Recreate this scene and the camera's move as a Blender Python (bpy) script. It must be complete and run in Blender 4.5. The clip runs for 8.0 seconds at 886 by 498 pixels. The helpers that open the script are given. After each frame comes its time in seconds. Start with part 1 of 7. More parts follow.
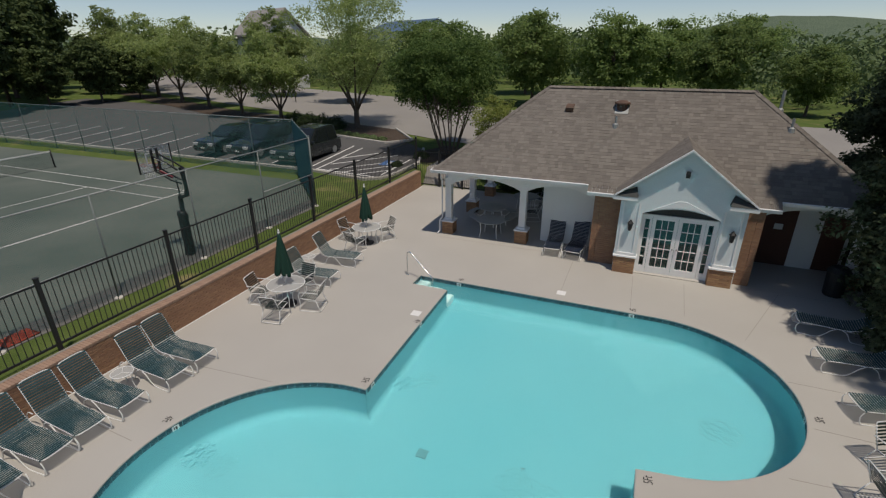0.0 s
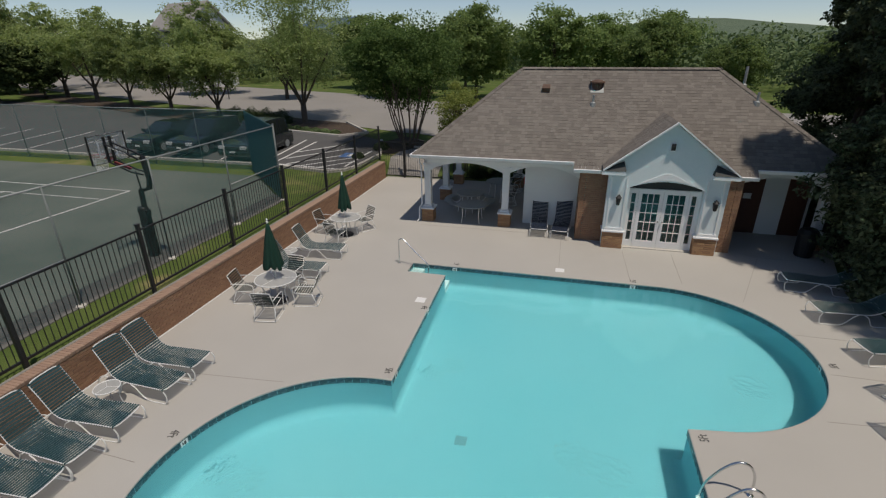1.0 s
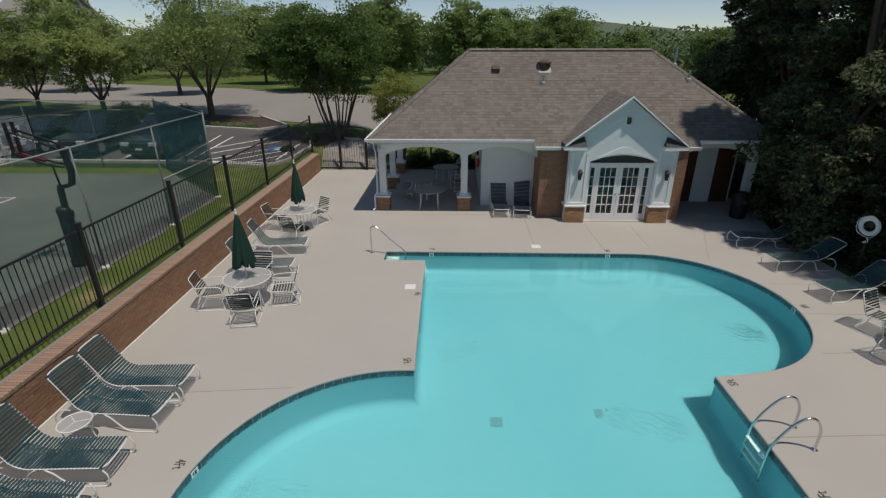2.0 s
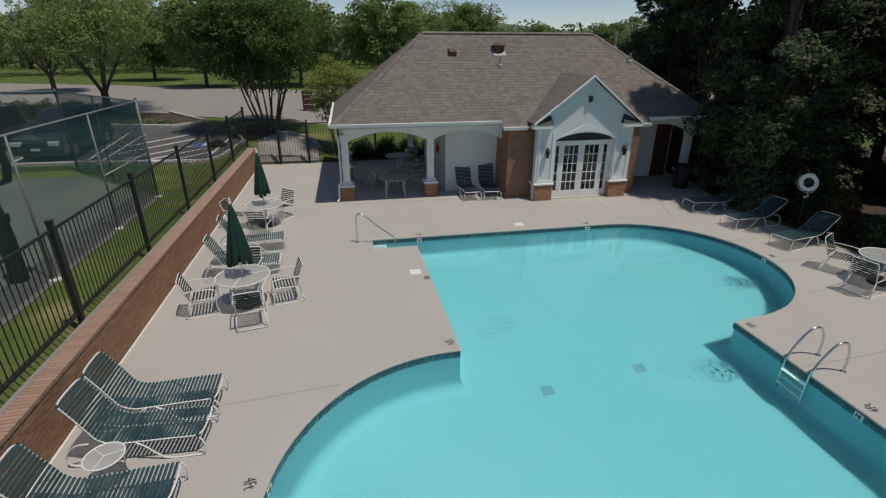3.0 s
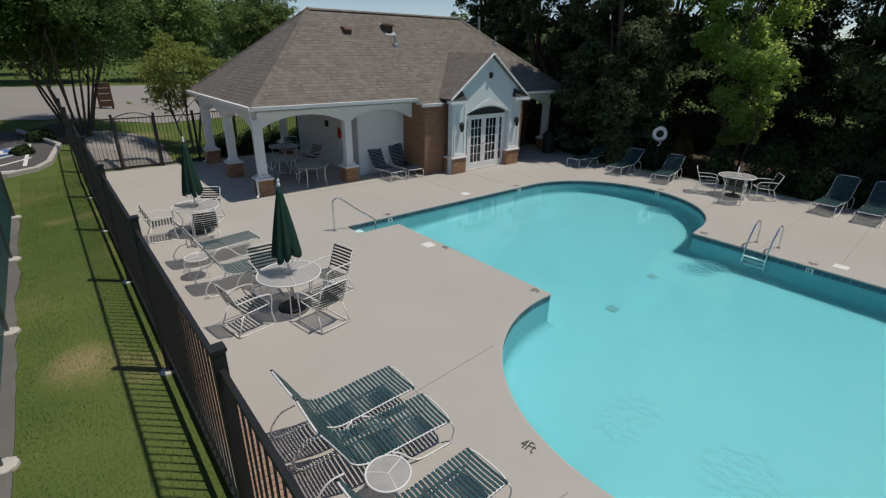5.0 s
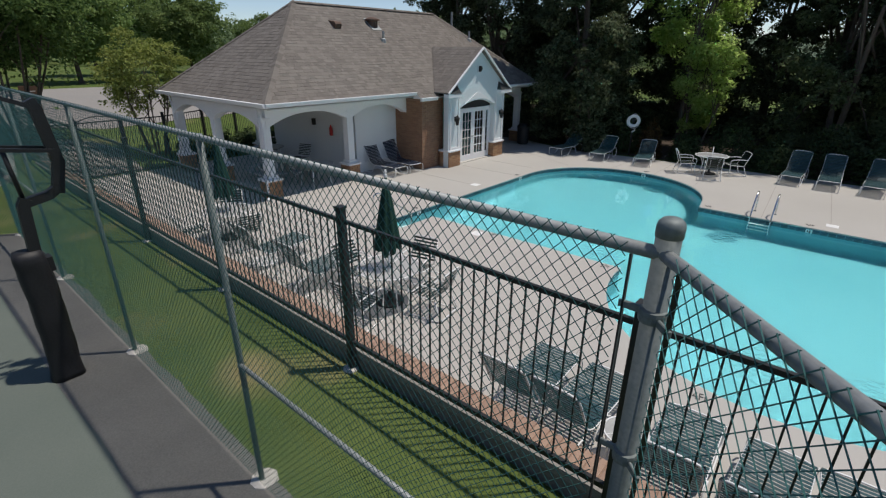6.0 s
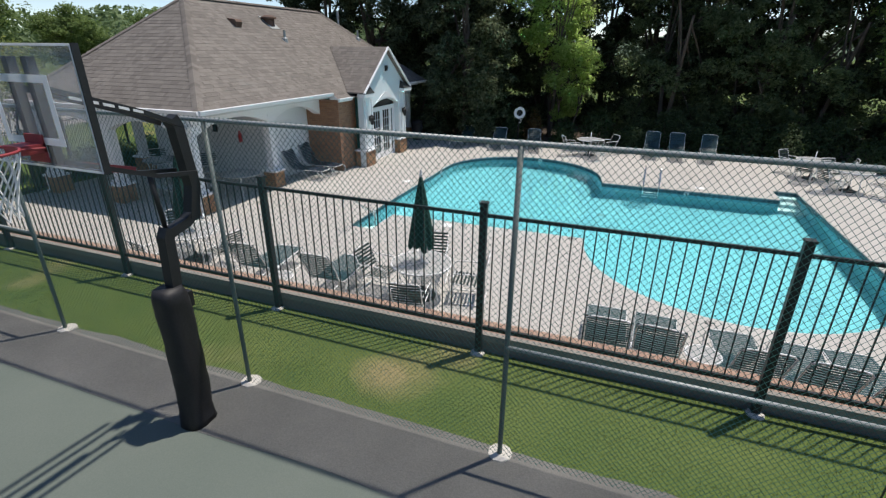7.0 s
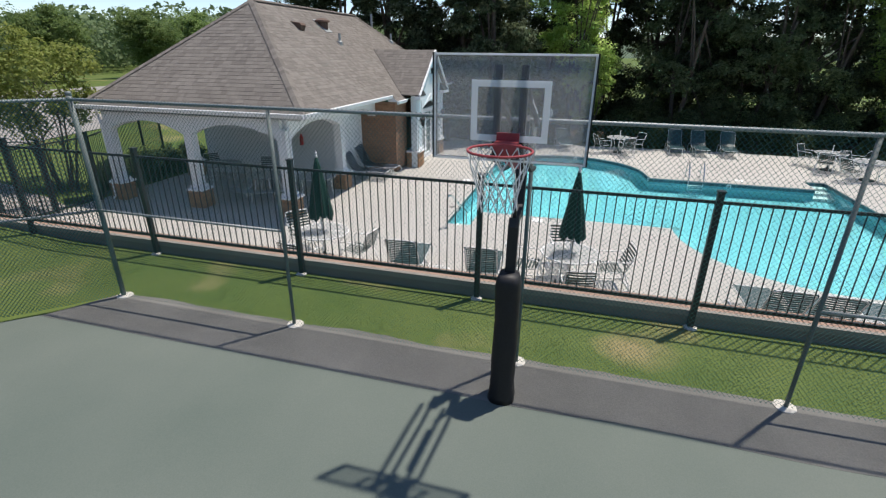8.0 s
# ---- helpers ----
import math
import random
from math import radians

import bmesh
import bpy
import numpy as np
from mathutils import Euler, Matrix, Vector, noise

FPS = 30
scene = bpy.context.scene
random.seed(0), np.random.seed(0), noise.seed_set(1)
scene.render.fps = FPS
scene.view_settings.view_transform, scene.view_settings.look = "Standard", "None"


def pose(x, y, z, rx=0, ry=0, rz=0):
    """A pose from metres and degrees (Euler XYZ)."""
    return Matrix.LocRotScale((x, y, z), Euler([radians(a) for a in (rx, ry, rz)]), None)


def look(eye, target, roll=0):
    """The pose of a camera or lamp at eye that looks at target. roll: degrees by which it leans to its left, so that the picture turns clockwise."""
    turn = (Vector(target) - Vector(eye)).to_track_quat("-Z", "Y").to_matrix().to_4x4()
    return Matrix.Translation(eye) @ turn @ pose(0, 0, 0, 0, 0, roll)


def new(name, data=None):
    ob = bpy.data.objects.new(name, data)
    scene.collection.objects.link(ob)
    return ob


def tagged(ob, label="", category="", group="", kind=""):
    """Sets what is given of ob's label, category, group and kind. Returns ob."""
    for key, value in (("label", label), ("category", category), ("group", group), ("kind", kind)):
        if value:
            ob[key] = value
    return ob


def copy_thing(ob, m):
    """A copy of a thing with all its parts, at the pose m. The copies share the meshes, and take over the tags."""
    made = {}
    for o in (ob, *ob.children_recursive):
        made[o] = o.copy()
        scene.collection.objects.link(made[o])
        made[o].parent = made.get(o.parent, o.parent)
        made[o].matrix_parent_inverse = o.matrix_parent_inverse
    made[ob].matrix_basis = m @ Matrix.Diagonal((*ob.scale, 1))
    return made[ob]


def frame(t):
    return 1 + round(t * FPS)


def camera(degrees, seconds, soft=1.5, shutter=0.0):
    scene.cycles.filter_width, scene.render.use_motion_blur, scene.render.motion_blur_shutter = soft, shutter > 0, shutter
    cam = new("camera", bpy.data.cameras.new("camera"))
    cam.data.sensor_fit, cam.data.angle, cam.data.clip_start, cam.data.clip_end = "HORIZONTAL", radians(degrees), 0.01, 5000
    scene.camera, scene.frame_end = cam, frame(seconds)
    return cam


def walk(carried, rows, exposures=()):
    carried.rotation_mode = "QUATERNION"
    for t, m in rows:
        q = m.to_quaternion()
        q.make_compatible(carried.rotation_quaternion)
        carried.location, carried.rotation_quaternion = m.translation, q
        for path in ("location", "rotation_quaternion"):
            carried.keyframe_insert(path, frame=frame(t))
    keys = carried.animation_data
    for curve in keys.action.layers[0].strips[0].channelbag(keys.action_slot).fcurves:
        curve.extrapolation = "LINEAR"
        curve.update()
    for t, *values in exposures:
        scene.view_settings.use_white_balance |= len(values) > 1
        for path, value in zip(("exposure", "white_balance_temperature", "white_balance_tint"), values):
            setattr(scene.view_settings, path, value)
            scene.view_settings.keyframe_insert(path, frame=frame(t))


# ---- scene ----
# ---------------- camera ----------------
cam = camera(85.5, 8.0, soft=1.25)
ROWS = [
    (0.0, -0.127, -0.169, 7.289, 22.33, -22.75, 0.22),
    (0.5, -1.005, -0.334, 6.954, 20.71, -22.62, 0.54),
    (1.0, -2.093, -0.456, 6.579, 13.88, -22.71, 0.32),
    (1.5, -3.149, -0.469, 6.254, 8.43, -22.70, 0.29),
    (2.0, -4.452, -0.370, 5.886, 1.46, -22.77, 0.03),
    (3.5, -8.264, 0.372, 5.058, -15.29, -22.99, -0.10),
    (4.0, -9.562, 0.875, 4.833, -19.89, -23.14, -0.23),
    (4.5, -10.961, 1.457, 4.653, -29.37, -23.07, -0.44),
    (4.7, -11.518, 1.748, 4.583, -34.08, -22.91, -0.56),
    (5.8, -14.365, 3.766, 4.304, -46.14, -22.20, -0.70),
    (6.0, -14.826, 4.284, 4.272, -49.37, -22.48, -0.39),
    (6.5, -16.025, 5.460, 4.375, -61.13, -22.71, -0.65),
    (7.0, -16.998, 6.854, 4.380, -69.28, -22.73, -0.46),
    (7.5, -17.867, 8.428, 4.375, -73.21, -22.50, -0.58),
    (8.0, -18.672, 10.165, 4.406, -74.33, -22.53, -0.48),
]
walk(cam, [(t, pose(x, y, z, 90 + pitch, roll, yaw)) for t, x, y, z, yaw, pitch, roll in ROWS],
     [(0.0, -0.34, 7000, 13), (2.0, -0.34, 6900, 12), (4.5, -0.34, 6800, 11), (5.5, -0.14, 6650, 12), (6.0, -0.03, 6550, 12), (6.5, 0.27, 6550, 12), (7.0, 0.44, 6550, 12), (8.0, 0.63, 6550, 12)])

# ---------------- light ----------------
SUN_AZ, SUN_EL = radians(-42), radians(70.8)   # direction towards the sun
world = bpy.data.worlds.new("world")
scene.world = world
world.use_nodes = True
wn = world.node_tree.nodes
sky = wn.new("ShaderNodeTexSky")
sky.sky_type = "NISHITA"
sky.sun_disc = False
sky.sun_elevation = SUN_EL
sky.sun_rotation = math.pi / 2 - SUN_AZ
sky.air_density, sky.dust_density, sky.ozone_density = 0.9, 0.25, 1.6
sky.altitude = 1200
world.node_tree.links.new(sky.outputs[0], wn["Background"].inputs[0])
wn["Background"].inputs[1].default_value = 0.108
sun = new("sun", bpy.data.lights.new("sun", "SUN"))
sun.data.energy, sun.data.angle, sun.data.color = 3.55, radians(1.1), (1.0, 0.94, 0.85)
sun_dir = Vector((math.cos(SUN_EL) * math.cos(SUN_AZ), math.cos(SUN_EL) * math.sin(SUN_AZ), math.sin(SUN_EL)))
sun.matrix_world = look(tuple(sun_dir * 60), (0, 0, 0))


# ---------------- materials ----------------
def links_of(m):
    return m.node_tree.nodes, m.node_tree.links


def mat(name, c1, c2=None, scale=3.0, fine=40.0, rough=0.7, bump=0.15, dist=0.01, metal=0.0, rnd=0.0, spec=0.4,
        rough_var=0.1, island=False, stretch=(1, 1, 1), coat=0.0, trans=0.0, big=0.35):
    """Two scales of colour variation, fine relief, a little variety from piece to piece."""
    c2 = c2 or tuple(0.8 * c for c in c1)
    m = bpy.data.materials.new(name)
    m.use_nodes = True
    n, l = links_of(m)
    b = n["Principled BSDF"]
    co = n.new("ShaderNodeTexCoord")
    mp = n.new("ShaderNodeMapping")
    mp.inputs["Scale"].default_value = stretch
    l.new(co.outputs["Object"], mp.inputs[0])
    a = n.new("ShaderNodeTexNoise")
    a.inputs["Scale"].default_value, a.inputs["Detail"].default_value = scale, 5
    f = n.new("ShaderNodeTexNoise")
    f.inputs["Scale"].default_value, f.inputs["Detail"].default_value = fine, 4
    for t in (a, f):
        l.new(mp.outputs[0], t.inputs["Vector"])
    mixf = n.new("ShaderNodeMix")
    mixf.data_type = "FLOAT"
    mixf.inputs[0].default_value = big
    l.new(f.outputs[0], mixf.inputs[2])
    l.new(a.outputs[0], mixf.inputs[3])
    ramp = n.new("ShaderNodeValToRGB")
    ramp.color_ramp.elements[0].position, ramp.color_ramp.elements[1].position = 0.32, 0.68
    ramp.color_ramp.elements[0].color, ramp.color_ramp.elements[1].color = (*c1, 1), (*c2, 1)
    l.new(mixf.outputs[0], ramp.inputs[0])
    out = ramp.outputs[0]
    if rnd:
        if island:
            src = n.new("ShaderNodeNewGeometry").outputs["Random Per Island"]
        else:
            src = n.new("ShaderNodeObjectInfo").outputs["Random"]
        hs = n.new("ShaderNodeHueSaturation")
        mr = n.new("ShaderNodeMapRange")
        mr.inputs[3].default_value, mr.inputs[4].default_value = 1 - rnd, 1 + rnd
        l.new(src, mr.inputs[0])
        l.new(mr.outputs[0], hs.inputs["Value"])
        mh = n.new("ShaderNodeMapRange")
        mh.inputs[3].default_value, mh.inputs[4].default_value = 0.5 - rnd * 0.035, 0.5 + rnd * 0.035
        l.new(src, mh.inputs[0])
        l.new(mh.outputs[0], hs.inputs["Hue"])
        l.new(out, hs.inputs["Color"])
        out = hs.outputs[0]
    l.new(out, b.inputs["Base Color"])
    rr = n.new("ShaderNodeMapRange")
    rr.inputs[3].default_value, rr.inputs[4].default_value = max(0.02, rough - rough_var), min(1, rough + rough_var)
    l.new(a.outputs[0], rr.inputs[0])
    l.new(rr.outputs[0], b.inputs["Roughness"])
    b.inputs["Metallic"].default_value = metal
    b.inputs["Specular IOR Level"].default_value = spec
    b.inputs["Coat Weight"].default_value = coat
    b.inputs["Transmission Weight"].default_value = trans
    if bump:
        bp = n.new("ShaderNodeBump")
        bp.inputs["Strength"].default_value, bp.inputs["Distance"].default_value = bump, dist
        l.new(f.outputs[0], bp.inputs["Height"])
        l.new(bp.outputs[0], b.inputs["Normal"])
    return m


def leaf_mat(name, c1, c2, rnd=0.35, through_light=0.3):
    """Leaves: colour varies leaf by leaf, some light passes through."""
    m = bpy.data.materials.new(name)
    m.use_nodes = True
    n, l = links_of(m)
    b = n["Principled BSDF"]
    g = n.new("ShaderNodeNewGeometry")
    ramp = n.new("ShaderNodeValToRGB")
    ramp.color_ramp.elements[0].color, ramp.color_ramp.elements[1].color = (*c1, 1), (*c2, 1)
    l.new(g.outputs["Random Per Island"], ramp.inputs[0])
    o = n.new("ShaderNodeObjectInfo")
    mr = n.new("ShaderNodeMapRange")
    mr.inputs[3].default_value, mr.inputs[4].default_value = 1 - rnd * 0.5, 1 + rnd * 0.5
    l.new(o.outputs["Random"], mr.inputs[0])
    hs = n.new("ShaderNodeHueSaturation")
    l.new(mr.outputs[0], hs.inputs["Value"])
    l.new(ramp.outputs[0], hs.inputs["Color"])
    l.new(hs.outputs[0], b.inputs["Base Color"])
    b.inputs["Roughness"].default_value = 0.65
    b.inputs["Specular IOR Level"].default_value = 0.18
    tr = n.new("ShaderNodeBsdfTranslucent")
    l.new(hs.outputs[0], tr.inputs[0])
    mx = n.new("ShaderNodeMixShader")
    mx.inputs[0].default_value = through_light
    l.new(b.outputs[0], mx.inputs[1])
    l.new(tr.outputs[0], mx.inputs[2])
    l.new(mx.outputs[0], n["Material Output"].inputs[0])
    return m


def glass_mat(name, tint, rough=0.02, ior=1.45):
    m = bpy.data.materials.new(name)
    m.use_nodes = True
    n, l = links_of(m)
    b = n["Principled BSDF"]
    b.inputs["Base Color"].default_value = (*tint, 1)
    b.inputs["Transmission Weight"].default_value = 1.0
    b.inputs["Roughness"].default_value = rough
    b.inputs["IOR"].default_value = ior
    return m


def water_mat():
    m = glass_mat("pool_water", (0.60, 1.0, 1.0), 0.03, 1.33)
    n, l = links_of(m)
    co = n.new("ShaderNodeTexCoord")
    a = n.new("ShaderNodeTexNoise")
    a.inputs["Scale"].default_value, a.inputs["Detail"].default_value = 1.6, 4
    l.new(co.outputs["Object"], a.inputs["Vector"])
    f = n.new("ShaderNodeTexNoise")
    f.inputs["Scale"].default_value, f.inputs["Detail"].default_value = 9.0, 3
    l.new(co.outputs["Object"], f.inputs["Vector"])
    s = n.new("ShaderNodeMath")
    s.operation = "MULTIPLY_ADD"
    s.inputs[1].default_value = 0.25
    l.new(f.outputs[0], s.inputs[0])
    l.new(a.outputs[0], s.inputs[2])
    bp = n.new("ShaderNodeBump")
    bp.inputs["Strength"].default_value, bp.inputs["Distance"].default_value = 0.22, 0.03
    l.new(s.outputs[0], bp.inputs["Height"])
    # choppy patches over the return jets
    chop = n.new("ShaderNodeTexNoise")
    chop.inputs["Scale"].default_value, chop.inputs["Detail"].default_value = 9.0, 2
    l.new(co.outputs["Object"], chop.inputs["Vector"])
    total = None
    for spot, size in (((-4.5, 8.14, -0.14), 0.42), ((-4.1, 8.46, -0.14), 0.40), ((-0.80, 6.18, -0.14), 0.52), ((-1.40, 6.33, -0.14), 0.52), ((2.25, 9.2, -0.14), 0.55), ((-7.3, 4.6, -0.14), 0.48), ((-6.8, 4.6, -0.14), 0.45), ((-6.9, 3.2, -0.14), 0.7)):
        dn = n.new("ShaderNodeVectorMath")
        dn.operation = "DISTANCE"
        dn.inputs[1].default_value = spot
        l.new(co.outputs["Object"], dn.inputs[0])
        mr = n.new("ShaderNodeMapRange")
        mr.inputs[1].default_value, mr.inputs[2].default_value = 0.05, size
        mr.inputs[3].default_value, mr.inputs[4].default_value = 1.0, 0.0
        mr.interpolation_type = "SMOOTHERSTEP"
        l.new(dn.outputs["Value"], mr.inputs[0])
        if total is None:
            total = mr.outputs[0]
        else:
            ad = n.new("ShaderNodeMath")
            l.new(total, ad.inputs[0])
            l.new(mr.outputs[0], ad.inputs[1])
            total = ad.outputs[0]
    mu = n.new("ShaderNodeMath")
    mu.operation = "MULTIPLY"
    even = n.new("ShaderNodeMath")
    even.operation, even.inputs[1].default_value = "SUBTRACT", 0.5
    l.new(chop.outputs[0], even.inputs[0])
    l.new(even.outputs[0], mu.inputs[0])
    l.new(total, mu.inputs[1])
    b2 = n.new("ShaderNodeBump")
    b2.inputs["Strength"].default_value, b2.inputs["Distance"].default_value = 1.0, 0.45
    l.new(mu.outputs[0], b2.inputs["Height"])
    l.new(bp.outputs[0], b2.inputs["Normal"])
    l.new(b2.outputs[0], n["Principled BSDF"].inputs["Normal"])
    return m


M_deck = mat("deck_concrete", (0.392, 0.376, 0.347), (0.450, 0.435, 0.402), 0.35, 60, 0.9, 0.25, 0.004, big=0.6)
M_joint = mat("joint_shadow", (0.27, 0.25, 0.225), (0.35, 0.33, 0.30), 4, 30, 0.95)
M_tile = mat("waterline_tile", (0.010, 0.036, 0.050), (0.075, 0.165, 0.195), 9, 42, 0.25, 0.05, rnd=0.25, spec=0.6, big=0.15)
M_plaster = mat("pool_plaster", (0.130, 0.390, 0.450), (0.182, 0.433, 0.490), 0.13, 3, 0.8, 0.05, big=0.85)
M_water = water_mat()
M_stepwhite = mat("white_step", (0.55, 0.65, 0.66), (0.64, 0.72, 0.73), 2, 20, 0.7)
M_drain = mat("drain_plastic", (0.10, 0.26, 0.285), (0.125, 0.29, 0.32), 4, 30, 0.6)
M_grass = mat("lawn", (0.056, 0.100, 0.024), (0.122, 0.154, 0.046), 0.7, 45, 0.95, 0.35, 0.015, spec=0.1, big=0.5)
gn, gl = links_of(M_grass)
dry, dry_ramp, dry_mix, dry_co = gn.new("ShaderNodeTexNoise"), gn.new("ShaderNodeMapRange"), gn.new("ShaderNodeMix"), gn.new("ShaderNodeTexCoord")
dry.inputs["Scale"].default_value, dry.inputs["Detail"].default_value = 0.55, 4
gl.new(dry_co.outputs["Object"], dry.inputs["Vector"])
dry_ramp.inputs[1].default_value, dry_ramp.inputs[2].default_value = 0.57, 0.80
spot, spot_fall, spot_add = gn.new("ShaderNodeVectorMath"), gn.new("ShaderNodeMapRange"), gn.new("ShaderNodeMath")
spot.operation, spot.inputs[1].default_value = "DISTANCE", (-12.68, 9.1, 0.67)
gl.new(dry_co.outputs["Object"], spot.inputs[0])
spot_fall.inputs[1].default_value, spot_fall.inputs[2].default_value = 0.10, 0.60
spot_fall.inputs[3].default_value, spot_fall.inputs[4].default_value = 0.2, 0.0
gl.new(spot.outputs["Value"], spot_fall.inputs[0])
gl.new(dry.outputs[0], spot_add.inputs[0])
gl.new(spot_fall.outputs[0], spot_add.inputs[1])
gl.new(spot_add.outputs[0], dry_ramp.inputs[0])
dry_mix.data_type = "RGBA"
dry_mix.inputs[7].default_value = (0.27, 0.225, 0.115, 1)
gl.new(dry_ramp.outputs[0], dry_mix.inputs[0])
gb = gn["Principled BSDF"].inputs["Base Color"]
gl.new(gb.links[0].from_socket, dry_mix.inputs[6])
gl.new(dry_mix.outputs[2], gb)
M_asphalt = mat("asphalt", (0.080, 0.080, 0.081), (0.120, 0.119, 0.118), 0.5, 90, 0.95, 0.5, 0.006, spec=0.2)
M_verge = mat("grey_asphalt_edging", (0.112, 0.112, 0.103), (0.185, 0.182, 0.167), 0.8, 60, 0.95, 0.5, 0.006, spec=0.2, big=0.6)
M_road = mat("worn_road", (0.24, 0.23, 0.215), (0.30, 0.285, 0.265), 0.3, 60, 0.95, 0.3, 0.006, spec=0.2)
M_court = mat("court_green", (0.073, 0.100, 0.086), (0.150, 0.168, 0.146), 0.20, 70, 0.9, 0.2, 0.004, spec=0.25, big=0.8)
M_line = mat("white_line_paint", (0.62, 0.62, 0.60), (0.75, 0.75, 0.73), 3, 30, 0.85)
M_kerb = mat("kerb_concrete", (0.40, 0.38, 0.35), (0.5, 0.48, 0.44), 2, 40, 0.9)
# sunlit tan put into the pier bricks; the shaded bay keeps the red-brown
M_brick_sunlit = mat("tan_brick_sunlit", (0.300, 0.170, 0.090), (0.400, 0.245, 0.145), 4, 60, 0.9, 0.4, 0.004, rnd=0.18)
M_brick_cap = mat("cap_brick", (0.292, 0.190, 0.137), (0.378, 0.262, 0.197), 3, 50, 0.92, 0.35, 0.004, rnd=0.09)
M_brick_i = mat("red_brick_laid", (0.255, 0.140, 0.082), (0.345, 0.205, 0.132), 4, 60, 0.9, 0.4, 0.004, rnd=0.12, island=True)
M_mortar = mat("mortar", (0.25, 0.165, 0.115), (0.32, 0.22, 0.16), 5, 60, 0.95)
M_white = mat("white_paint", (0.74, 0.76, 0.77), (0.80, 0.81, 0.81), 1.2, 20, 0.6, 0.05)
M_gable = mat("pale_blue_white_gable", (0.62, 0.690, 0.71), (0.69, 0.745, 0.76), 0.8, 45, 0.8, 0.2, 0.004)
M_stucco = mat("white_wall_paint", (0.66, 0.69, 0.70), (0.74, 0.76, 0.76), 0.8, 45, 0.8, 0.2, 0.004)
M_shingle = mat("roof_shingle", (0.155, 0.140, 0.124), (0.215, 0.196, 0.176), 0.8, 70, 0.95, 0.5, 0.004, rnd=0.15, island=True, spec=0.15)
M_black = mat("black_metal", (0.012, 0.013, 0.014), (0.022, 0.023, 0.024), 3, 60, 0.5, 0.08)
M_galv = mat("galvanised_steel", (0.27, 0.29, 0.29), (0.36, 0.38, 0.38), 4, 60, 0.6, 0.1, metal=0.4)
M_vinyl = mat("green_vinyl_wire", (0.026, 0.108, 0.100), (0.046, 0.150, 0.140), 3, 30, 0.6, 0)
M_post = mat("weathered_post_steel", (0.13, 0.155, 0.15), (0.20, 0.225, 0.22), 3, 50, 0.6, 0.1, metal=0.3)
M_bark = mat("bark", (0.075, 0.055, 0.040), (0.14, 0.11, 0.085), 4, 30, 0.95, 0.8, 0.02, stretch=(1, 1, 0.25))
# also the dark ground colour that stands for shade under the trees
M_mulch = mat("mulch", (0.045, 0.031, 0.022), (0.095, 0.070, 0.052), 3, 40, 1.0, 1.0, 0.03)
M_leaf_mid = leaf_mat("leaves_mid", (0.118, 0.186, 0.053), (0.258, 0.345, 0.120), 0.35, 0.5)
M_leaf_bright = leaf_mat("leaves_bright", (0.310, 0.450, 0.120), (0.510, 0.640, 0.230), 0.35, 0.8)
M_leaf_olive = leaf_mat("leaves_olive", (0.205, 0.275, 0.086), (0.370, 0.440, 0.180), 0.3, 0.6)
M_leaf_crape = leaf_mat("leaves_dark_glossy", (0.060, 0.118, 0.030), (0.185, 0.280, 0.085), 0.3, 0.5)
M_leaf_dark = leaf_mat("needles_dark", (0.030, 0.045, 0.021), (0.175, 0.212, 0.115), 0.4, 0.5)
M_leaf_pine = leaf_mat("leaves_grey_green", (0.135, 0.185, 0.088), (0.320, 0.380, 0.195), 0.4, 0.7)
M_leaf_yellow = leaf_mat("leaves_yellow_green", (0.200, 0.262, 0.060), (0.380, 0.415, 0.125), 0.35, 0.5)
M_leaf_far = leaf_mat("leaves_far", (0.095, 0.150, 0.060), (0.180, 0.240, 0.110))
M_leaf_deep = leaf_mat("leaves_deep_green", (0.040, 0.066, 0.022), (0.115, 0.155, 0.055), 0.35, 0.3)
M_hedge = leaf_mat("hedge_leaves", (0.025, 0.045, 0.018), (0.065, 0.100, 0.038))
M_roofdark = mat("dark_flashing", (0.03, 0.035, 0.035), (0.05, 0.055, 0.055), 3, 40, 0.6)


# ---------------- building blocks ----------------
def thing(name, at=(0, 0, 0), label="", category="", group="", kind="", rz=0.0):
    ob = new(name)
    ob.empty_display_size = 0.2
    ob.matrix_basis = pose(*at, 0, 0, rz)
    return tagged(ob, label, category, group, kind)


def finish(bm, name, material, smooth=False):
    me = bpy.data.meshes.new(name)
    bm.normal_update()
    bm.to_mesh(me)
    bm.free()
    me.materials.append(material)
    if smooth:
        me.polygons.foreach_set("use_smooth", [True] * len(me.polygons))
    return me


def part(name, bm, material, parent, label="", smooth=False, kind=""):
    ob = new(name, finish(bm, name, material, smooth))
    ob.parent = parent
    return tagged(ob, label, kind=kind)


def share(name, me, parent, m, label=""):
    """A part on mesh data that other parts use too."""
    ob = new(name, me)
    ob.parent = parent
    ob.matrix_basis = m
    return tagged(ob, label)


def structure(name, bm, material, label, category, smooth=False):
    ob = new(name, finish(bm, name, material, smooth))
    return tagged(ob, label, category, kind="structure")


def box(bm, x0, x1, y0, y1, z0, z1):
    v = [bm.verts.new(c) for c in ((x0, y0, z0), (x1, y0, z0), (x1, y1, z0), (x0, y1, z0), (x0, y0, z1), (x1, y0, z1), (x1, y1, z1), (x0, y1, z1))]
    for f in ((3, 2, 1, 0), (4, 5, 6, 7), (0, 1, 5, 4), (1, 2, 6, 5), (2, 3, 7, 6), (3, 0, 4, 7)):
        bm.faces.new([v[i] for i in f])
    return v


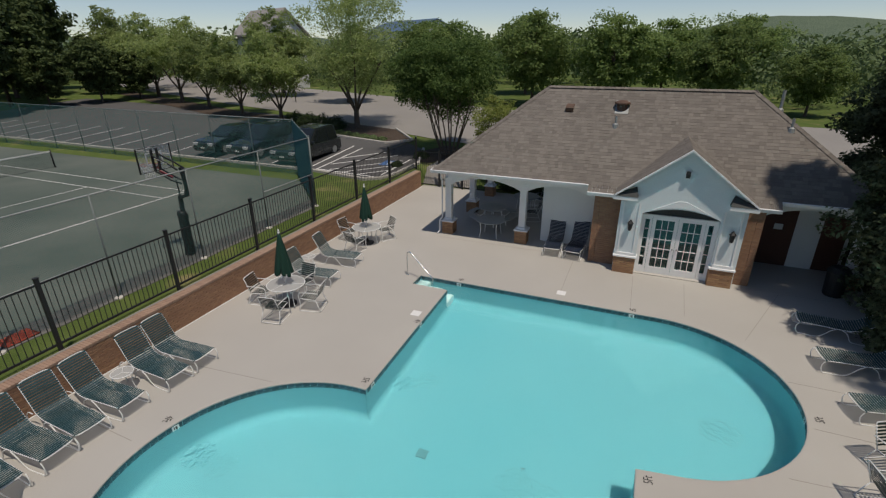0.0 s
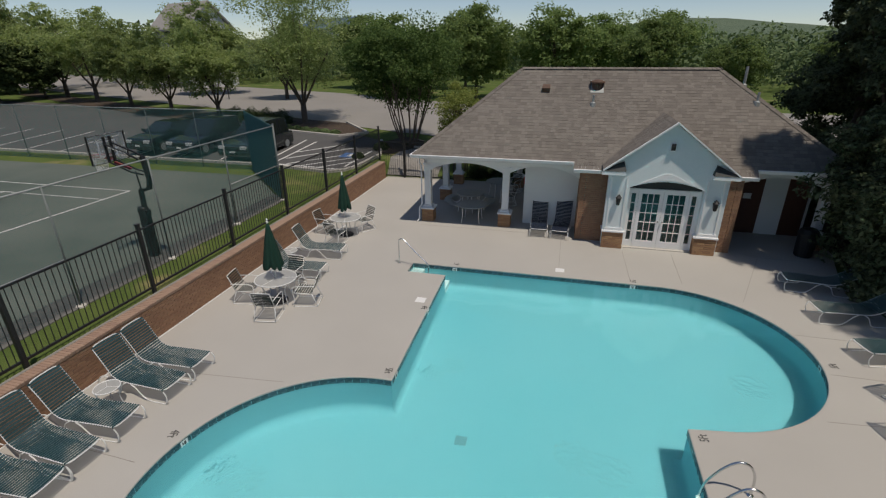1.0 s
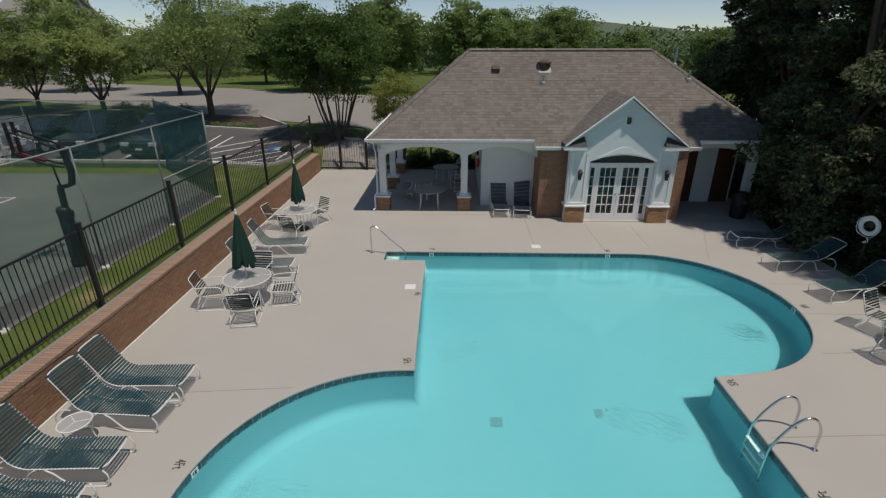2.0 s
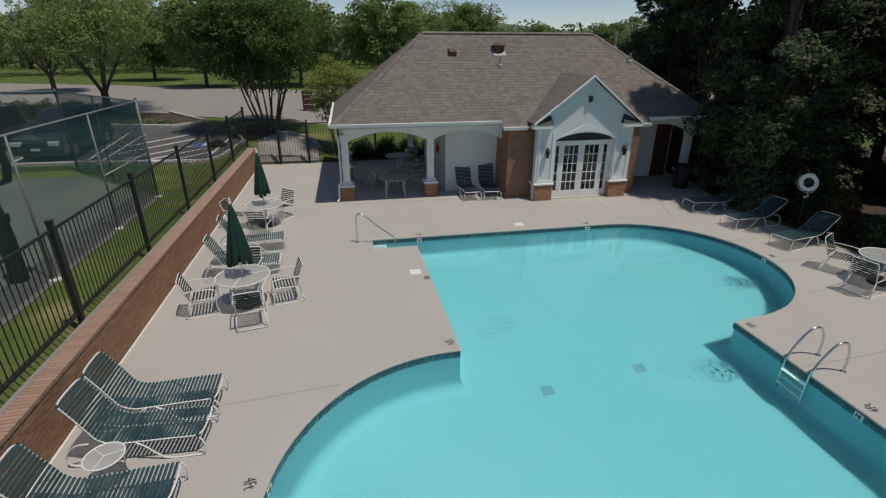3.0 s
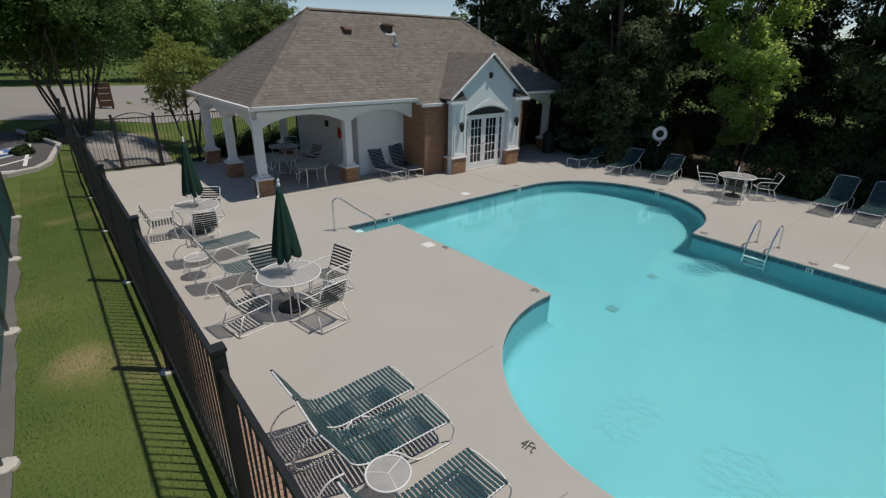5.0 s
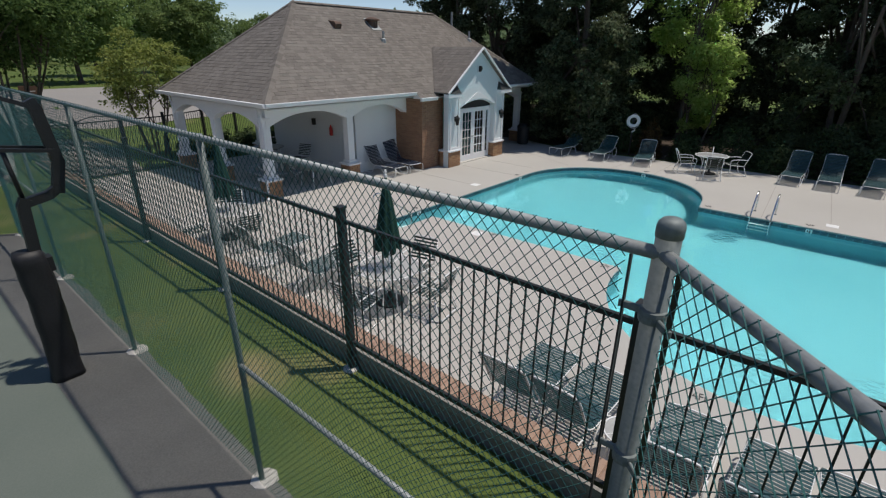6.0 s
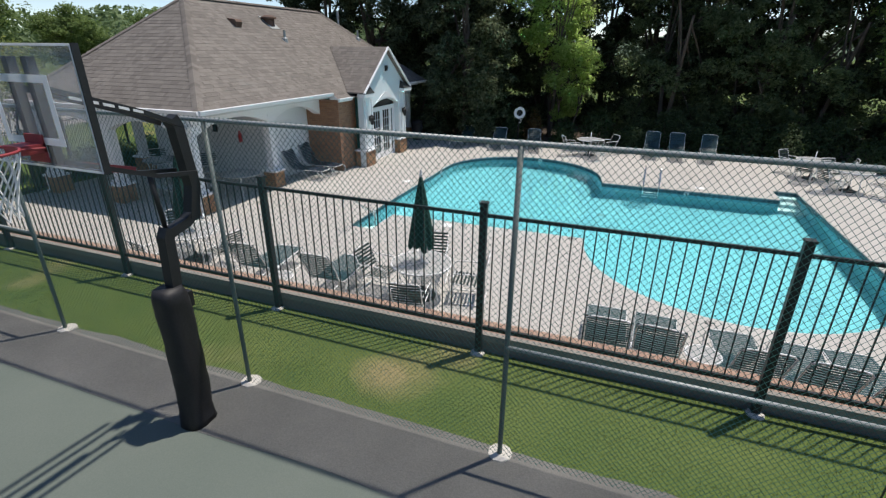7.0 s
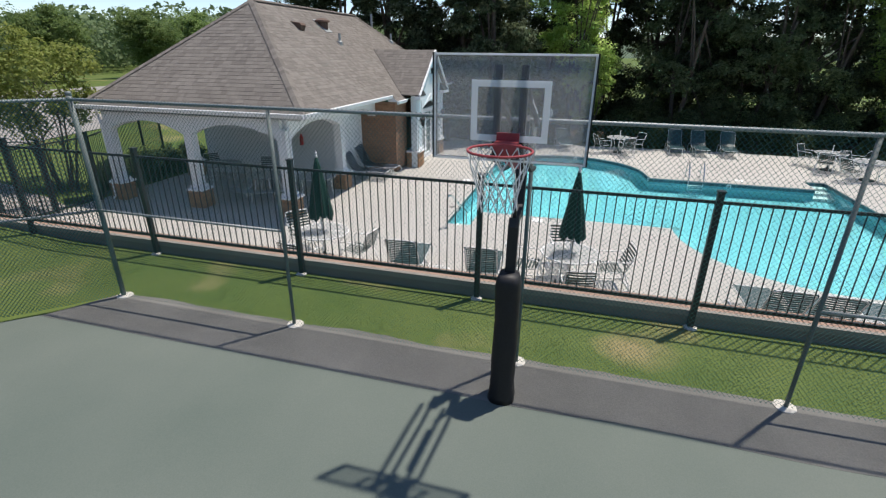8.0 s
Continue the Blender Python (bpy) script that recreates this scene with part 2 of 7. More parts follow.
def soft_box(bm, x0, x1, y0, y1, z0, z1, r=0.006):
    """A box with chamfered upright and top edges."""
    loops = []
    for z, k in ((z0, 0), (z1 - r, 0), (z1, r)):
        q = r + k
        loops.append([bm.verts.new(c) for c in ((x0 + q, y0 + k, z), (x1 - q, y0 + k, z), (x1 - k, y0 + q, z), (x1 - k, y1 - q, z),
                                                (x1 - q, y1 - k, z), (x0 + q, y1 - k, z), (x0 + k, y1 - q, z), (x0 + k, y0 + q, z))])
    skin(bm, loops, True, True)


def skin(bm, loops, cap0=True, cap1=True, closed=True):
    n = len(loops[0])
    for a, b in zip(loops, loops[1:]):
        for i in range(n if closed else n - 1):
            j = (i + 1) % n
            bm.faces.new((a[i], a[j], b[j], b[i]))
    if cap0:
        bm.faces.new(list(reversed(loops[0])))
    if cap1:
        bm.faces.new(loops[-1])


def prism(bm, poly, z0, z1):
    """An upright prism over a counter-clockwise polygon."""
    skin(bm, [[bm.verts.new((x, y, z)) for x, y in poly] for z in (z0, z1)])


def prism_y(bm, poly, y0, y1):
    """A prism along y over a polygon in x, z."""
    skin(bm, [[bm.verts.new((x, y, z)) for x, z in poly] for y in (y0, y1)])


def prism_x(bm, poly, x0, x1):
    skin(bm, [[bm.verts.new((x, y, z)) for y, z in poly] for x in (x0, x1)])


def smooth_path(points, steps=4):
    """Catmull-Rom through the points."""
    p = [Vector(q) for q in points]
    p = [p[0]] + p + [p[-1]]
    out = []
    for i in range(1, len(p) - 2):
        for s in range(steps):
            t = s / steps
            a, b, c, d = p[i - 1:i + 3]
            out.append(0.5 * (2 * b + (c - a) * t + (2 * a - 5 * b + 4 * c - d) * t * t + (3 * b - a - 3 * c + d) * t ** 3))
    out.append(p[-2])
    return out


def tube(bm, points, r, n=6, cap=True, closed=False):
    """A round bar along a path; r may be a list."""
    p = [Vector(q) for q in points]
    rs = r if isinstance(r, (list, tuple)) else [r] * len(p)
    loops, side = [], None
    for i, q in enumerate(p):
        if closed:
            d = p[(i + 1) % len(p)] - p[i - 1]
        else:
            d = p[min(i + 1, len(p) - 1)] - p[max(i - 1, 0)]
        d.normalize()
        if side is None:
            side = d.orthogonal().normalized()
        side = (side - d * side.dot(d)).normalized()
        up = d.cross(side)
        loops.append([bm.verts.new(q + rs[i] * (math.cos(2 * math.pi * k / n) * side + math.sin(2 * math.pi * k / n) * up)) for k in range(n)])
    if closed:
        loops.append(loops[0])
        skin(bm, loops, False, False)
    else:
        skin(bm, loops, cap, cap)


def lathe(bm, profile, n=20, centre=(0, 0, 0)):
    """A turned body: profile of (radius, height)."""
    cx, cy, cz = centre
    loops = [[bm.verts.new((cx + max(r, 1e-4) * math.cos(2 * math.pi * k / n), cy + max(r, 1e-4) * math.sin(2 * math.pi * k / n), cz + z)) for k in range(n)] for r, z in profile]
    skin(bm, loops)


def arc(cx, cy, r, a0, a1, n):
    return [(cx + r * math.cos(radians(a0 + (a1 - a0) * i / n)), cy + r * math.sin(radians(a0 + (a1 - a0) * i / n))) for i in range(n + 1)]


def offset(poly, d):
    """A counter-clockwise polygon moved outwards by d."""
    out, n = [], len(poly)
    for i in range(n):
        a, b, c = Vector(poly[i - 1]), Vector(poly[i]), Vector(poly[(i + 1) % n])
        u, v = (b - a).normalized(), (c - b).normalized()
        nu, nv = Vector((u.y, -u.x)), Vector((v.y, -v.x))
        m = (nu + nv)
        m = m.normalized() * (d / max(0.5, m.normalized().dot(nu)))
        out.append((b.x + m.x, b.y + m.y))
    return out


def fill_with_hole(bm, outer, inner, z):
    edges = []
    for poly in (outer, inner):
        v = [bm.verts.new((x, y, z)) for x, y in poly]
        edges += [bm.edges.new((v[i], v[(i + 1) % len(v)])) for i in range(len(v))]
    bmesh.ops.triangle_fill(bm, edges=edges, use_beauty=True, use_dissolve=False)
    for f in bm.faces:
        if f.normal.z < 0:
            f.normal_flip()
    bm.normal_update()
    for f in bm.faces:
        if f.normal.z < 0:
            f.normal_flip()


# ---------------- ground ----------------
def ground_height(x, y):
    west = 0.67 + (min(1.1, 0.055 * (y - 20)) if y > 22 else max(0, 0.055 * (y - 20)))
    if y <= 24.4:
        return west if x < -11.6 else -0.03
    east = -0.03 + min(1.85, 0.12 * (y - 24.4))
    w = min(1, max(0, (x + 11.7) / 4))
    return west * (1 - w) + min(east, west) * w


DECK = [(-11.45, -3.6), (6.2, -3.6), (6.9, 0.0), (7.1, 3.0), (6.9, 7.5), (6.6, 11.0), (6.4, 15.0), (7.2, 17.4), (7.2, 24.4), (-11.45, 24.4)]
POOL = ([(-5.24, 7.47)] + arc(-5.35, 4.34, 3.13, 90, 270, 40) + [(1.80, 1.21), (1.80, 1.95), (0.62, 1.95), (0.66, 7.38)]
        + arc(0.98, 10.46, 3.0, -84, 90, 40)[1:] + [(-6.6, 13.46), (-6.6, 12.75), (-5.34, 12.75)])
POOL = POOL[::-1] if sum(a[0] * b[1] - b[0] * a[1] for a, b in zip(POOL, POOL[1:] + POOL[:1])) < 0 else POOL

bm = bmesh.new()
xs = [-600, -300, -160, -100, -70, -55, -45, -36, -28, -22, -18, -15, -13.2, -11.8, -11.5, -10.6, -9, -7.7, -4, 1, 4.2, 8, 12, 18, 26, 40, 70, 140, 300, 600]
ys = [-400, -150, -60, -25, -10, -4, 0, 5, 10, 14, 17, 20, 22, 24.4, 25, 26, 28, 30, 34, 38, 42, 48, 56, 70, 100, 180, 400, 900]
grid = [[bm.verts.new((x, y, ground_height(x, y))) for y in ys] for x in xs]
for i in range(len(xs) - 1):
    for j in range(len(ys) - 1):
        if -9.1 <= xs[i] and xs[i + 1] <= 4.3 and 0 <= ys[j] and ys[j + 1] <= 14.1:
            continue
        bm.faces.new((grid[i][j], grid[i + 1][j], grid[i + 1][j + 1], grid[i][j + 1]))
structure("ground", bm, M_grass, "green and brownish mown lawn around the pool and court", "ground", True)

# deck round the pool, with its expansion joints
bm = bmesh.new()
fill_with_hole(bm, DECK, offset(POOL, 0.13), 0.0)
for i in range(len(DECK)):
    (xa, ya), (xb, yb) = DECK[i], DECK[(i + 1) % len(DECK)]
    bm.faces.new([bm.verts.new(c) for c in ((xa, ya, 0), (xa, ya, -0.15), (xb, yb, -0.15), (xb, yb, 0))])
deck = structure("pool_deck", bm, M_deck, "pale grey-tan broom-finished concrete pool deck", "deck")


def strip(bm, a, b, w, z, t=0.004):
    d = (Vector(b) - Vector(a)).normalized()
    s = Vector((-d.y, d.x)) * w / 2
    q = [Vector(a) - s, Vector(b) - s, Vector(b) + s, Vector(a) + s]
    prism(bm, [(p.x, p.y) for p in q], z - 0.02, z + t)


for a, b in (((0.25, 16.1), (0.27, 13.8)), ((-1.85, 16.6), (-1.87, 13.8)), ((1.85, 16.1), (1.76, 13.8)), ((-11.3, 6.5), (-7.45, 6.85)),
             ((0.75, 5.80), (6.9, 6.15)), ((-11.3, 4.4), (-8.8, 4.3)), ((-7.4, 17.1), (-1.5, 17.1)), ((3.7, 16.45), (6.5, 16.45)), ((4.0, 9.85), (6.6, 9.84)), ((3.86, 11.42), (6.5, 11.44)), ((3.25, 8.2), (6.8, 8.5)), ((1.3, 4.26), (6.9, 4.6)), ((-3.5, 0.9), (-3.5, -3.5)), ((3.2, 13.0), (4.6, 16.4))):
    bm = bmesh.new()
    strip(bm, a, b, 0.014, 0.0, 0.003)
    part("deck_joint", bm, M_joint, deck)

# pool basin, coping, tile band and water
bm = bmesh.new()
prof = [(0.13, 0.0), (0.02, 0.0), (-0.012, -0.006), (-0.02, -0.022), (-0.012, -0.04), (0.0, -0.046)]
loops = [[bm.verts.new((x, y, z)) for x, y in offset(POOL, d)] for d, z in prof]
skin(bm, loops, False, False)
structure("pool_coping", bm, M_deck, "pale concrete coping round the pool edge", "coping", False)

bm = bmesh.new()
FLOOR = -1.45
COVE = 0.26
prof = [(0.0, -0.045)] + [(-COVE * (1 - math.cos(radians(a))), FLOOR + 0.1 + COVE * (1 - math.sin(radians(a)))) for a in (0, 20, 40, 60, 75, 90)]
loops = [[bm.verts.new((x, y, z)) for x, y in offset(POOL, d)] for d, z in prof]
skin(bm, loops, False, False)
fl = [bm.verts.new((x, y, FLOOR + 0.1)) for x, y in offset(POOL, -COVE)]
bmesh.ops.triangle_fill(bm, edges=[bm.edges.new((fl[i], fl[(i + 1) % len(fl)])) for i in range(len(fl))], use_beauty=True)
basin = structure("pool_basin", bm, M_plaster, "turquoise plaster pool basin four to five feet deep", "pool basin", True)
basin.data.set_sharp_from_angle(angle=radians(40))
# steps in the two entry notches
for x0, x1, y0, y1, sx in ((-6.58, -5.34, 12.77, 13.44, 1), (0.62, 1.78, 1.23, 1.93, -1)):
    for k in range(3):
        bm = bmesh.new()
        a, b = (x0, x1 - 0.42 * k) if sx > 0 else (x0 + 0.42 * k, x1)
        soft_box(bm, a, b, y0, y1, FLOOR + 0.1, -0.95 + 0.36 * k, 0.02)
        part("pool_step", bm, M_stepwhite, basin, "white pool step")
# drains
for x, y in ((-3.6, 7.0), (-1.5, 7.25)):
    bm = bmesh.new()
    box(bm, x - 0.12, x + 0.12, y - 0.12, y + 0.12, FLOOR + 0.09, FLOOR + 0.112)
    part("drain_grate", bm, M_drain, basin, "grey square floor drain")
# tile band at the waterline
tile_len = 0.176
def walk_outline(poly, step):
    pts = [Vector(p) for p in poly]
    out, carry = [], 0.0
    for a, b in zip(pts, pts[1:] + pts[:1]):
        L = (b - a).length
        s = carry
        while s + step * 0.5 <= L + 1e-6:
            q = s + step * 0.5
            out.append((a + (b - a) * (q / L), (b - a).normalized()))
            s += step
        carry = s - L
    return out
bm = bmesh.new()
v = [bm.verts.new(c) for c in ((-0.085, 0, -0.075), (0.085, 0, -0.075), (0.085, 0, 0.075), (-0.085, 0, 0.075), (-0.081, 0.006, -0.071), (0.081, 0.006, -0.071), (0.081, 0.006, 0.071), (-0.081, 0.006, 0.071))]
for f in ((4, 7, 6, 5), (0, 4, 5, 1), (1, 5, 6, 2), (2, 6, 7, 3), (3, 7, 4, 0)):
    bm.faces.new([v[i] for i in f])
bmesh.ops.recalc_face_normals(bm, faces=bm.faces)
tile_me = finish(bm, "tile", M_tile)
band = thing("tile_band", (0, 0, 0), "dark blue glazed waterline tiles round the pool", "tile band", kind="structure")
for p, d in walk_outline(offset(POOL, -0.004), tile_len)[:299]:
    share("tile", tile_me, band, pose(p.x, p.y, -0.125, 0, 0, math.degrees(math.atan2(d.y, d.x))))

bm = bmesh.new()
wv = [bm.verts.new((x, y, -0.14)) for x, y in offset(POOL, -0.002)]
bmesh.ops.triangle_fill(bm, edges=[bm.edges.new((wv[i], wv[(i + 1) % len(wv)])) for i in range(len(wv))], use_beauty=True)
bm.normal_update()
for f in bm.faces:
    if f.normal.z < 0:
        f.normal_flip()
water = structure("pool_water", bm, M_water, "clear turquoise pool water with light ripples", "water")
water.visible_shadow = False

# court slab with its chamfered corners
COURT = [(-13.62, 4.55), (-13.62, 16.95), (-17.8, 21.3), (-48, 21.3), (-52, 17.3), (-52, 4.2), (-48, 0.2), (-17.8, 0.2)][::-1]
bm = bmesh.new()
prism(bm, COURT, 0.50, 0.69)
court = structure("sports_court", bm, M_court, "faded grey-green tennis court surface", "court")
bm = bmesh.new()
east_edge = [(-13.36 + 0.09 * noise.noise((y * 0.9, 0, 0)) + 0.03 * noise.noise((y * 3.5, 2, 0)), y) for y in np.linspace(4.4, 17.06, 70)]
west_edge = [(-14.27 + 0.07 * noise.noise((y * 0.6, 4, 0)), y) for y in np.linspace(17.6, 3.9, 50)]
prism(bm, (east_edge + west_edge)[::-1], 0.45, 0.693)
structure("court_verge", bm, M_verge, "narrow dark asphalt edging along the court", "edging")
for a, b, w in (((-21.0, 5.63), (-21.0, 16.6), 0.08), ((-21.0, 16.6), (-44.8, 16.6), 0.05), ((-21.0, 5.63), (-44.8, 5.63), 0.05), ((-21.0, 15.23), (-44.8, 15.23), 0.05),
                ((-21.0, 7.0), (-44.8, 7.0), 0.05), ((-26.5, 7.0), (-26.5, 15.23), 0.05), ((-39.3, 7.0), (-39.3, 15.23), 0.05), ((-26.5, 11.1), (-39.3, 11.1), 0.05), ((-44.8, 5.63), (-44.8, 16.6), 0.08)):
    bm = bmesh.new()
    strip(bm, a, b, w, 0.69, 0.004)
    part("court_line", bm, M_line, court)


# ---------------- retaining wall ----------------
M_parge = mat("dark_cement", (0.145, 0.128, 0.112), (0.225, 0.198, 0.172), 1.5, 40, 0.95, 0.4, 0.006)
M_lip = mat("grey_cement", (0.200, 0.188, 0.168), (0.285, 0.270, 0.242), 1.5, 40, 0.95, 0.4, 0.005)
WALL_X0, WALL_X1, WALL_TOP = -11.76, -11.42, 0.91
WALL_Y0, WALL_Y1 = -6.0, 24.0
bm = bmesh.new()
box(bm, WALL_X0 + 0.012, WALL_X1 - 0.012, WALL_Y0, WALL_Y1 - 0.012, -0.1, WALL_TOP - 0.007)
wall_pool = structure("wall_west", bm, M_mortar, "low red brick retaining wall with a brick rowlock cap", "brick wall")


def brick_box(bm, c, u, v, n, lu, lv, ln):
    """A brick: centre, axes along its length, height and depth, and their sizes, with worn edges."""
    r = 0.004
    loops = []
    for s, k in ((-0.5, 0), (0.5, 0), (0.5, 1)):
        q = r * k
        w = c + n * (s * ln + (r if k else -r if s > 0 else 0))
        loops.append([bm.verts.new(w + u * su * (lu / 2 - q) + v * sv * (lv / 2 - q)) for su, sv in ((-1, -1), (1, -1), (1, 1), (-1, 1))])
    skin(bm, loops)


def lay_bricks(bm, origin, u, n, length, height, skip=None, course=0.075, brick=0.203):
    """Running bond on an upright face: origin at the foot, u along it, n out of it."""
    o, u, n, z = Vector(origin), Vector(u), Vector(n), Vector((0, 0, 1))
    rows = int(height / course + 0.3)
    for r in range(rows):
        s = -brick / 2 * (r % 2)
        while s < length - 0.01:
            a, b = max(0, s), min(length, s + brick - 0.010)
            if b - a > 0.03 and not (skip and skip((a + b) / 2, (r + 0.5) * course)):
                brick_box(bm, o + u * (a + b) / 2 + z * (r + 0.5) * course + n * random.uniform(-0.010, -0.006), u, z, n, b - a, course - 0.010, 0.03)
            s += brick


bm = bmesh.new()
lay_bricks(bm, (WALL_X1 - 0.012, WALL_Y0, 0.0), (0, 1, 0), (1, 0, 0), WALL_Y1 - WALL_Y0, WALL_TOP - 0.075)
part("brickwork", bm, M_brick_i, wall_pool, "weathered red bricks in running bond facing the deck", kind="stuff")
bm = bmesh.new()
box(bm, WALL_X0 - 0.006, WALL_X0 + 0.010, WALL_Y0, WALL_Y1, 0.50, WALL_TOP - 0.078)
part("parging", bm, M_parge, wall_pool, "dark cement face towards the lawn")
bm = bmesh.new()
box(bm, WALL_X0 - 0.020, WALL_X0 + 0.060, WALL_Y0, WALL_Y1, WALL_TOP - 0.085, WALL_TOP + 0.008)
part("cement_lip", bm, M_lip, wall_pool, "pale grey cement lip along the top of the wall")
bm = bmesh.new()
lay_bricks(bm, (WALL_X1, WALL_Y1 - 0.012, 0.0), (-1, 0, 0), (0, 1, 0), 0.42, WALL_TOP - 0.075)
part("brickwork", bm, M_brick_i, wall_pool, kind="stuff")
bm = bmesh.new()
box(bm, WALL_X1 + 0.02, WALL_X1 + 0.055, WALL_Y0, WALL_Y1, 0, 0.018)
part("sealant_line", bm, M_line, wall_pool, "white joint line along the foot of the wall")


# ---------------- black picket fence ----------------
def picket_fence(at, rz, length, bays, base, bottom, top, label, first_post=True):
    """A run along local x from its first post; base is the foot of the posts."""
    f = thing("metal_fence", at, label, "fence", rz=rz)
    step = length / bays
    bm = bmesh.new()
    soft_box(bm, -0.042, 0.042, -0.042, 0.042, base, top + 0.045)
    box(bm, -0.05, 0.05, -0.05, 0.05, top + 0.045, top + 0.070)
    post = finish(bm, "post", M_black)
    bm = bmesh.new()
    box(bm, -0.0067, 0.0067, -0.0067, 0.0067, bottom - 0.01, top - 0.11)
    picket = finish(bm, "picket", M_black)
    bm = bmesh.new()
    box(bm, 0.05, step - 0.05, -0.018, 0.018, top - 0.11, top - 0.07)
    rail_t = finish(bm, "top_rail", M_black)
    bm = bmesh.new()
    box(bm, 0.05, step - 0.05, -0.02, 0.02, bottom - 0.025, bottom + 0.025)
    rail_b = finish(bm, "bottom_rail", M_black)
    for i in range(bays + 1):
        if i or first_post:
            share("post", post, f, pose(i * step, 0, 0))
    for i in range(bays):
        share("top_rail", rail_t, f, pose(i * step, 0, 0))
        share("bottom_rail", rail_b, f, pose(i * step, 0, 0))
        n = max(2, round(step / 0.128))
        for k in range(1, n):
            share("picket", picket, f, pose(i * step + k * step / n, 0, 0))
    return f


M_pad = mat("post_footing", (0.42, 0.40, 0.36), (0.55, 0.53, 0.48), 8, 40, 0.9)
picket_fence((-11.83, -4.52, 0), 90, 28.8, 9, 0.55, 1.06, 2.67, "long black steel picket fence on the lawn behind the brick wall")
for i in range(9):
    bm = bmesh.new()
    lathe(bm, [(0.10, 0.65), (0.095, 0.685), (0.06, 0.695)], 9)
    ft = new("post_footing", finish(bm, "post_footing", M_pad))
    ft.matrix_basis = pose(-11.86, -4.52 + 3.2 * i, 0)
    tagged(ft, "small pale concrete footing at a fence post", "footing", "fence post footings")
back_fence = picket_fence((-11.83, 24.28, 0), 0, 4.2, 3, -0.05, 0.10, 2.02, "black steel picket fence with an arched gate bay behind the deck", False)
bm = bmesh.new()
tube(bm, [(1.45 + 1.3 * i / 12, 0, 1.95 + 0.17 * math.sin(math.pi * i / 12)) for i in range(13)], 0.018, 6)
part("arched_rail", bm, M_black, back_fence, "arched top rail over the gate bay", smooth=True)
for x in (1.47, 2.73):
    bm = bmesh.new()
    box(bm, x - 0.02, x + 0.02, -0.022, 0.022, 0.04, 1.96)
    part("gate_stile", bm, M_black, back_fence)
picket_fence((-7.63, 24.28, 0), 28, 6.4, 3, -0.05, 0.10, 2.02, "black steel picket fence on the grass behind the covered patio", False)


# ---------------- chain link fence ----------------
def chain_run(f, a, b, z0, z1, pitch=0.053, wire=0.0020, posts=(), mid_rails=(), court=1, inset=0.0):
    """Posts, top rail and a diamond mesh of crossing wires between a and b."""
    a, b = Vector((*a, 0)), Vector((*b, 0))
    length = (b - a).length
    u = (b - a) / length
    nrm = Vector((-u.y, u.x, 0))
    h = z1 + 0.035 - z0 - 0.03
    face = nrm * (court * 0.0245) + u * inset
    span = length - inset
    verts, faces = [], []
    for sgn in (1, -1):
        slope = 1.12
        reach = h / slope
        s = -reach
        while s < span:
            p, q = (s, 0.0), (s + reach, h)
            lo, hi = max(0.0, -s / reach), min(1.0, (span - s) / reach)
            if hi > lo:
                pa, qa = s + lo * reach, s + hi * reach
                za, zb = lo * h, hi * h
                if sgn < 0:
                    pa, qa = span - pa, span - qa
                P = a + face + u * pa + Vector((0, 0, z0 + 0.03 + za)) + nrm * sgn * wire * 0.9
                Q = a + face + u * qa + Vector((0, 0, z0 + 0.03 + zb)) + nrm * sgn * wire * 0.9
                d = (Q - P).normalized()
                w = d.cross(nrm) * wire
                k = len(verts)
                for e in (P, Q):
                    verts += [e + w, e - w * 0.5 + nrm * wire * 0.87, e - w * 0.5 - nrm * wire * 0.87]
                faces += [(k, k + 1, k + 4, k + 3), (k + 1, k + 2, k + 5, k + 4), (k + 2, k, k + 3, k + 5)]
            s += pitch
    me = bpy.data.meshes.new("wire_mesh")
    me.from_pydata([tuple(v) for v in verts], [], faces)
    me.materials.append(M_vinyl)
    ob = new("wire_mesh", me)
    ob.parent = f
    tagged(ob, "green vinyl-coated diamond wire mesh", kind="stuff")
    bm = bmesh.new()
    tube(bm, [a + Vector((0, 0, z1)), b + Vector((0, 0, z1))], 0.0215, 10)
    part("top_rail", bm, M_galv, f, smooth=True)
    for m0, m1, z in mid_rails:
        bm = bmesh.new()
        tube(bm, [a + u * m0 + Vector((0, 0, z)), a + u * m1 + Vector((0, 0, z))], 0.020, 8)
        part("brace_rail", bm, M_galv, f, smooth=True)
    for s, r in posts:
        bm = bmesh.new()
        c = a + u * s - nrm * (court * r * 0.4)
        tube(bm, [c + Vector((0, 0, z0 - 0.1)), c + Vector((0, 0, z1 + (0.02 if r < 0.03 else 0.08)))], r, 10)
        if r > 0.03:
            lathe(bm, [(r * 1.06, 0), (r * 1.07, 0.03), (r * 1.0, 0.042), (r * 0.7, 0.054), (0.002, 0.058)], 16, (c.x, c.y, z1 + 0.05))
        part("post", bm, M_post, f, smooth=True)


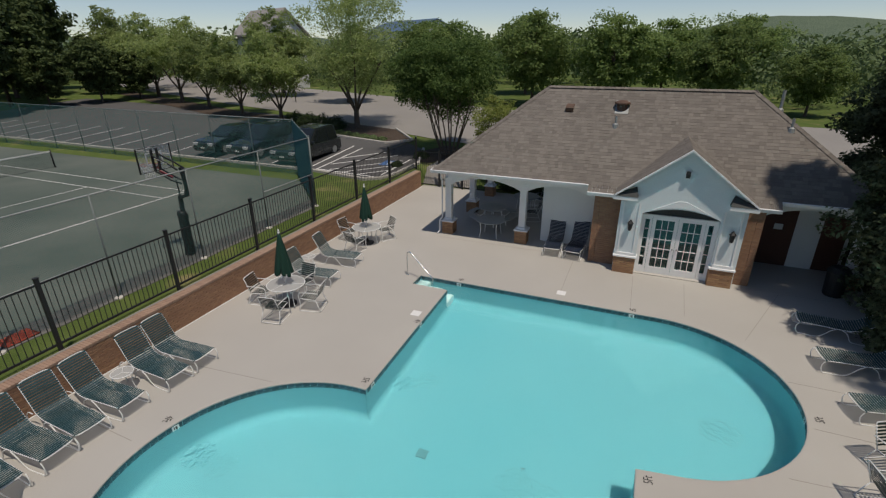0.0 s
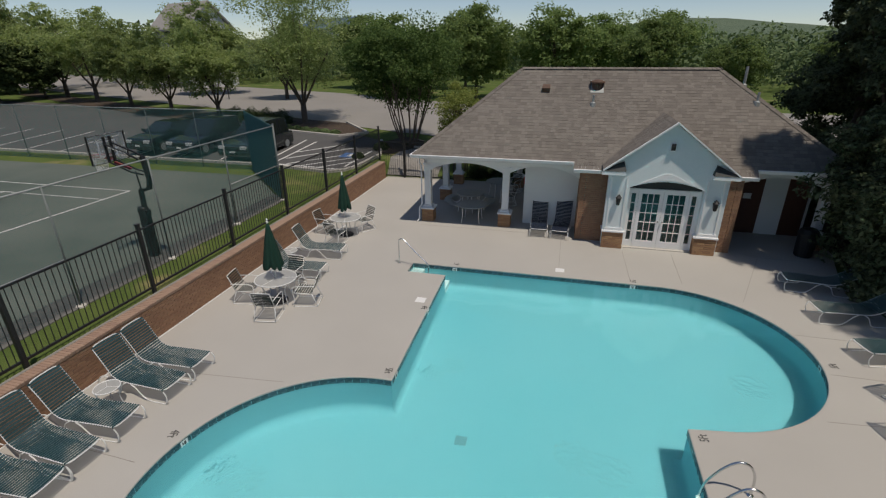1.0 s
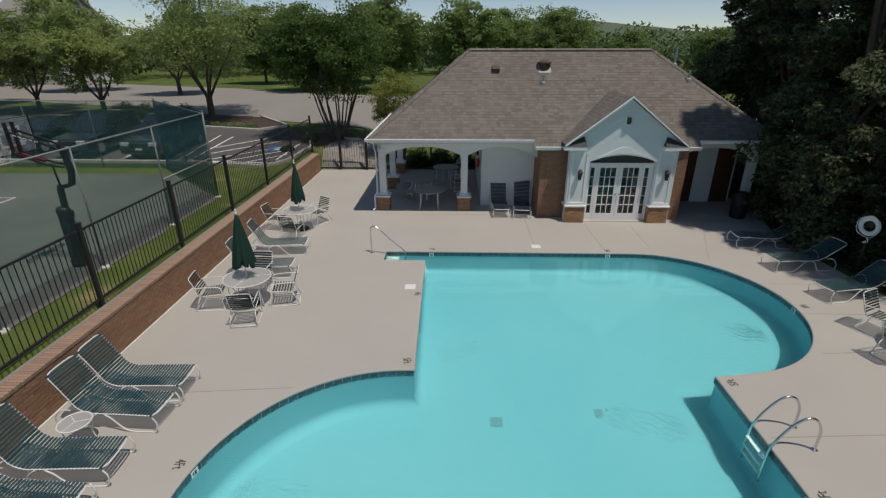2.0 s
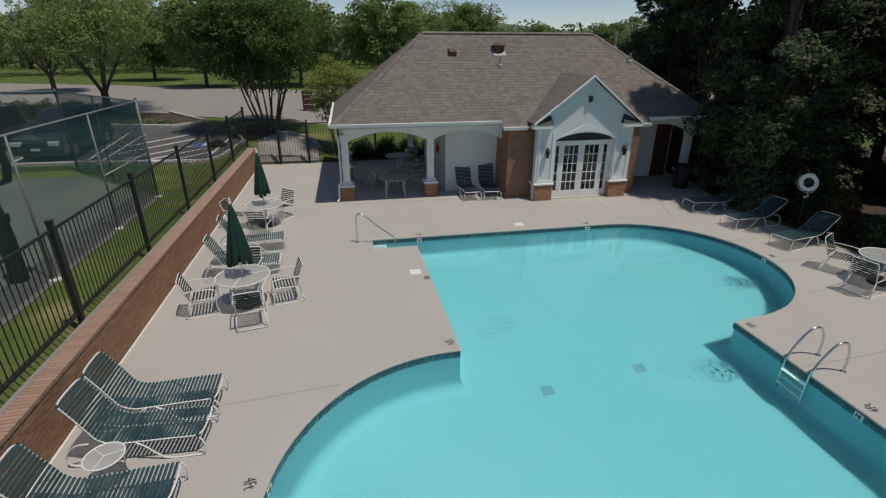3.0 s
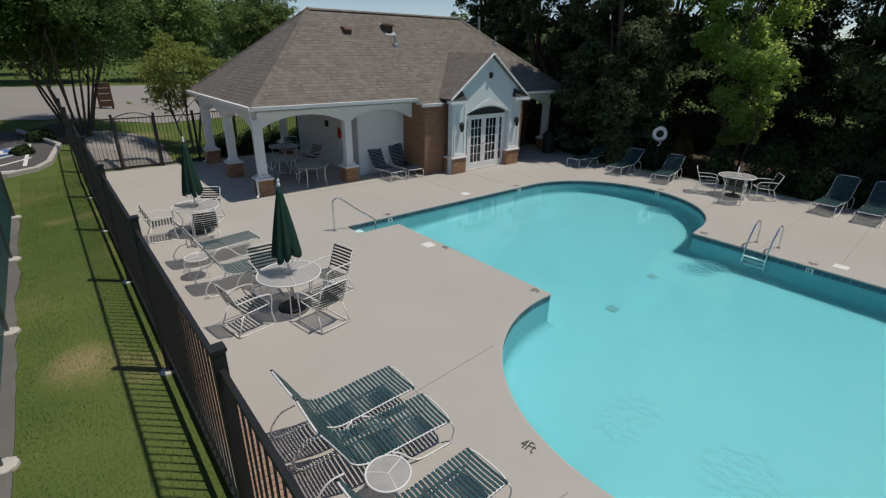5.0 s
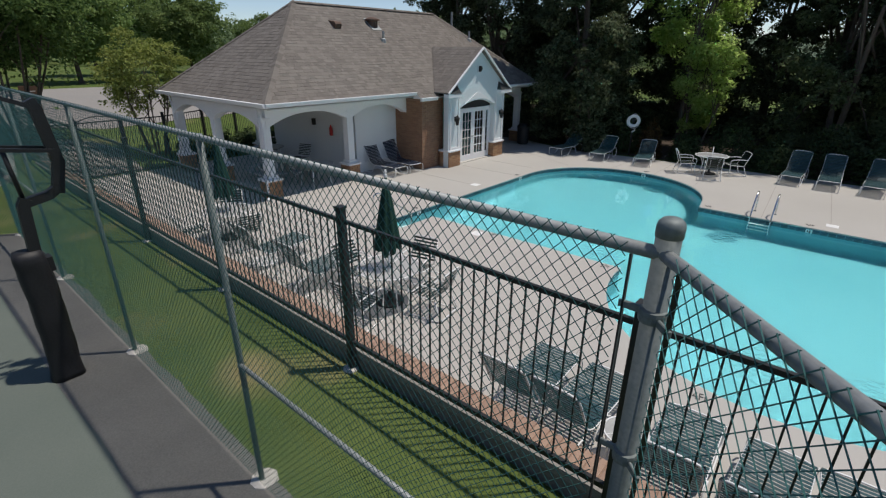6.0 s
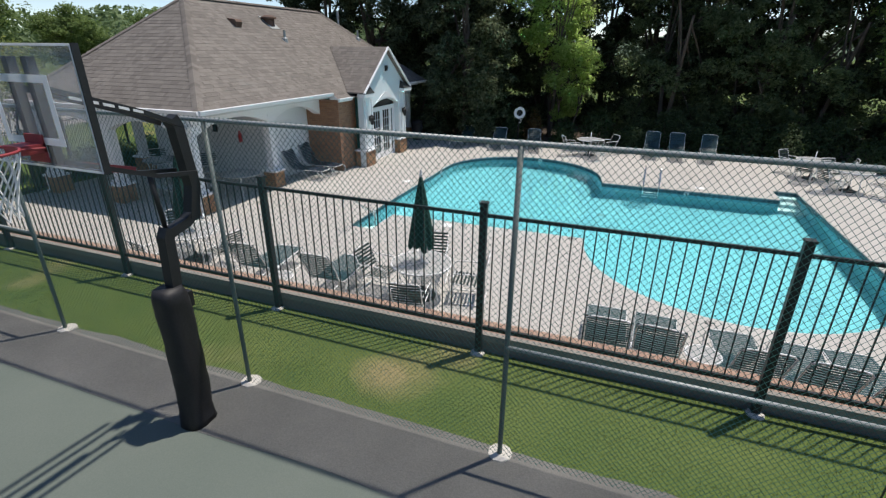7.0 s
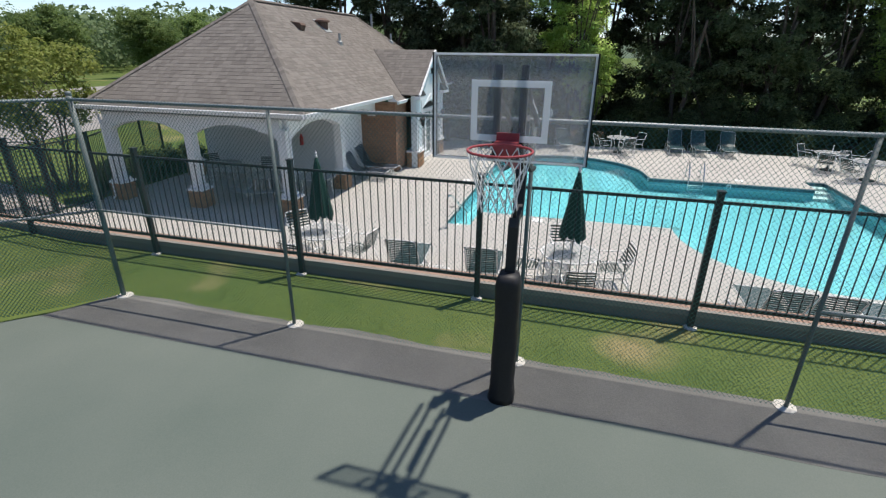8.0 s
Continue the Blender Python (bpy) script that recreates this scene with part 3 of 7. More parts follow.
FZ0, FZ1 = 0.70, 3.74
cl = thing("chain_link_fence", (0, 0, 0), "tall galvanised chain-link court fence with green wire", "fence")
chain_run(cl, (-13.46, 4.62), (-13.46, 16.95), FZ0, FZ1, posts=[(0, 0.037), (2.95, 0.024), (6.0, 0.024), (9.22, 0.024), (12.33, 0.037)], mid_rails=[(0, 2.95, 1.95), (9.22, 12.33, 2.15)], inset=0.1)
chain_run(cl, (-13.46, 16.95), (-17.8, 21.3), FZ0, FZ1, wire=0.0046, posts=[(3.07, 0.024), (6.14, 0.037)], mid_rails=[(0, 3.07, 2.15)])
chain_run(cl, (-13.46, 4.62), (-17.8, 0.28), FZ0, FZ1, posts=[(3.07, 0.024), (6.14, 0.037)], mid_rails=[(0, 3.07, 1.95)], court=-1, inset=0.1)
chain_run(cl, (-17.8, 21.3), (-48, 21.3), FZ0, FZ1, 0.10, 0.0048, posts=[(3.02 * i, 0.024) for i in range(1, 11)])
chain_run(cl, (-48, 21.3), (-52, 17.3), FZ0, FZ1, 0.10, 0.0048, posts=[(2.83, 0.024), (5.65, 0.037)])
chain_run(cl, (-52, 17.3), (-52, 4.2), FZ0, FZ1, 0.10, 0.0048, posts=[(3.27 * i, 0.024) for i in range(1, 5)])
for y in (7.57, 10.62, 13.84, 16.95, 4.62):
    bm = bmesh.new()
    lathe(bm, [(0.13, 0.65), (0.12, 0.70), (0.05, 0.715)], 9)
    ft = new("post_footing", finish(bm, "post_footing", M_pad))
    ft.matrix_basis = pose(-13.43, y, 0.004)
    tagged(ft, "rough pale concrete footing at a chain-link post", "footing", "court fence footings")
# tension bars and bands on both sides of the near corner post
for dx, dy in ((0, 1), (-0.7071, -0.7071)):
    bm = bmesh.new()
    box(bm, -0.008, 0.008, 0.088, 0.094, 0.75, 3.72)
    bmesh.ops.transform(bm, matrix=pose(-13.46, 4.62, 0, 0, 0, math.degrees(math.atan2(-dx, dy))), verts=bm.verts)
    part("tension_bar", bm, M_black, cl, "dark flat tension bar")
    for z in (1.2, 1.8, 2.4, 3.0, 3.55):
        bm = bmesh.new()
        lathe(bm, [(0.040, -0.012), (0.042, 0), (0.040, 0.012)], 12, (0, 0, z))
        soft_box(bm, -0.006, 0.006, 0.036, 0.105, z - 0.012, z + 0.012, 0.003)
        bmesh.ops.transform(bm, matrix=pose(-13.46, 4.62, 0.02 * dx, 0, 0, math.degrees(math.atan2(-dx, dy))), verts=bm.verts)
        part("tension_band", bm, M_post, cl)

# ---------------- pool house ----------------
SLOPE = 0.808
RIDGE_Y, RIDGE_Z, RX0, RX1 = 20.58, 5.84, -3.95, 3.38
EAVE = 2.87
RUN = (RIDGE_Z - EAVE) / SLOPE
EX0, EX1, EY0, EY1 = RX0 - RUN, RX1 + RUN, RIDGE_Y - RUN, RIDGE_Y + RUN
GX, GW, G_TOP, G_Y = 1.36, 2.05, 4.38, 16.12     # front gable: middle, half width, ridge height, front

house = thing("pool_house", (0, 0, 0), "white pool house with a brown shingle hip roof and brick piers", "pool house")


def shingle_slope(p0, p1, q0, q1, parent, label=""):
    """Overlapping shingle tabs on the slope between the eave p0-p1 and the top q0-q1."""
    p0, p1, q0, q1 = (Vector(c) for c in (p0, p1, q0, q1))
    nrm = (p1 - p0).cross(q0 - p0 if (q0 - p0).length > 0.01 else q1 - p0).normalized()
    if nrm.z < 0:
        nrm = -nrm
    height = ((q0 + q1) / 2 - (p0 + p1) / 2).length
    along = (p1 - p0).normalized()
    up = nrm.cross(along).normalized()
    if up.z < 0:
        up = -up
    hgt = (q0 - p0).dot(up)
    rows = max(1, int(hgt / 0.145))
    ex = hgt / rows
    verts, faces = [], []

    def put(o, s0, s1, t0, t1, lift):
        k = len(verts)
        for s, t, h in ((s0, t0, lift + 0.005), (s1, t0, lift + 0.005), (s1, t1, 0.001), (s0, t1, 0.001), (s0, t0, 0.0), (s1, t0, 0.0)):
            verts.append(tuple(o + along * s + up * t + nrm * h))
        faces.extend([(k, k + 1, k + 2, k + 3), (k + 4, k + 5, k + 1, k), (k + 4, k, k + 3), (k + 1, k + 5, k + 2)])

    for r in range(rows):
        t0 = r * ex
        def ends(t):
            f = t / hgt
            return (p0 + (q0 - p0) * f - p0).dot(along), (p1 + (q1 - p1) * f - p0).dot(along)
        a, b = ends(t0 + ex * 0.5)
        s = a - random.uniform(0, 0.3)
        while s < b:
            w = random.choice((0.10, 0.14, 0.18, 0.22, 0.28))
            s0, s1 = max(a, s), min(b, s + w - 0.006)
            if s1 - s0 > 0.02:
                put(p0, s0, s1, t0, t0 + ex, random.choice((0.0, 0.0, 0.003)))
            s += w
    me = bpy.data.meshes.new("shingles")
    me.from_pydata(verts, [], faces)
    me.materials.append(M_shingle)
    ob = new("shingles", me)
    ob.parent = parent
    return tagged(ob, label, kind="stuff")


# roof body under the shingles, with its two slopes at the front cut round the gable wing
bm = bmesh.new()
e = [bm.verts.new(c) for c in ((EX0, EY0, EAVE - 0.02), (EX1, EY0, EAVE - 0.02), (EX1, EY1, EAVE - 0.02), (EX0, EY1, EAVE - 0.02))]
rv = [bm.verts.new((RX0, RIDGE_Y, RIDGE_Z - 0.02)), bm.verts.new((RX1, RIDGE_Y, RIDGE_Z - 0.02))]
for f in ((e[0], e[1], rv[1], rv[0]), (e[1], e[2], rv[1]), (e[2], e[3], rv[0], rv[1]), (e[3], e[0], rv[0]), (e[3], e[2], e[1], e[0])):
    bm.faces.new(f)
roof = part("roof", bm, M_shingle, house, "brown-grey asphalt shingle hip roof")
shingle_slope((EX0, EY0, EAVE), (EX1, EY0, EAVE), (RX0, RIDGE_Y, RIDGE_Z), (RX1, RIDGE_Y, RIDGE_Z), roof)
shingle_slope((EX1, EY1, EAVE), (EX0, EY1, EAVE), (RX1, RIDGE_Y, RIDGE_Z), (RX0, RIDGE_Y, RIDGE_Z), roof)
shingle_slope((EX0, EY1, EAVE), (EX0, EY0, EAVE), (RX0, RIDGE_Y, RIDGE_Z), (RX0, RIDGE_Y - 0.01, RIDGE_Z), roof)
shingle_slope((EX1, EY0, EAVE), (EX1, EY1, EAVE), (RX1, RIDGE_Y - 0.01, RIDGE_Z), (RX1, RIDGE_Y, RIDGE_Z), roof)
# low extension of the front slope over the brick bay
LX0, LX1, LY = -1.64, 4.15, 16.66
LZ = EAVE - SLOPE * (EY0 - LY)
shingle_slope((LX0, LY, LZ), (LX1, LY, LZ), (LX0, EY0 + 0.05, EAVE + 0.04), (LX1, EY0 + 0.05, EAVE + 0.04), roof)
bm = bmesh.new()
prism_x(bm, [(LY, LZ - 0.03), (EY0 + 0.1, LZ - 0.03), (EY0 + 0.1, EAVE + 0.03), (LY, LZ - 0.002)], LX0, LX1)
part("roof_extension", bm, M_white, roof, "white boxed eave over the brick bay")
# gable wing roof
yr = RIDGE_Y - (RIDGE_Z - G_TOP) / SLOPE
ye = RIDGE_Y - (RIDGE_Z - 2.80) / SLOPE
for sx in (-1, 1):
    p_f, p_b = (GX + sx * GW, G_Y, 2.80), (GX + sx * GW, ye, 2.80)
    q_f, q_b = (GX, G_Y, G_TOP), (GX, yr, G_TOP)
    up = 0.035
    lift = lambda c: (c[0], c[1], c[2] + up)
    if sx < 0:
        shingle_slope(lift(p_b), lift(p_f), lift(q_b), lift(q_f), roof)
    else:
        shingle_slope(lift(p_f), lift(p_b), lift(q_f), lift(q_b), roof)
    bm = bmesh.new()
    v = [bm.verts.new(c) for c in (p_f, p_b, q_b, q_f)]
    w = [bm.verts.new((c[0], c[1], c[2] + up - 0.004)) for c in (p_f, p_b, q_b, q_f)]
    skin(bm, [v, w])
    part("gable_roof_deck", bm, M_shingle, roof)
    # rake trim
    bm = bmesh.new()
    t0, t1 = Vector((GX + sx * (GW + 0.02), 0, 2.80)), Vector((GX, 0, G_TOP + 0.02))
    q = [(t0.x, t0.z - 0.03), (t1.x, t1.z - 0.035), (t1.x, t1.z + 0.025), (t0.x, t0.z + 0.025)]
    prism_y(bm, q if sx < 0 else q[::-1], G_Y - 0.05, G_Y + 0.02)
    part("rake_board", bm, M_white, roof, "white rake board")
# hip and ridge caps
for a, b in (((RX0, RIDGE_Y, RIDGE_Z), (RX1, RIDGE_Y, RIDGE_Z)), ((EX0, EY0, EAVE), (RX0, RIDGE_Y, RIDGE_Z)), ((EX1, EY0, EAVE), (RX1, RIDGE_Y, RIDGE_Z)),
             ((EX0, EY1, EAVE), (RX0, RIDGE_Y, RIDGE_Z)), ((EX1, EY1, EAVE), (RX1, RIDGE_Y, RIDGE_Z))):
    bm = bmesh.new()
    a, b = Vector(a), Vector(b)
    n = int((b - a).length / 0.15)
    for i in range(n):
        p, q = a.lerp(b, i / n), a.lerp(b, (i + 1.35) / n)
        d = (b - a).normalized()
        s = d.cross(Vector((0, 0, 1))).normalized() * 0.13
        z = Vector((0, 0, 0.022))
        vv = [bm.verts.new(c) for c in (p - s - z * 2.2 + z * 0.6, p + z * 1.4, p + s - z * 2.2 + z * 0.6, q + s - z * 2.4, q + z, q - s - z * 2.4)]
        bm.faces.new((vv[0], vv[1], vv[4], vv[5]))
        bm.faces.new((vv[1], vv[2], vv[3], vv[4]))
    part("ridge_cap", bm, M_shingle, roof, kind="stuff")
# gutters and fascia
def gutter(a, b, nrm):
    bm = bmesh.new()
    a, b, nv = Vector(a), Vector(b), Vector(nrm)
    prof = [(0.0, -0.11), (0.055, -0.11), (0.085, -0.045), (0.095, 0.0), (0.088, 0.005), (0.0, 0.005)]
    loops = [[bm.verts.new(p + nv * s + Vector((0, 0, t))) for s, t in prof] for p in (a, b)]
    skin(bm, loops)
    bmesh.ops.recalc_face_normals(bm, faces=bm.faces)
    part("gutter", bm, M_white, roof, "white metal gutter")


gutter((EX0 - 0.02, EY0, EAVE), (LX0, EY0, EAVE), (0, -1, 0))
gutter((LX0, LY, LZ), (GX - GW - 0.05, LY, LZ), (0, -1, 0))
gutter((GX + GW + 0.05, LY, LZ), (LX1, LY, LZ), (0, -1, 0))
gutter((LX1, EY0, EAVE), (EX1 + 0.02, EY0, EAVE), (0, -1, 0))
gutter((EX0, EY1 + 0.02, EAVE), (EX0, EY0 - 0.02, EAVE), (-1, 0, 0))
gutter((EX1, EY0, EAVE), (EX1, EY1, EAVE), (1, 0, 0))
gutter((EX1, EY1, EAVE), (EX0, EY1, EAVE), (0, 1, 0))


def roof_at(x, y):
    return RIDGE_Z - SLOPE * (RIDGE_Y - y)


# vents and pipes on the roof
M_vent = mat("brown_vent", (0.09, 0.055, 0.04), (0.14, 0.085, 0.06), 4, 40, 0.7)
bm = bmesh.new()
z = roof_at(0, 19.65)
prism_x(bm, [(19.50, z - 0.10), (19.85, z + 0.17), (19.50, z + 0.12), (19.44, z + 0.05)], -3.05, -2.76)
part("box_vent", bm, M_vent, roof, "brown metal box vent")
bm = bmesh.new()
z = roof_at(0, 19.78)
lathe(bm, [(0.20, -0.12), (0.20, 0.12), (0.29, 0.14), (0.28, 0.19), (0.15, 0.25), (0.01, 0.27)], 18, (-1.0, 19.78, z))
rv_ob = part("round_vent", bm, M_vent, roof, "round brown roof vent")
bm = bmesh.new()
q = [(19.50, roof_at(0, 19.50) + 0.016), (20.02, roof_at(0, 20.02) + 0.016), (20.02, roof_at(0, 20.02) + 0.03), (19.50, roof_at(0, 19.50) + 0.03)]
prism_x(bm, q, -1.24, -0.76)
part("flashing", bm, M_galv, rv_ob, "pale metal flashing")
for x, y, h, r in ((-1.12, 19.05, 0.34, 0.045), (4.12, 20.02, 0.68, 0.05), (4.41, 19.2, 0.38, 0.045)):
    bm = bmesh.new()
    z = min(roof_at(x, y), RIDGE_Z - SLOPE * max(0, x - RX1))
    lathe(bm, [(0.12, -0.10), (0.10, 0.06), (r, 0.10), (r, h), (r * 0.8, h), (r * 0.8, h - 0.02)], 10, (x, y, z))
    part("vent_pipe", bm, M_galv, roof, "pale vent pipe")

# ceiling of the porch and boxed beams with arches
M_soffit = mat("porch_ceiling", (0.62, 0.64, 0.66), (0.70, 0.71, 0.72), 1, 30, 0.8)
bm = bmesh.new()
box(bm, EX0 + 0.3, EX1 - 0.3, EY0 + 0.3, EY1 - 0.3, 2.66, 2.70)
part("porch_ceiling", bm, M_soffit, house)


def arch_beam(a, b, thick, z_spring, z_crown, z_top, name="arch_beam"):
    """A white beam between two columns whose underside rises in a flat arch."""
    a, b = Vector(a), Vector(b)
    u = (b - a).normalized()
    nv = Vector((-u.y, u.x))
    n = 16
    length = (b - a).length
    under = []
    for i in range(n + 1):
        s = i / n
        under.append((s * length, z_spring + (z_crown - z_spring) * (1 - abs(2 * s - 1) ** 2.2)))
    bm = bmesh.new()
    for side in (0, 1):
        pass
    rows = []
    for off in (-thick / 2, thick / 2):
        lo = [bm.verts.new((*(a + u * s + nv * off), z)) for s, z in under]
        hi = [bm.verts.new((*(a + u * s + nv * off), z_top)) for s, z in under]
        rows.append((lo, hi))
    (l0, h0), (l1, h1) = rows
    for i in range(n):
        bm.faces.new((l0[i], l0[i + 1], h0[i + 1], h0[i]))
        bm.faces.new((l1[i + 1], l1[i], h1[i], h1[i + 1]))
        bm.faces.new((l0[i + 1], l0[i], l1[i], l1[i + 1]))
        bm.faces.new((h0[i], h0[i + 1], h1[i + 1], h1[i]))
    bm.faces.new((l0[0], h0[0], h1[0], l1[0]))
    bm.faces.new((h0[n], l0[n], l1[n], h1[n]))
    return part(name, bm, M_white, house, "white arched porch beam")




def brick_pier(cx, cy, w, d, h, single=True):
    """A brick pier with a white cap; its bricks are parts of it."""
    p = thing("pier", (cx, cy, 0))
    p.parent = house
    bm = bmesh.new()
    box(bm, -w / 2 + 0.015, w / 2 - 0.015, -d / 2 + 0.015, d / 2 - 0.015, -0.02, h)
    core = new("pier_core", finish(bm, "pier_core", M_mortar))
    core.parent = p
    rows = int(h / 0.075)
    for axis, sgn, length, other in (("x", -1, w, d), ("x", 1, w, d), ("y", -1, d, w), ("y", 1, d, w)):
        for r in range(rows):
            n = max(1, round(length / 0.21))
            bl = length / n
            cuts = [i * bl for i in range(n + 1)] if r % 2 == 0 else [0] + [(i + 0.5) * bl for i in range(n)] + [length]
            for a, b in zip(cuts, cuts[1:]):
                s = (a + b) / 2 - length / 2
                key = round(b - a - 0.01, 4)
                if key not in BRICKS:
                    q = bmesh.new()
                    brick_box(q, Vector((0, 0, 0)), Vector((1, 0, 0)), Vector((0, 0, 1)), Vector((0, -1, 0)), key, 0.065, 0.03)
                    BRICKS[key] = finish(q, "brick", M_brick_sunlit)
                z = (r + 0.5) * 0.075
                if axis == "x":
                    m = pose(s, sgn * (other / 2 - 0.015), z, 0, 0, 0 if sgn < 0 else 180)
                else:
                    m = pose(sgn * (other / 2 - 0.015), s, z, 0, 0, 90 if sgn > 0 else -90)
                share("brick", BRICKS[key], p, m)
    bm = bmesh.new()
    soft_box(bm, -w / 2 - 0.04, w / 2 + 0.04, -d / 2 - 0.04, d / 2 + 0.04, rows * 0.075, rows * 0.075 + 0.06, 0.012)
    c = new("cap", finish(bm, "cap", M_white))
    c.parent = p
    tagged(c, "white painted cap")
    return rows * 0.075 + 0.06


BRICKS = {}


def column(cx, cy, z0, z1, w=0.26):
    bm = bmesh.new()
    soft_box(bm, cx - w / 2 - 0.05, cx + w / 2 + 0.05, cy - w / 2 - 0.05, cy + w / 2 + 0.05, z0, z0 + 0.09, 0.012)
    soft_box(bm, cx - w / 2, cx + w / 2, cy - w / 2, cy + w / 2, z0 + 0.08, z1)
    soft_box(bm, cx - w / 2 - 0.03, cx + w / 2 + 0.03, cy - w / 2 - 0.03, cy + w / 2 + 0.03, z1 - 0.10, z1 - 0.02, 0.01)
    part("column", bm, M_white, house, "square white column")


COL_Y, COL_X = 17.80, -7.24
for cx, cy in ((COL_X, COL_Y), (-4.10, COL_Y), (COL_X, 20.85), (COL_X, 23.75), (-4.10, 23.75), (6.70, COL_Y)):
    zc = brick_pier(cx, cy, 0.48, 0.48, 0.55)
    column(cx, cy, zc, 2.42)
arch_beam((COL_X, COL_Y), (-4.10, COL_Y), 0.30, 2.08, 2.47, 2.68)
arch_beam((-4.10, COL_Y), (-1.37, COL_Y), 0.30, 2.08, 2.47, 2.68)
arch_beam((COL_X, COL_Y), (COL_X, 20.85), 0.30, 2.08, 2.47, 2.68)
arch_beam((COL_X, 20.85), (COL_X, 23.75), 0.30, 2.08, 2.47, 2.68)
arch_beam((COL_X, 23.75), (-4.10, 23.75), 0.30, 2.08, 2.47, 2.68)
arch_beam((3.77, COL_Y), (6.70, COL_Y), 0.30, 2.08, 2.47, 2.68)
arch_beam((6.70, COL_Y), (6.70, 21.5), 0.30, 2.08, 2.47, 2.68)

# walls: white rooms behind the porch, brick bay with the doors
def wall_box(name, x0, x1, y0, y1, z0, z1, material, label=""):
    bm = bmesh.new()
    box(bm, x0, x1, y0, y1, z0, z1)
    return part(name, bm, material, house, label)


wall_box("wall", -3.42, -1.30, 18.25, 18.40, 0, 2.66, M_stucco, "white painted wall under the porch")
wall_box("wall", -3.42, -3.27, 18.40, 23.6, 0, 2.66, M_stucco)
wall_box("wall", -3.42, 6.5, 23.6, 23.75, 0, 2.66, M_stucco)
wall_box("wall", 3.62, 4.2, 19.0, 19.15, 0, 2.66, M_stucco)
wall_box("wall", 5.25, 6.02, 19.0, 19.15, 0, 2.66, M_stucco)
wall_box("wall", 6.75, 6.9, 19.15, 23.6, 0, 2.66, M_stucco)
M_browndoor = mat("brown_door_paint", (0.075, 0.030, 0.020), (0.11, 0.045, 0.03), 2, 30, 0.5)
bm = bmesh.new()
box(bm, 4.2, 5.25, 19.02, 19.10, 0, 2.66)
door_r = part("restroom_door", bm, M_browndoor, house, "dark brown door under the side porch")
# plain brown panel filling the dark end of the porch wall
bm = bmesh.new()
box(bm, 6.02, 6.75, 19.02, 19.10, 0, 2.66)
part("restroom_door", bm, M_browndoor, house, "dark brown panel at the end of the side porch")
bm = bmesh.new()
box(bm, 4.62, 4.88, 18.985, 19.02, 1.35, 1.55)
part("door_sign", bm, M_stucco, door_r, "small pale sign")
# brick bay
for x0, x1, y0, y1 in ((-1.37, -1.17, 16.84, 18.25), (-1.17, -0.17, 16.84, 17.04), (2.97, 3.57, 16.67, 16.87), (3.57, 3.77, 16.67, 19.0)):
    wall_box("brick_backing", x0 + 0.013, x1 - 0.013, y0 + 0.013, y1, 0, 2.60, M_mortar)
bm = bmesh.new()
lay_bricks(bm, (-1.37 + 0.013, 18.25, 0), (0, -1, 0), (-1, 0, 0), 1.41, 2.60)
lay_bricks(bm, (-1.37, 16.84 + 0.013, 0), (1, 0, 0), (0, -1, 0), 1.2, 2.60)
part("brickwork", bm, M_brick_i, house, "red-brown brick beside the doors", kind="stuff")
bm = bmesh.new()
lay_bricks(bm, (2.97, 16.67 + 0.013, 0), (1, 0, 0), (0, -1, 0), 0.8, 2.60)
lay_bricks(bm, (3.77 - 0.013, 16.67, 0), (0, 1, 0), (1, 0, 0), 2.3, 2.60)
part("brickwork", bm, M_brick_i, house, "red-brown brick beside the side porch", kind="stuff")

# gable front with an arched recess for the doors
FRONT_Y = 16.30
bm = bmesh.new()
DX0, DX1 = 0.24, 2.54
arch_pts = [(DX0 + (DX1 - DX0) * i / 18, 2.22 + 0.24 * math.sin(math.pi * i / 18) ** 0.8) for i in range(19)]
left_x, right_x = -0.48, 3.24
for y0, y1 in ((FRONT_Y, FRONT_Y + 0.24),):
    # side panels
    box(bm, left_x, DX0, y0, y1, 0.0, 2.22)
    box(bm, DX1, right_x, y0, y1, 0.0, 2.22)
    # over the arch
    lo0 = [bm.verts.new((x, y0, z)) for x, z in arch_pts]
    lo1 = [bm.verts.new((x, y1, z)) for x, z in arch_pts]
    hi0 = [bm.verts.new((x, y0, 2.80)) for x, z in arch_pts]
    hi1 = [bm.verts.new((x, y1, 2.80)) for x, z in arch_pts]
    for i in range(18):
        bm.faces.new((lo0[i], lo0[i + 1], hi0[i + 1], hi0[i]))
        bm.faces.new((lo1[i + 1], lo1[i], hi1[i], hi1[i + 1]))
        bm.faces.new((lo0[i + 1], lo0[i], lo1[i], lo1[i + 1]))
    box(bm, left_x, DX0, y0, y1, 2.22, 2.80)
    box(bm, DX1, right_x, y0, y1, 2.22, 2.80)
    prism_y(bm, [(GX - GW + 0.02, 2.80), (GX + GW - 0.02, 2.80), (GX, G_TOP - 0.03)], y0, y1)
part("gable_wall", bm, M_gable, house, "pale blue-white gable front")
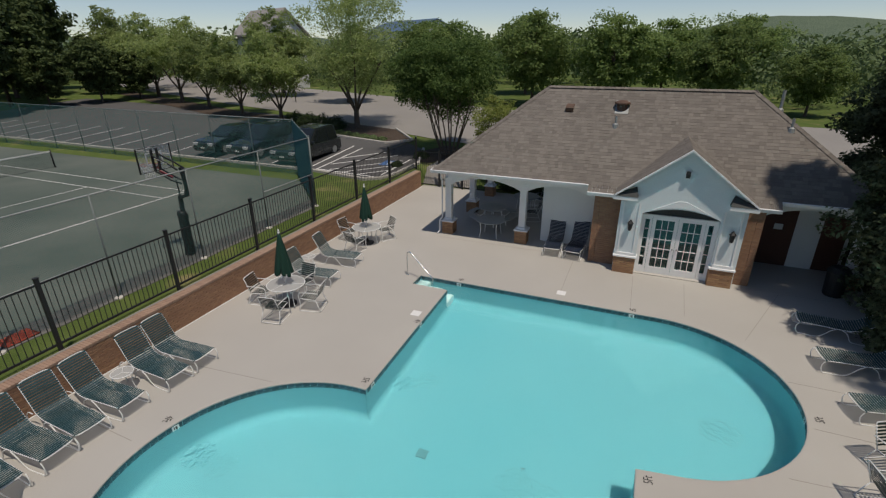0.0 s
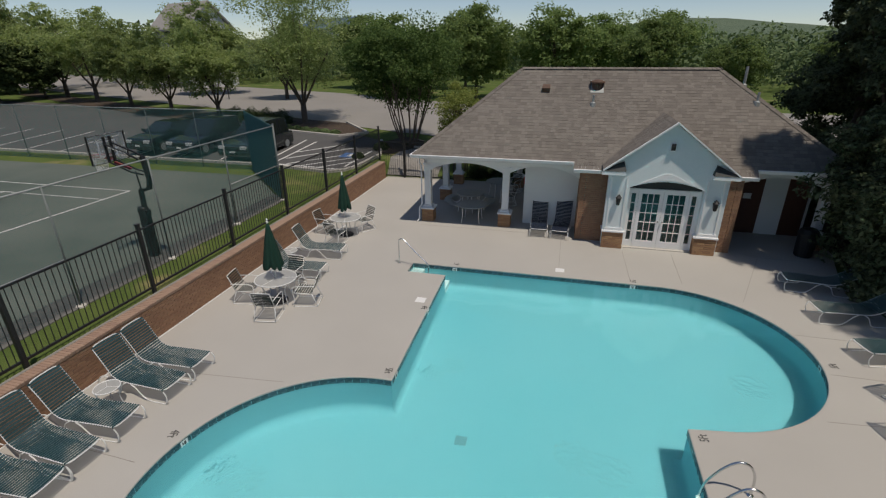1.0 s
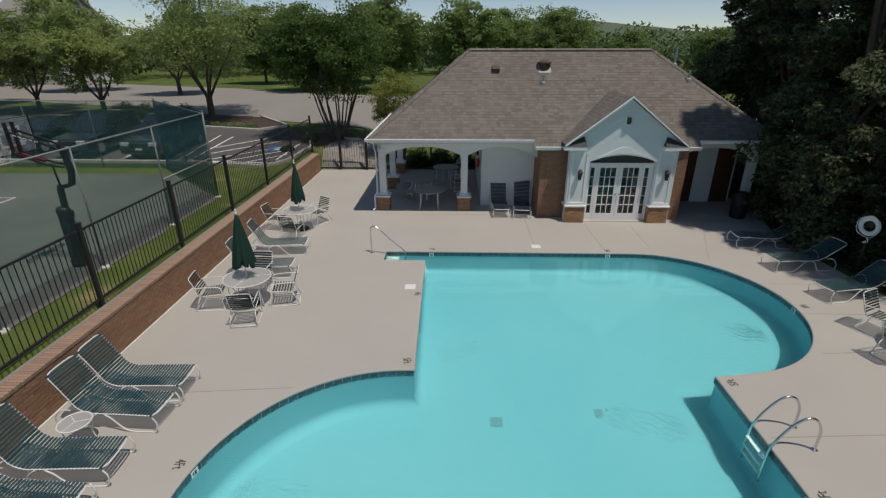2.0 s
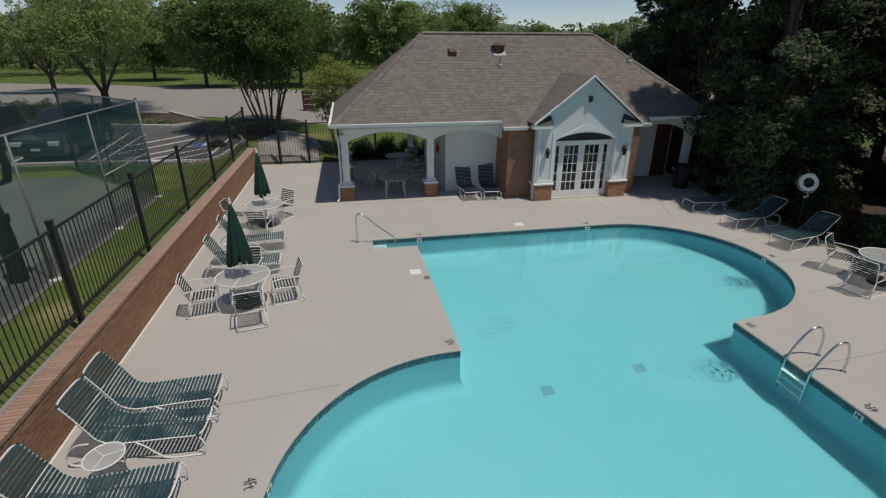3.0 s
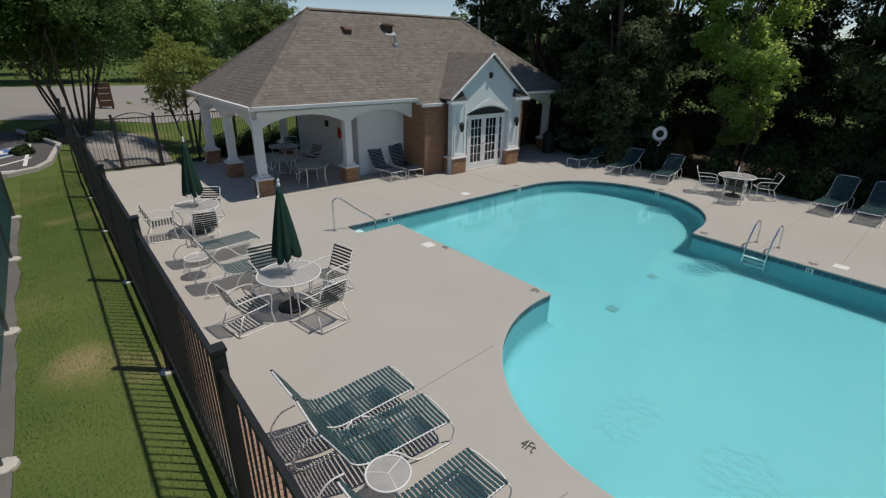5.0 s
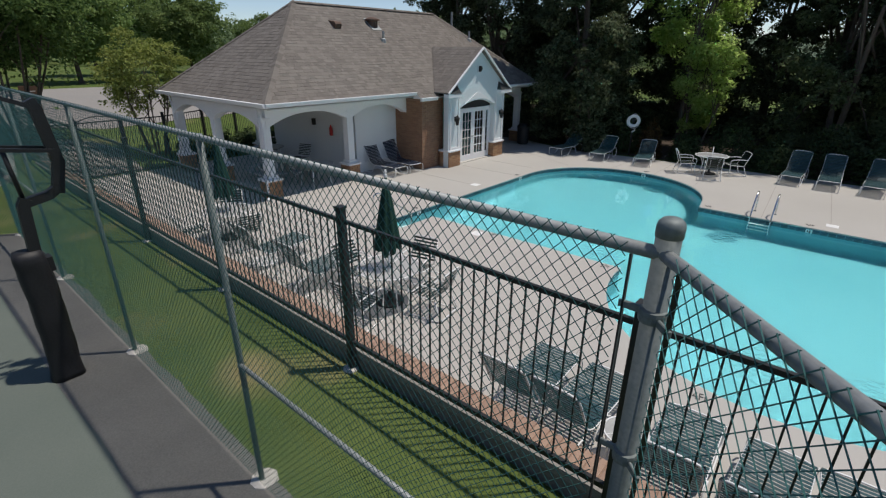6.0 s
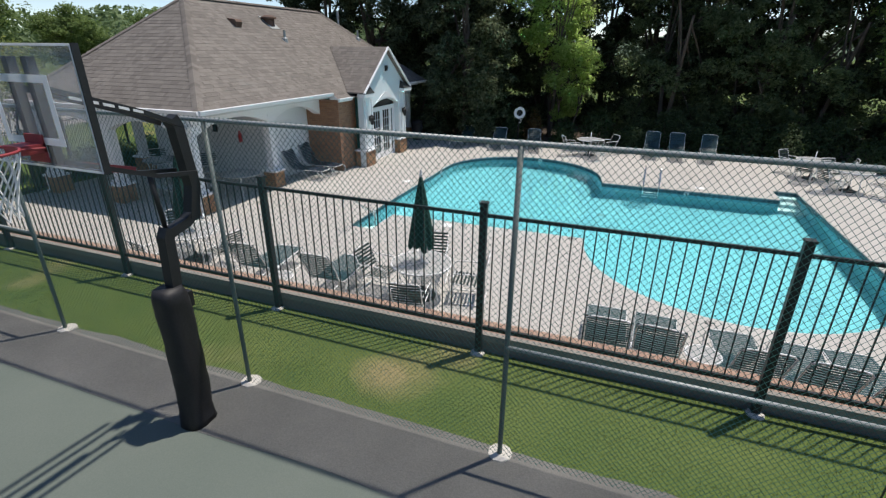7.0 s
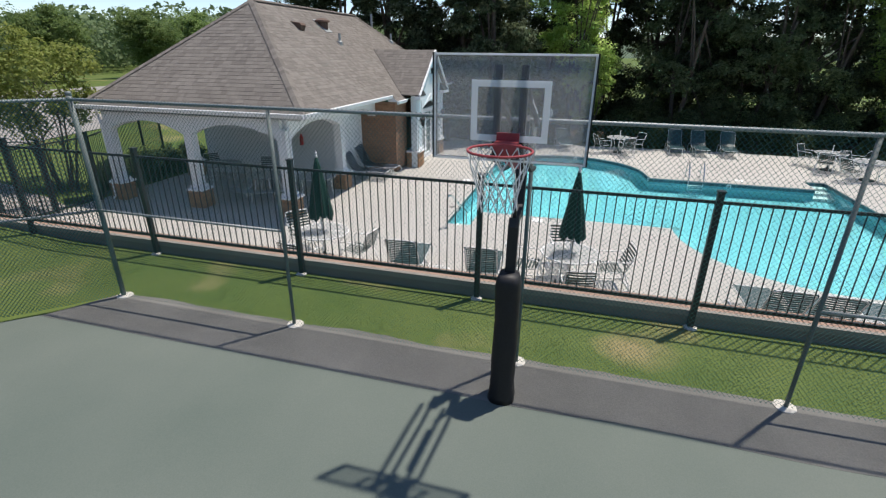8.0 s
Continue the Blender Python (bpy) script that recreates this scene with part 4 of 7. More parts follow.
# returns of the eave at the gable's feet, with small shingled tops
for sx, a, b in ((-1, GX - GW - 0.05, 0.03), (1, 2.67, GX + GW + 0.05)):
    bm = bmesh.new()
    box(bm, a, b, 16.08, FRONT_Y - 0.003, 2.66, 2.78)
    ret = part("cornice_return", bm, M_white, house, "white cornice return")
    bm = bmesh.new()
    poly = [(a, 2.784), (b, 2.784), (b - 0.08, 3.10)] if sx < 0 else [(a, 2.784), (b, 2.784), (a + 0.08, 3.10)]
    lo = [bm.verts.new((x, 16.07, z)) if z < 2.9 else bm.verts.new((x, FRONT_Y - 0.02, z)) for x, z in poly]
    hi = [bm.verts.new((x, FRONT_Y - 0.004, 2.784)) if z < 2.9 else bm.verts.new((x, FRONT_Y - 0.004, z)) for x, z in poly]
    skin(bm, [lo, hi])
    part("return_roof", bm, M_roofdark, ret, "dark shingled top")
# raised fan-shaped trim over the arch
bm = bmesh.new()
fan = [(DX0 + 0.25 + 1.8 * i / 14, 2.36 + 0.15 * math.sin(math.pi * i / 14)) for i in range(15)]
prism_y(bm, fan + [(GX + 0.12, 2.74), (GX - 0.12, 2.74)], FRONT_Y - 0.03, FRONT_Y - 0.002)
part("arch_trim", bm, M_white, house, "raised white peaked trim over the arch")
# panel pilasters over the door piers
for cx in (-0.12, 2.86):
    zc = brick_pier(cx, 16.50, 0.70, 0.50, 0.62)
    bm = bmesh.new()
    for x in (cx - 0.27, cx + 0.22):
        box(bm, x, x + 0.05, FRONT_Y - 0.03, FRONT_Y - 0.002, zc + 0.1, 2.55)
    box(bm, cx - 0.30, cx + 0.30, FRONT_Y - 0.045, FRONT_Y - 0.002, zc, zc + 0.1)
    part("pilaster", bm, M_white, house, "white panelled pilaster")

# double glazed doors with sidelights
M_glass = glass_mat("door_glass", (0.55, 0.72, 0.72), 0.03)
# room lining coloured teal so the door panes look teal
M_dark_room = mat("teal_interior", (0.09, 0.30, 0.28), (0.13, 0.36, 0.34), 1, 10, 0.9)
dy = 16.54
french = thing("door_1", (0, 0, 0), "white double glazed doors with many panes and sidelights", "door", kind="structure")


def glazed_leaf(x0, x1, cols, rows, z0, z1, stile, bottom):
    leaf = thing("door_leaf", (0, 0, 0))
    leaf.parent = french
    bm = bmesh.new()
    box(bm, x0, x0 + stile, dy, dy + 0.045, z0, z1)
    box(bm, x1 - stile, x1, dy, dy + 0.045, z0, z1)
    box(bm, x0 + stile, x1 - stile, dy, dy + 0.045, z0, z0 + bottom)
    box(bm, x0 + stile, x1 - stile, dy, dy + 0.045, z1 - 0.11, z1)
    gx0, gx1, gz0, gz1 = x0 + stile, x1 - stile, z0 + bottom, z1 - 0.11
    for i in range(1, cols):
        x = gx0 + (gx1 - gx0) * i / cols
        box(bm, x - 0.011, x + 0.011, dy + 0.004, dy + 0.041, gz0, gz1)
    for j in range(1, rows):
        z = gz0 + (gz1 - gz0) * j / rows
        for i in range(cols):
            a = gx0 + (gx1 - gx0) * i / cols + 0.011
            b = gx0 + (gx1 - gx0) * (i + 1) / cols - 0.011
            box(bm, a, b, dy + 0.004, dy + 0.041, z - 0.011, z + 0.011)
    part("door_frame", bm, M_white, leaf)
    for j in range(rows):
        for i in range(cols):
            bm = bmesh.new()
            a = gx0 + (gx1 - gx0) * i / cols
            b = gx0 + (gx1 - gx0) * (i + 1) / cols
            c = gz0 + (gz1 - gz0) * j / rows
            d = gz0 + (gz1 - gz0) * (j + 1) / rows
            box(bm, a + 0.004, b - 0.004, dy + 0.018, dy + 0.024, c + 0.004, d - 0.004)
            pn = part("pane", bm, M_glass, leaf)
            pn.visible_shadow = False
    return leaf


glazed_leaf(0.29, 0.58, 1, 5, 0.03, 2.08, 0.075, 0.24)
l1 = glazed_leaf(0.59, 1.385, 3, 5, 0.03, 2.08, 0.115, 0.24)
l2 = glazed_leaf(1.395, 2.19, 3, 5, 0.03, 2.08, 0.115, 0.24)
glazed_leaf(2.20, 2.49, 1, 5, 0.03, 2.08, 0.075, 0.24)
for leaf, x in ((l1, 1.32), (l2, 1.46)):
    bm = bmesh.new()
    tube(bm, [(x, dy - 0.05, 1.0), (x, dy - 0.002, 1.0)], 0.018, 8)
    lathe(bm, [(0.028, -0.015), (0.03, 0.01), (0.02, 0.025)], 10, (x, dy - 0.055, 1.0))
    part("door_knob", bm, M_galv, leaf, "metal door knob")
bm = bmesh.new()
box(bm, 0.24, 0.29, dy - 0.03, dy + 0.08, 0, 2.14)
box(bm, 2.49, 2.54, dy - 0.03, dy + 0.08, 0, 2.14)
box(bm, 0.29, 2.49, dy - 0.03, dy + 0.08, 2.08, 2.14)
part("door_casing", bm, M_white, french)
bm = bmesh.new()
box(bm, 0.24, 2.54, dy - 0.16, dy + 0.10, 0.0, 0.028)
part("threshold", bm, M_kerb, french)
# near-black sheet for the shade in the arch above the casing
bm = bmesh.new()
box(bm, 0.24, 2.54, dy + 0.05, dy + 0.07, 2.14, 2.50)
part("transom_shade", bm, M_roofdark, french, "dark panel standing for the shade over the doors")
# room behind the doors
bm = bmesh.new()
box(bm, -1.2, 3.4, 18.2, 18.24, 0, 2.6)
box(bm, -1.2, 3.4, 16.95, 18.2, 0.0, 0.01)
part("room_lining", bm, M_dark_room, house)

# lanterns and the fixture in the gable
def lantern(x, z):
    t = thing("wall_lantern", (x, FRONT_Y - 0.002, z), "small black carriage lantern on the gable front", "wall lamp", "door lanterns")
    bm = bmesh.new()
    box(bm, -0.035, 0.035, -0.02, 0, -0.09, 0.09)
    tube(bm, [(0, -0.02, 0.06), (0, -0.07, 0.11), (0, -0.11, 0.09)], 0.008, 6)
    part("bracket", bm, M_black, t)
    bm = bmesh.new()
    lathe(bm, [(0.045, -0.21), (0.058, -0.18), (0.085, 0.03), (0.108, 0.05), (0.04, 0.13), (0.015, 0.17)], 6, (0, -0.12, -0.02))
    part("lamp_body", bm, M_black, t)


lantern(-0.09, 1.84)
lantern(2.92, 1.84)
fx = thing("gable_light", (GX, FRONT_Y - 0.002, 3.62), "grey security light fixture in the gable", "wall lamp")
bm = bmesh.new()
box(bm, -0.09, 0.09, -0.03, 0, -0.15, 0.13)
part("fixture_plate", bm, M_white, fx)
bm = bmesh.new()
prism_x(bm, [(-0.03, 0.11), (-0.03, -0.11), (-0.09, -0.09), (-0.13, 0.02), (-0.11, 0.11)][::-1], -0.06, 0.06)
part("fixture_hood", bm, M_black, fx)
# downspouts
for pts in ([(-7.49, 17.50, 2.70), (-7.49, 17.46, 2.45), (-7.44, 17.50, 2.30), (-7.44, 17.50, 0.75), (-7.55, 17.48, 0.60), (-7.55, 17.48, 0.12), (-7.63, 17.40, 0.03)],
            [(-7.42, 23.9, 2.70), (-7.36, 23.9, 2.4), (-7.36, 23.9, 0.75), (-7.47, 23.9, 0.6), (-7.47, 23.9, 0.12), (-7.6, 23.9, 0.03)]):
    bm = bmesh.new()
    tube(bm, pts, 0.032, 6)
    part("downspout", bm, M_white, house, "white downspout")

# ---------------- cap bricks of the retaining wall, nearest stretch as single pieces ----------------
bm = bmesh.new()
brick_box(bm, Vector((0, 0, 0)), Vector((1, 0, 0)), Vector((0, 1, 0)), Vector((0, 0, 1)), 0.352, 0.064, 0.060)
cap_me = finish(bm, "brick", M_brick_cap)
rest = bmesh.new()
y = WALL_Y0 + 0.036
while y < WALL_Y1 - 0.03:
    c = Vector((-11.588 + random.uniform(-0.003, 0.003), y, WALL_TOP - 0.030 + random.uniform(-0.002, 0.002)))
    if 0.5 < y < 11.3:
        share("brick", cap_me, wall_pool, Matrix.Translation(c))
    else:
        brick_box(rest, c, Vector((1, 0, 0)), Vector((0, 1, 0)), Vector((0, 0, 1)), 0.352, 0.064, 0.060)
    y += 0.0725
part("cap_bricks", rest, M_brick_cap, wall_pool, "brick rowlock cap", kind="stuff")


# ---------------- roads and parking, draped over the ground ----------------
def ground_on_grid(x, y):
    """Height of the ground sheet, between its grid lines."""
    i = max(k for k in range(len(xs) - 1) if xs[k] <= x)
    j = max(k for k in range(len(ys) - 1) if ys[k] <= y)
    u, v = (x - xs[i]) / (xs[i + 1] - xs[i]), (y - ys[j]) / (ys[j + 1] - ys[j])
    h = [[ground_height(xs[a], ys[b]) for b in (j, j + 1)] for a in (i, i + 1)]
    return (h[0][0] * (1 - v) + h[0][1] * v) * (1 - u) + (h[1][0] * (1 - v) + h[1][1] * v) * u


def drape(poly, dz):
    bm = bmesh.new()
    v = [bm.verts.new((x, y, 0)) for x, y in poly]
    bm.faces.new(v)
    for k, lines in ((0, xs), (1, ys)):
        for c in lines:
            if min(p[k] for p in poly) < c < max(p[k] for p in poly):
                co = [0, 0, 0]
                co[k] = c
                no = [0, 0, 0]
                no[k] = 1
                bmesh.ops.bisect_plane(bm, geom=bm.verts[:] + bm.edges[:] + bm.faces[:], plane_co=co, plane_no=no)
    bmesh.ops.triangulate(bm, faces=bm.faces)
    for w in bm.verts:
        w.co.z = ground_on_grid(w.co.x, w.co.y) + dz
    bm.normal_update()
    for f in bm.faces:
        if f.normal.z < 0:
            f.normal_flip()
    return bm


PARK = [(-64, 22.6), (-17.5, 22.2), (-13.6, 21.6), (-12.7, 22.6), (-12.3, 25.2), (-13.4, 28.6), (-17.0, 31.2), (-24, 35.5), (-34, 37.0), (-64, 40)]
ROAD = [(-8.0, 31.0), (6, 32.5), (30, 33.5), (30, 41), (6, 44), (-8, 45), (-15, 47), (-28, 54), (-54, 64), (-90, 80), (-140, 100), (-140, 84), (-84, 57), (-42, 41.0), (-28, 37.0), (-17, 32.6), (-12.5, 31.0)]
park = structure("parking_lot", drape(PARK, 0.02), M_asphalt, "dark asphalt parking lot with white stall lines", "parking lot")
structure("road", drape(ROAD, 0.035), M_road, "pale worn street beyond the parking lot", "road")
structure("planting_shade_bed", drape([(-13.4, 27.8), (-12.4, 25.6), (-11.7, 25.6), (-11.2, 26.8), (-10.5, 28.2), (-10.8, 29.6), (-12.2, 29.8)], 0.04), M_mulch, "dark mulch bed under the multi-trunk tree", "planting bed")
structure("planting_shade_bed", drape([(-24.5, 31.2), (-16.6, 29.4), (-15.2, 30.6), (-18.0, 33.6), (-23.2, 34.8)], 0.04), M_mulch, "shaded mulch island in the parking lot", "planting bed")


# these two dark sheets stand for tree shade on the ground
structure("planting_shade_bed", drape([(7.3, -9.0), (22.0, -9.0), (22.0, 27.0), (8.2, 27.0), (7.4, 22.0), (7.3, 17.0), (6.75, 15.0), (6.95, 11.0), (7.2, 7.5), (7.3, 3.0)], 0.03), M_mulch, "dark mulch ground standing for the shade under the evergreens", "planting bed")
structure("planting_shade_bed", drape([(-26.6, 31.8), (-36, 34.0), (-50, 38.8), (-66, 45.5), (-66.5, 47.8), (-50, 41.8), (-36, 36.8), (-26.6, 34.8)], 0.045), M_mulch, "dark mulch strip standing for the tree shade along the street trees", "planting bed")
structure("pavement", drape([(-11.5, 24.45), (-8.6, 24.45), (-8.7, 26.1), (-9.0, 27.1), (-9.55, 27.7), (-10.2, 27.9), (-10.9, 27.5), (-11.4, 26.4)], 0.03), M_road, "short pale concrete walk behind the deck fence", "pavement")


def kerb(points, closed=False):
    bm = bmesh.new()
    p = [Vector(q) for q in points]
    loops = []
    for i, q in enumerate(p):
        d = (p[min(i + 1, len(p) - 1)] - p[max(i - 1, 0)]).normalized()
        s = Vector((-d.y, d.x))
        z = ground_on_grid(q.x, q.y)
        loops.append([bm.verts.new((*(q + s * o), z + h)) for o, h in ((-0.08, -0.1), (-0.08, 0.12), (-0.05, 0.15), (0.05, 0.15), (0.08, 0.13), (0.08, -0.1))])
    skin(bm, loops)
    bmesh.ops.recalc_face_normals(bm, faces=bm.faces)
    structure("kerb", bm, M_kerb, "pale concrete kerb along the parking lot", "kerb")


kerb([(-64, 22.5), (-40, 22.35), (-17.5, 22.1), (-13.6, 21.5), (-12.9, 21.9), (-12.55, 22.6), (-12.15, 25.2), (-13.3, 28.5)])
kerb([(-24.6, 31.1), (-16.6, 29.3), (-15.1, 30.6), (-18.0, 33.7)])
kerb([(-11.0, 27.7), (-10.2, 28.0), (-9.5, 27.8), (-8.95, 27.2), (-8.65, 26.2)])


def paint(name, a, b, w=0.11):
    d = (Vector(b) - Vector(a)).normalized()
    s = Vector((-d.y, d.x)) * w / 2
    bm = drape([tuple(Vector(a) - s), tuple(Vector(b) - s), tuple(Vector(b) + s), tuple(Vector(a) + s)], 0.03)
    ob = part(name, bm, M_line, park)


for i in range(14):
    x = -18.0 - 2.85 * i
    paint("stall_line", (x, 22.7), (x - 0.3, 28.0))
for a, b in (((-16.6, 22.6), (-13.4, 25.6)), ((-15.6, 22.4), (-13.2, 24.6)), ((-14.6, 22.2), (-13.0, 23.7)), ((-17.2, 23.6), (-14.2, 26.6)), ((-17.3, 25.0), (-15.2, 27.2)),
             ((-17.4, 22.5), (-17.4, 27.6)), ((-13.2, 22.6), (-13.0, 26.0)), ((-17.4, 22.5), (-13.2, 22.1))):
    paint("hatch_line", a, b)


M_bluepaint = mat("blue_bay_paint", (0.05, 0.13, 0.33), (0.08, 0.18, 0.40), 3, 30, 0.85)
bm = drape([(-14.35, 24.35), (-13.35, 24.35), (-13.35, 25.35), (-14.35, 25.35)], 0.034)
part("bay_symbol", bm, M_bluepaint, park, "blue painted square of an accessible bay")
for xa, ya, xb, yb in ((-13.95, 24.55, -13.75, 25.15), (-13.75, 24.6, -13.5, 24.75)):
    bm = drape([(xa, ya), (xb, ya), (xb, yb), (xa, yb)], 0.040)
    part("symbol_bar", bm, M_line, park)


# ---------------- trees ----------------
def leaf_cards(n, where, size, aim=None, seed=1, slim=0.55):
    """n leaves: where(rng) gives a place and an outward direction. Each is a bent card of two quads."""
    rng = np.random.default_rng(seed)
    pos, out = where(rng, n)
    s = size * rng.uniform(0.6, 1.3, n)[:, None]
    nr = out + rng.normal(0, 0.75, (n, 3))
    nr[:, 2] += 0.5
    nr /= np.linalg.norm(nr, axis=1)[:, None]
    a = rng.normal(0, 1, (n, 3)) if aim is None else aim(rng, pos, out)
    a -= nr * (a * nr).sum(1)[:, None]
    a /= np.linalg.norm(a, axis=1)[:, None]
    b = np.cross(nr, a)
    tip = pos + a * s
    droop = -nr * s * 0.18
    v = np.stack([pos - a * s, pos + b * s * slim + droop * 0.3, tip + droop, pos - b * s * slim + droop * 0.3], 1).reshape(-1, 3)
    f = np.arange(4 * n).reshape(-1, 4)
    return v, f


def mesh_of(name, v, f, material):
    me = bpy.data.meshes.new(name)
    me.vertices.add(len(v))
    me.vertices.foreach_set("co", v.astype(np.float32).ravel())
    me.loops.add(f.size)
    me.loops.foreach_set("vertex_index", f.astype(np.int32).ravel())
    me.polygons.add(len(f))
    me.polygons.foreach_set("loop_start", np.arange(0, f.size, f.shape[1], dtype=np.int32))
    me.update(calc_edges=True)
    me.materials.append(material)
    return me


def broadleaf(name, at, height, radius, leaves, material, label, size=0.16, trunk=0.16, clear=0.28, stems=1, seed=3, lobes=34, group="", fork=0.0, taper=0.0):
    """Trunk, limbs to the lobes of the crown, and a crown of loose leaf clusters."""
    rng = np.random.default_rng(seed)
    t = thing(name, at, label, "tree", group)
    z0, zc = height * clear, height * (clear + (1 - clear) / 2)
    rz = height * (1 - clear) / 2
    cen = []
    while len(cen) < lobes:
        p = rng.uniform(-1, 1, 3)
        d = np.linalg.norm(p)
        if 0.35 < d < 1.0:
            k = 0.80 if p[2] > -0.3 else 0.70
            cen.append((p[0] * radius * k, p[1] * radius * k, zc + p[2] * rz * 0.80))
    cen = np.array(cen)
    rad = rng.uniform(0.20, 0.36, lobes) * radius
    if taper:
        # a spire: full near the ground, drawn in towards the tip
        up = rng.uniform(0, 1, lobes) ** 1.25
        an = rng.uniform(0, 2 * np.pi, lobes)
        reach = radius * (1 - 0.97 * up) ** taper * np.clip(0.72 + 2.2 * up, 0, 1) * rng.uniform(0.45, 0.86, lobes)
        cen = np.stack([reach * np.cos(an), reach * np.sin(an), z0 + up * height * (1 - clear)], 1)
        rad = rng.uniform(0.16, 0.32, lobes) * radius * (1 - 0.55 * up)

    # each lobe carries small sprays of leaves on its outside, with gaps between them
    sub = 16
    sd = rng.normal(0, 1, (lobes * sub, 3))
    sd[:, 2] += 0.25
    sd /= np.linalg.norm(sd, axis=1)[:, None]
    sr = np.repeat(rad, sub)
    sc = np.repeat(cen, sub, 0) + sd * (sr * rng.uniform(0.55, 1.08, lobes * sub))[:, None] * np.array([1, 1, 0.78])

    def where(r, n):
        i = r.integers(0, lobes * sub, n)
        q = r.normal(0, 1, (n, 3))
        q *= (sr[i] * 0.50 * r.uniform(0, 1, n) ** 0.4 / np.linalg.norm(q, axis=1))[:, None] * np.array([1, 1, 0.55])
        return sc[i] + q, sd[i] * 0.8 + np.array([0, 0, 0.35])

    v, f = leaf_cards(leaves, where, size, seed=seed)
    crown = new("crown", mesh_of("crown", v, f, material))
    crown.parent = t
    bm = bmesh.new()
    if fork:
        tube(bm, [(0, 0, -0.15), (0, 0, 0.1), (0, 0, fork * 0.6), (0, 0, fork)], [trunk * 1.35, trunk * 1.05, trunk * 0.95, trunk * 0.9], 9)
    for s in range(stems):
        ang = 2 * math.pi * s / max(1, stems) + 0.3
        lean = 0.0 if stems == 1 else 0.46 * radius
        foot = Vector((0.10 * stems ** 0.5 * math.cos(ang), 0.10 * stems ** 0.5 * math.sin(ang), -0.1)) if stems > 1 else Vector((0, 0, -0.15))
        top = Vector((lean * math.cos(ang), lean * math.sin(ang), z0 + rz * 0.7))
        if fork:
            foot = Vector((0.05 * math.cos(ang), 0.05 * math.sin(ang), fork - 0.15))
        r0 = trunk / (stems ** 0.5)
        pts = smooth_path([foot, foot.lerp(top, 0.35) + Vector((rng.uniform(-0.08, 0.08), rng.uniform(-0.08, 0.08), 0)), foot.lerp(top, 0.7), top], 4)
        tube(bm, pts, [r0 * (1.25 if i == 0 else 1) * (1 - 0.6 * i / (len(pts) - 1)) for i in range(len(pts))], 8)
        for k in range(max(3, 12 // stems)):
            c = Vector(cen[rng.integers(0, lobes)])
            st = foot.lerp(top, rng.uniform(0.45, 0.95))
            mid = st.lerp(c, 0.5) + Vector((0, 0, 0.15 * radius))
            pts2 = smooth_path([st, mid, c], 3)
            tube(bm, pts2, [r0 * 0.45 * (1 - 0.8 * i / (len(pts2) - 1)) for i in range(len(pts2))], 5)
    part("trunk", bm, M_bark, t, smooth=True)
    return t


def stand(x, y):
    return (x, y, ground_on_grid(x, y))


c1 = broadleaf("evergreen_tree", stand(7.55, 14.85), 15.5, 2.75, 90000, M_leaf_dark, "tall dark evergreen tree beside the pool house", 0.075, 0.22, 0.01, 1, 11, 170, "evergreens beside the pool", 0, 0.5)
c2 = broadleaf("broadleaf_tree", stand(11.0, 5.2), 16.5, 3.2, 38000, M_leaf_pine, "tall slender grey-green tree behind the pool deck", 0.085, 0.20, 0.01, 2, 12, 110, "tall trees behind the pool deck", 0, 0.4)
c3 = broadleaf("evergreen_tree", stand(9.9, 21.4), 17.0, 3.9, 60000, M_leaf_dark, "tall dark evergreen tree behind the pool house corner", 0.095, 0.24, 0.01, 1, 13, 120, "evergreens beside the pool", 0, 0.62)
for k, (src, x, y, rot, sc) in enumerate(((c3, 16.0, 12.6, 50, 1.05), (c3, 10.2, 24.6, 80, 0.95), (c2, 11.4, 1.6, 200, 1.0), (c2, 11.8, -1.4, 20, 0.95), (c3, 13.4, -6.4, 140, 0.9), (c3, 15.0, 16.5, 100, 1.0),
                                      (c3, 17.2, 6.0, 300, 1.05), (c3, 13.6, 3.6, 210, 1.05), (c3, 13.8, -0.4, 30, 1.1), (c3, 14.5, 20.5, 130, 1.0), (c3, 13.5, -3.2, 260, 1.0), (c3, 11.6, 27.8, 45, 0.85), (c3, 11.0, 17.3, 15, 1.05), (c3, 16.5, 12.0, 10, 1.05), (c3, 18.6, 8.8, 60, 0.95), (c3, 19.5, 3.0, 150, 0.95))):
    o = copy_thing(src, pose(*stand(x, y), 0, 0, rot) @ Matrix.Scale(sc, 4))
    o.scale = (sc, sc, sc)

b1 = broadleaf("broadleaf_tree", stand(9.8, 10.8), 13.5, 2.6, 25000, M_leaf_bright, "bright green broadleaf tree between dark evergreens", 0.078, 0.14, 0.08, 2, 21, 44)
copy_thing(b1, pose(*stand(9.9, -4.6), 0, 0, 70))
copy_thing(b1, pose(*stand(9.4, -10.4), 0, 0, 170))
b2 = broadleaf("broadleaf_tree", stand(9.2, 9.9), 6.2, 1.6, 10000, M_leaf_bright, "low bright green tree beside the life ring", 0.07, 0.10, 0.03, 3, 23, 34)
copy_thing(b2, pose(*stand(8.9, -4.4), 0, 0, 100))
broadleaf("multi_trunk_tree", stand(-11.25, 27.9), 7.1, 3.7, 52000, M_leaf_crape, "multi-trunk ornamental tree with a wide dense green crown", 0.070, 0.19, 0.32, 12, 31, 70)
broadleaf("small_ornamental_tree", stand(-7.5, 25.8), 5.2, 1.8, 11000, M_leaf_yellow, "small multi-stem tree with yellow-green leaves", 0.055, 0.10, 0.26, 6, 35, 34)
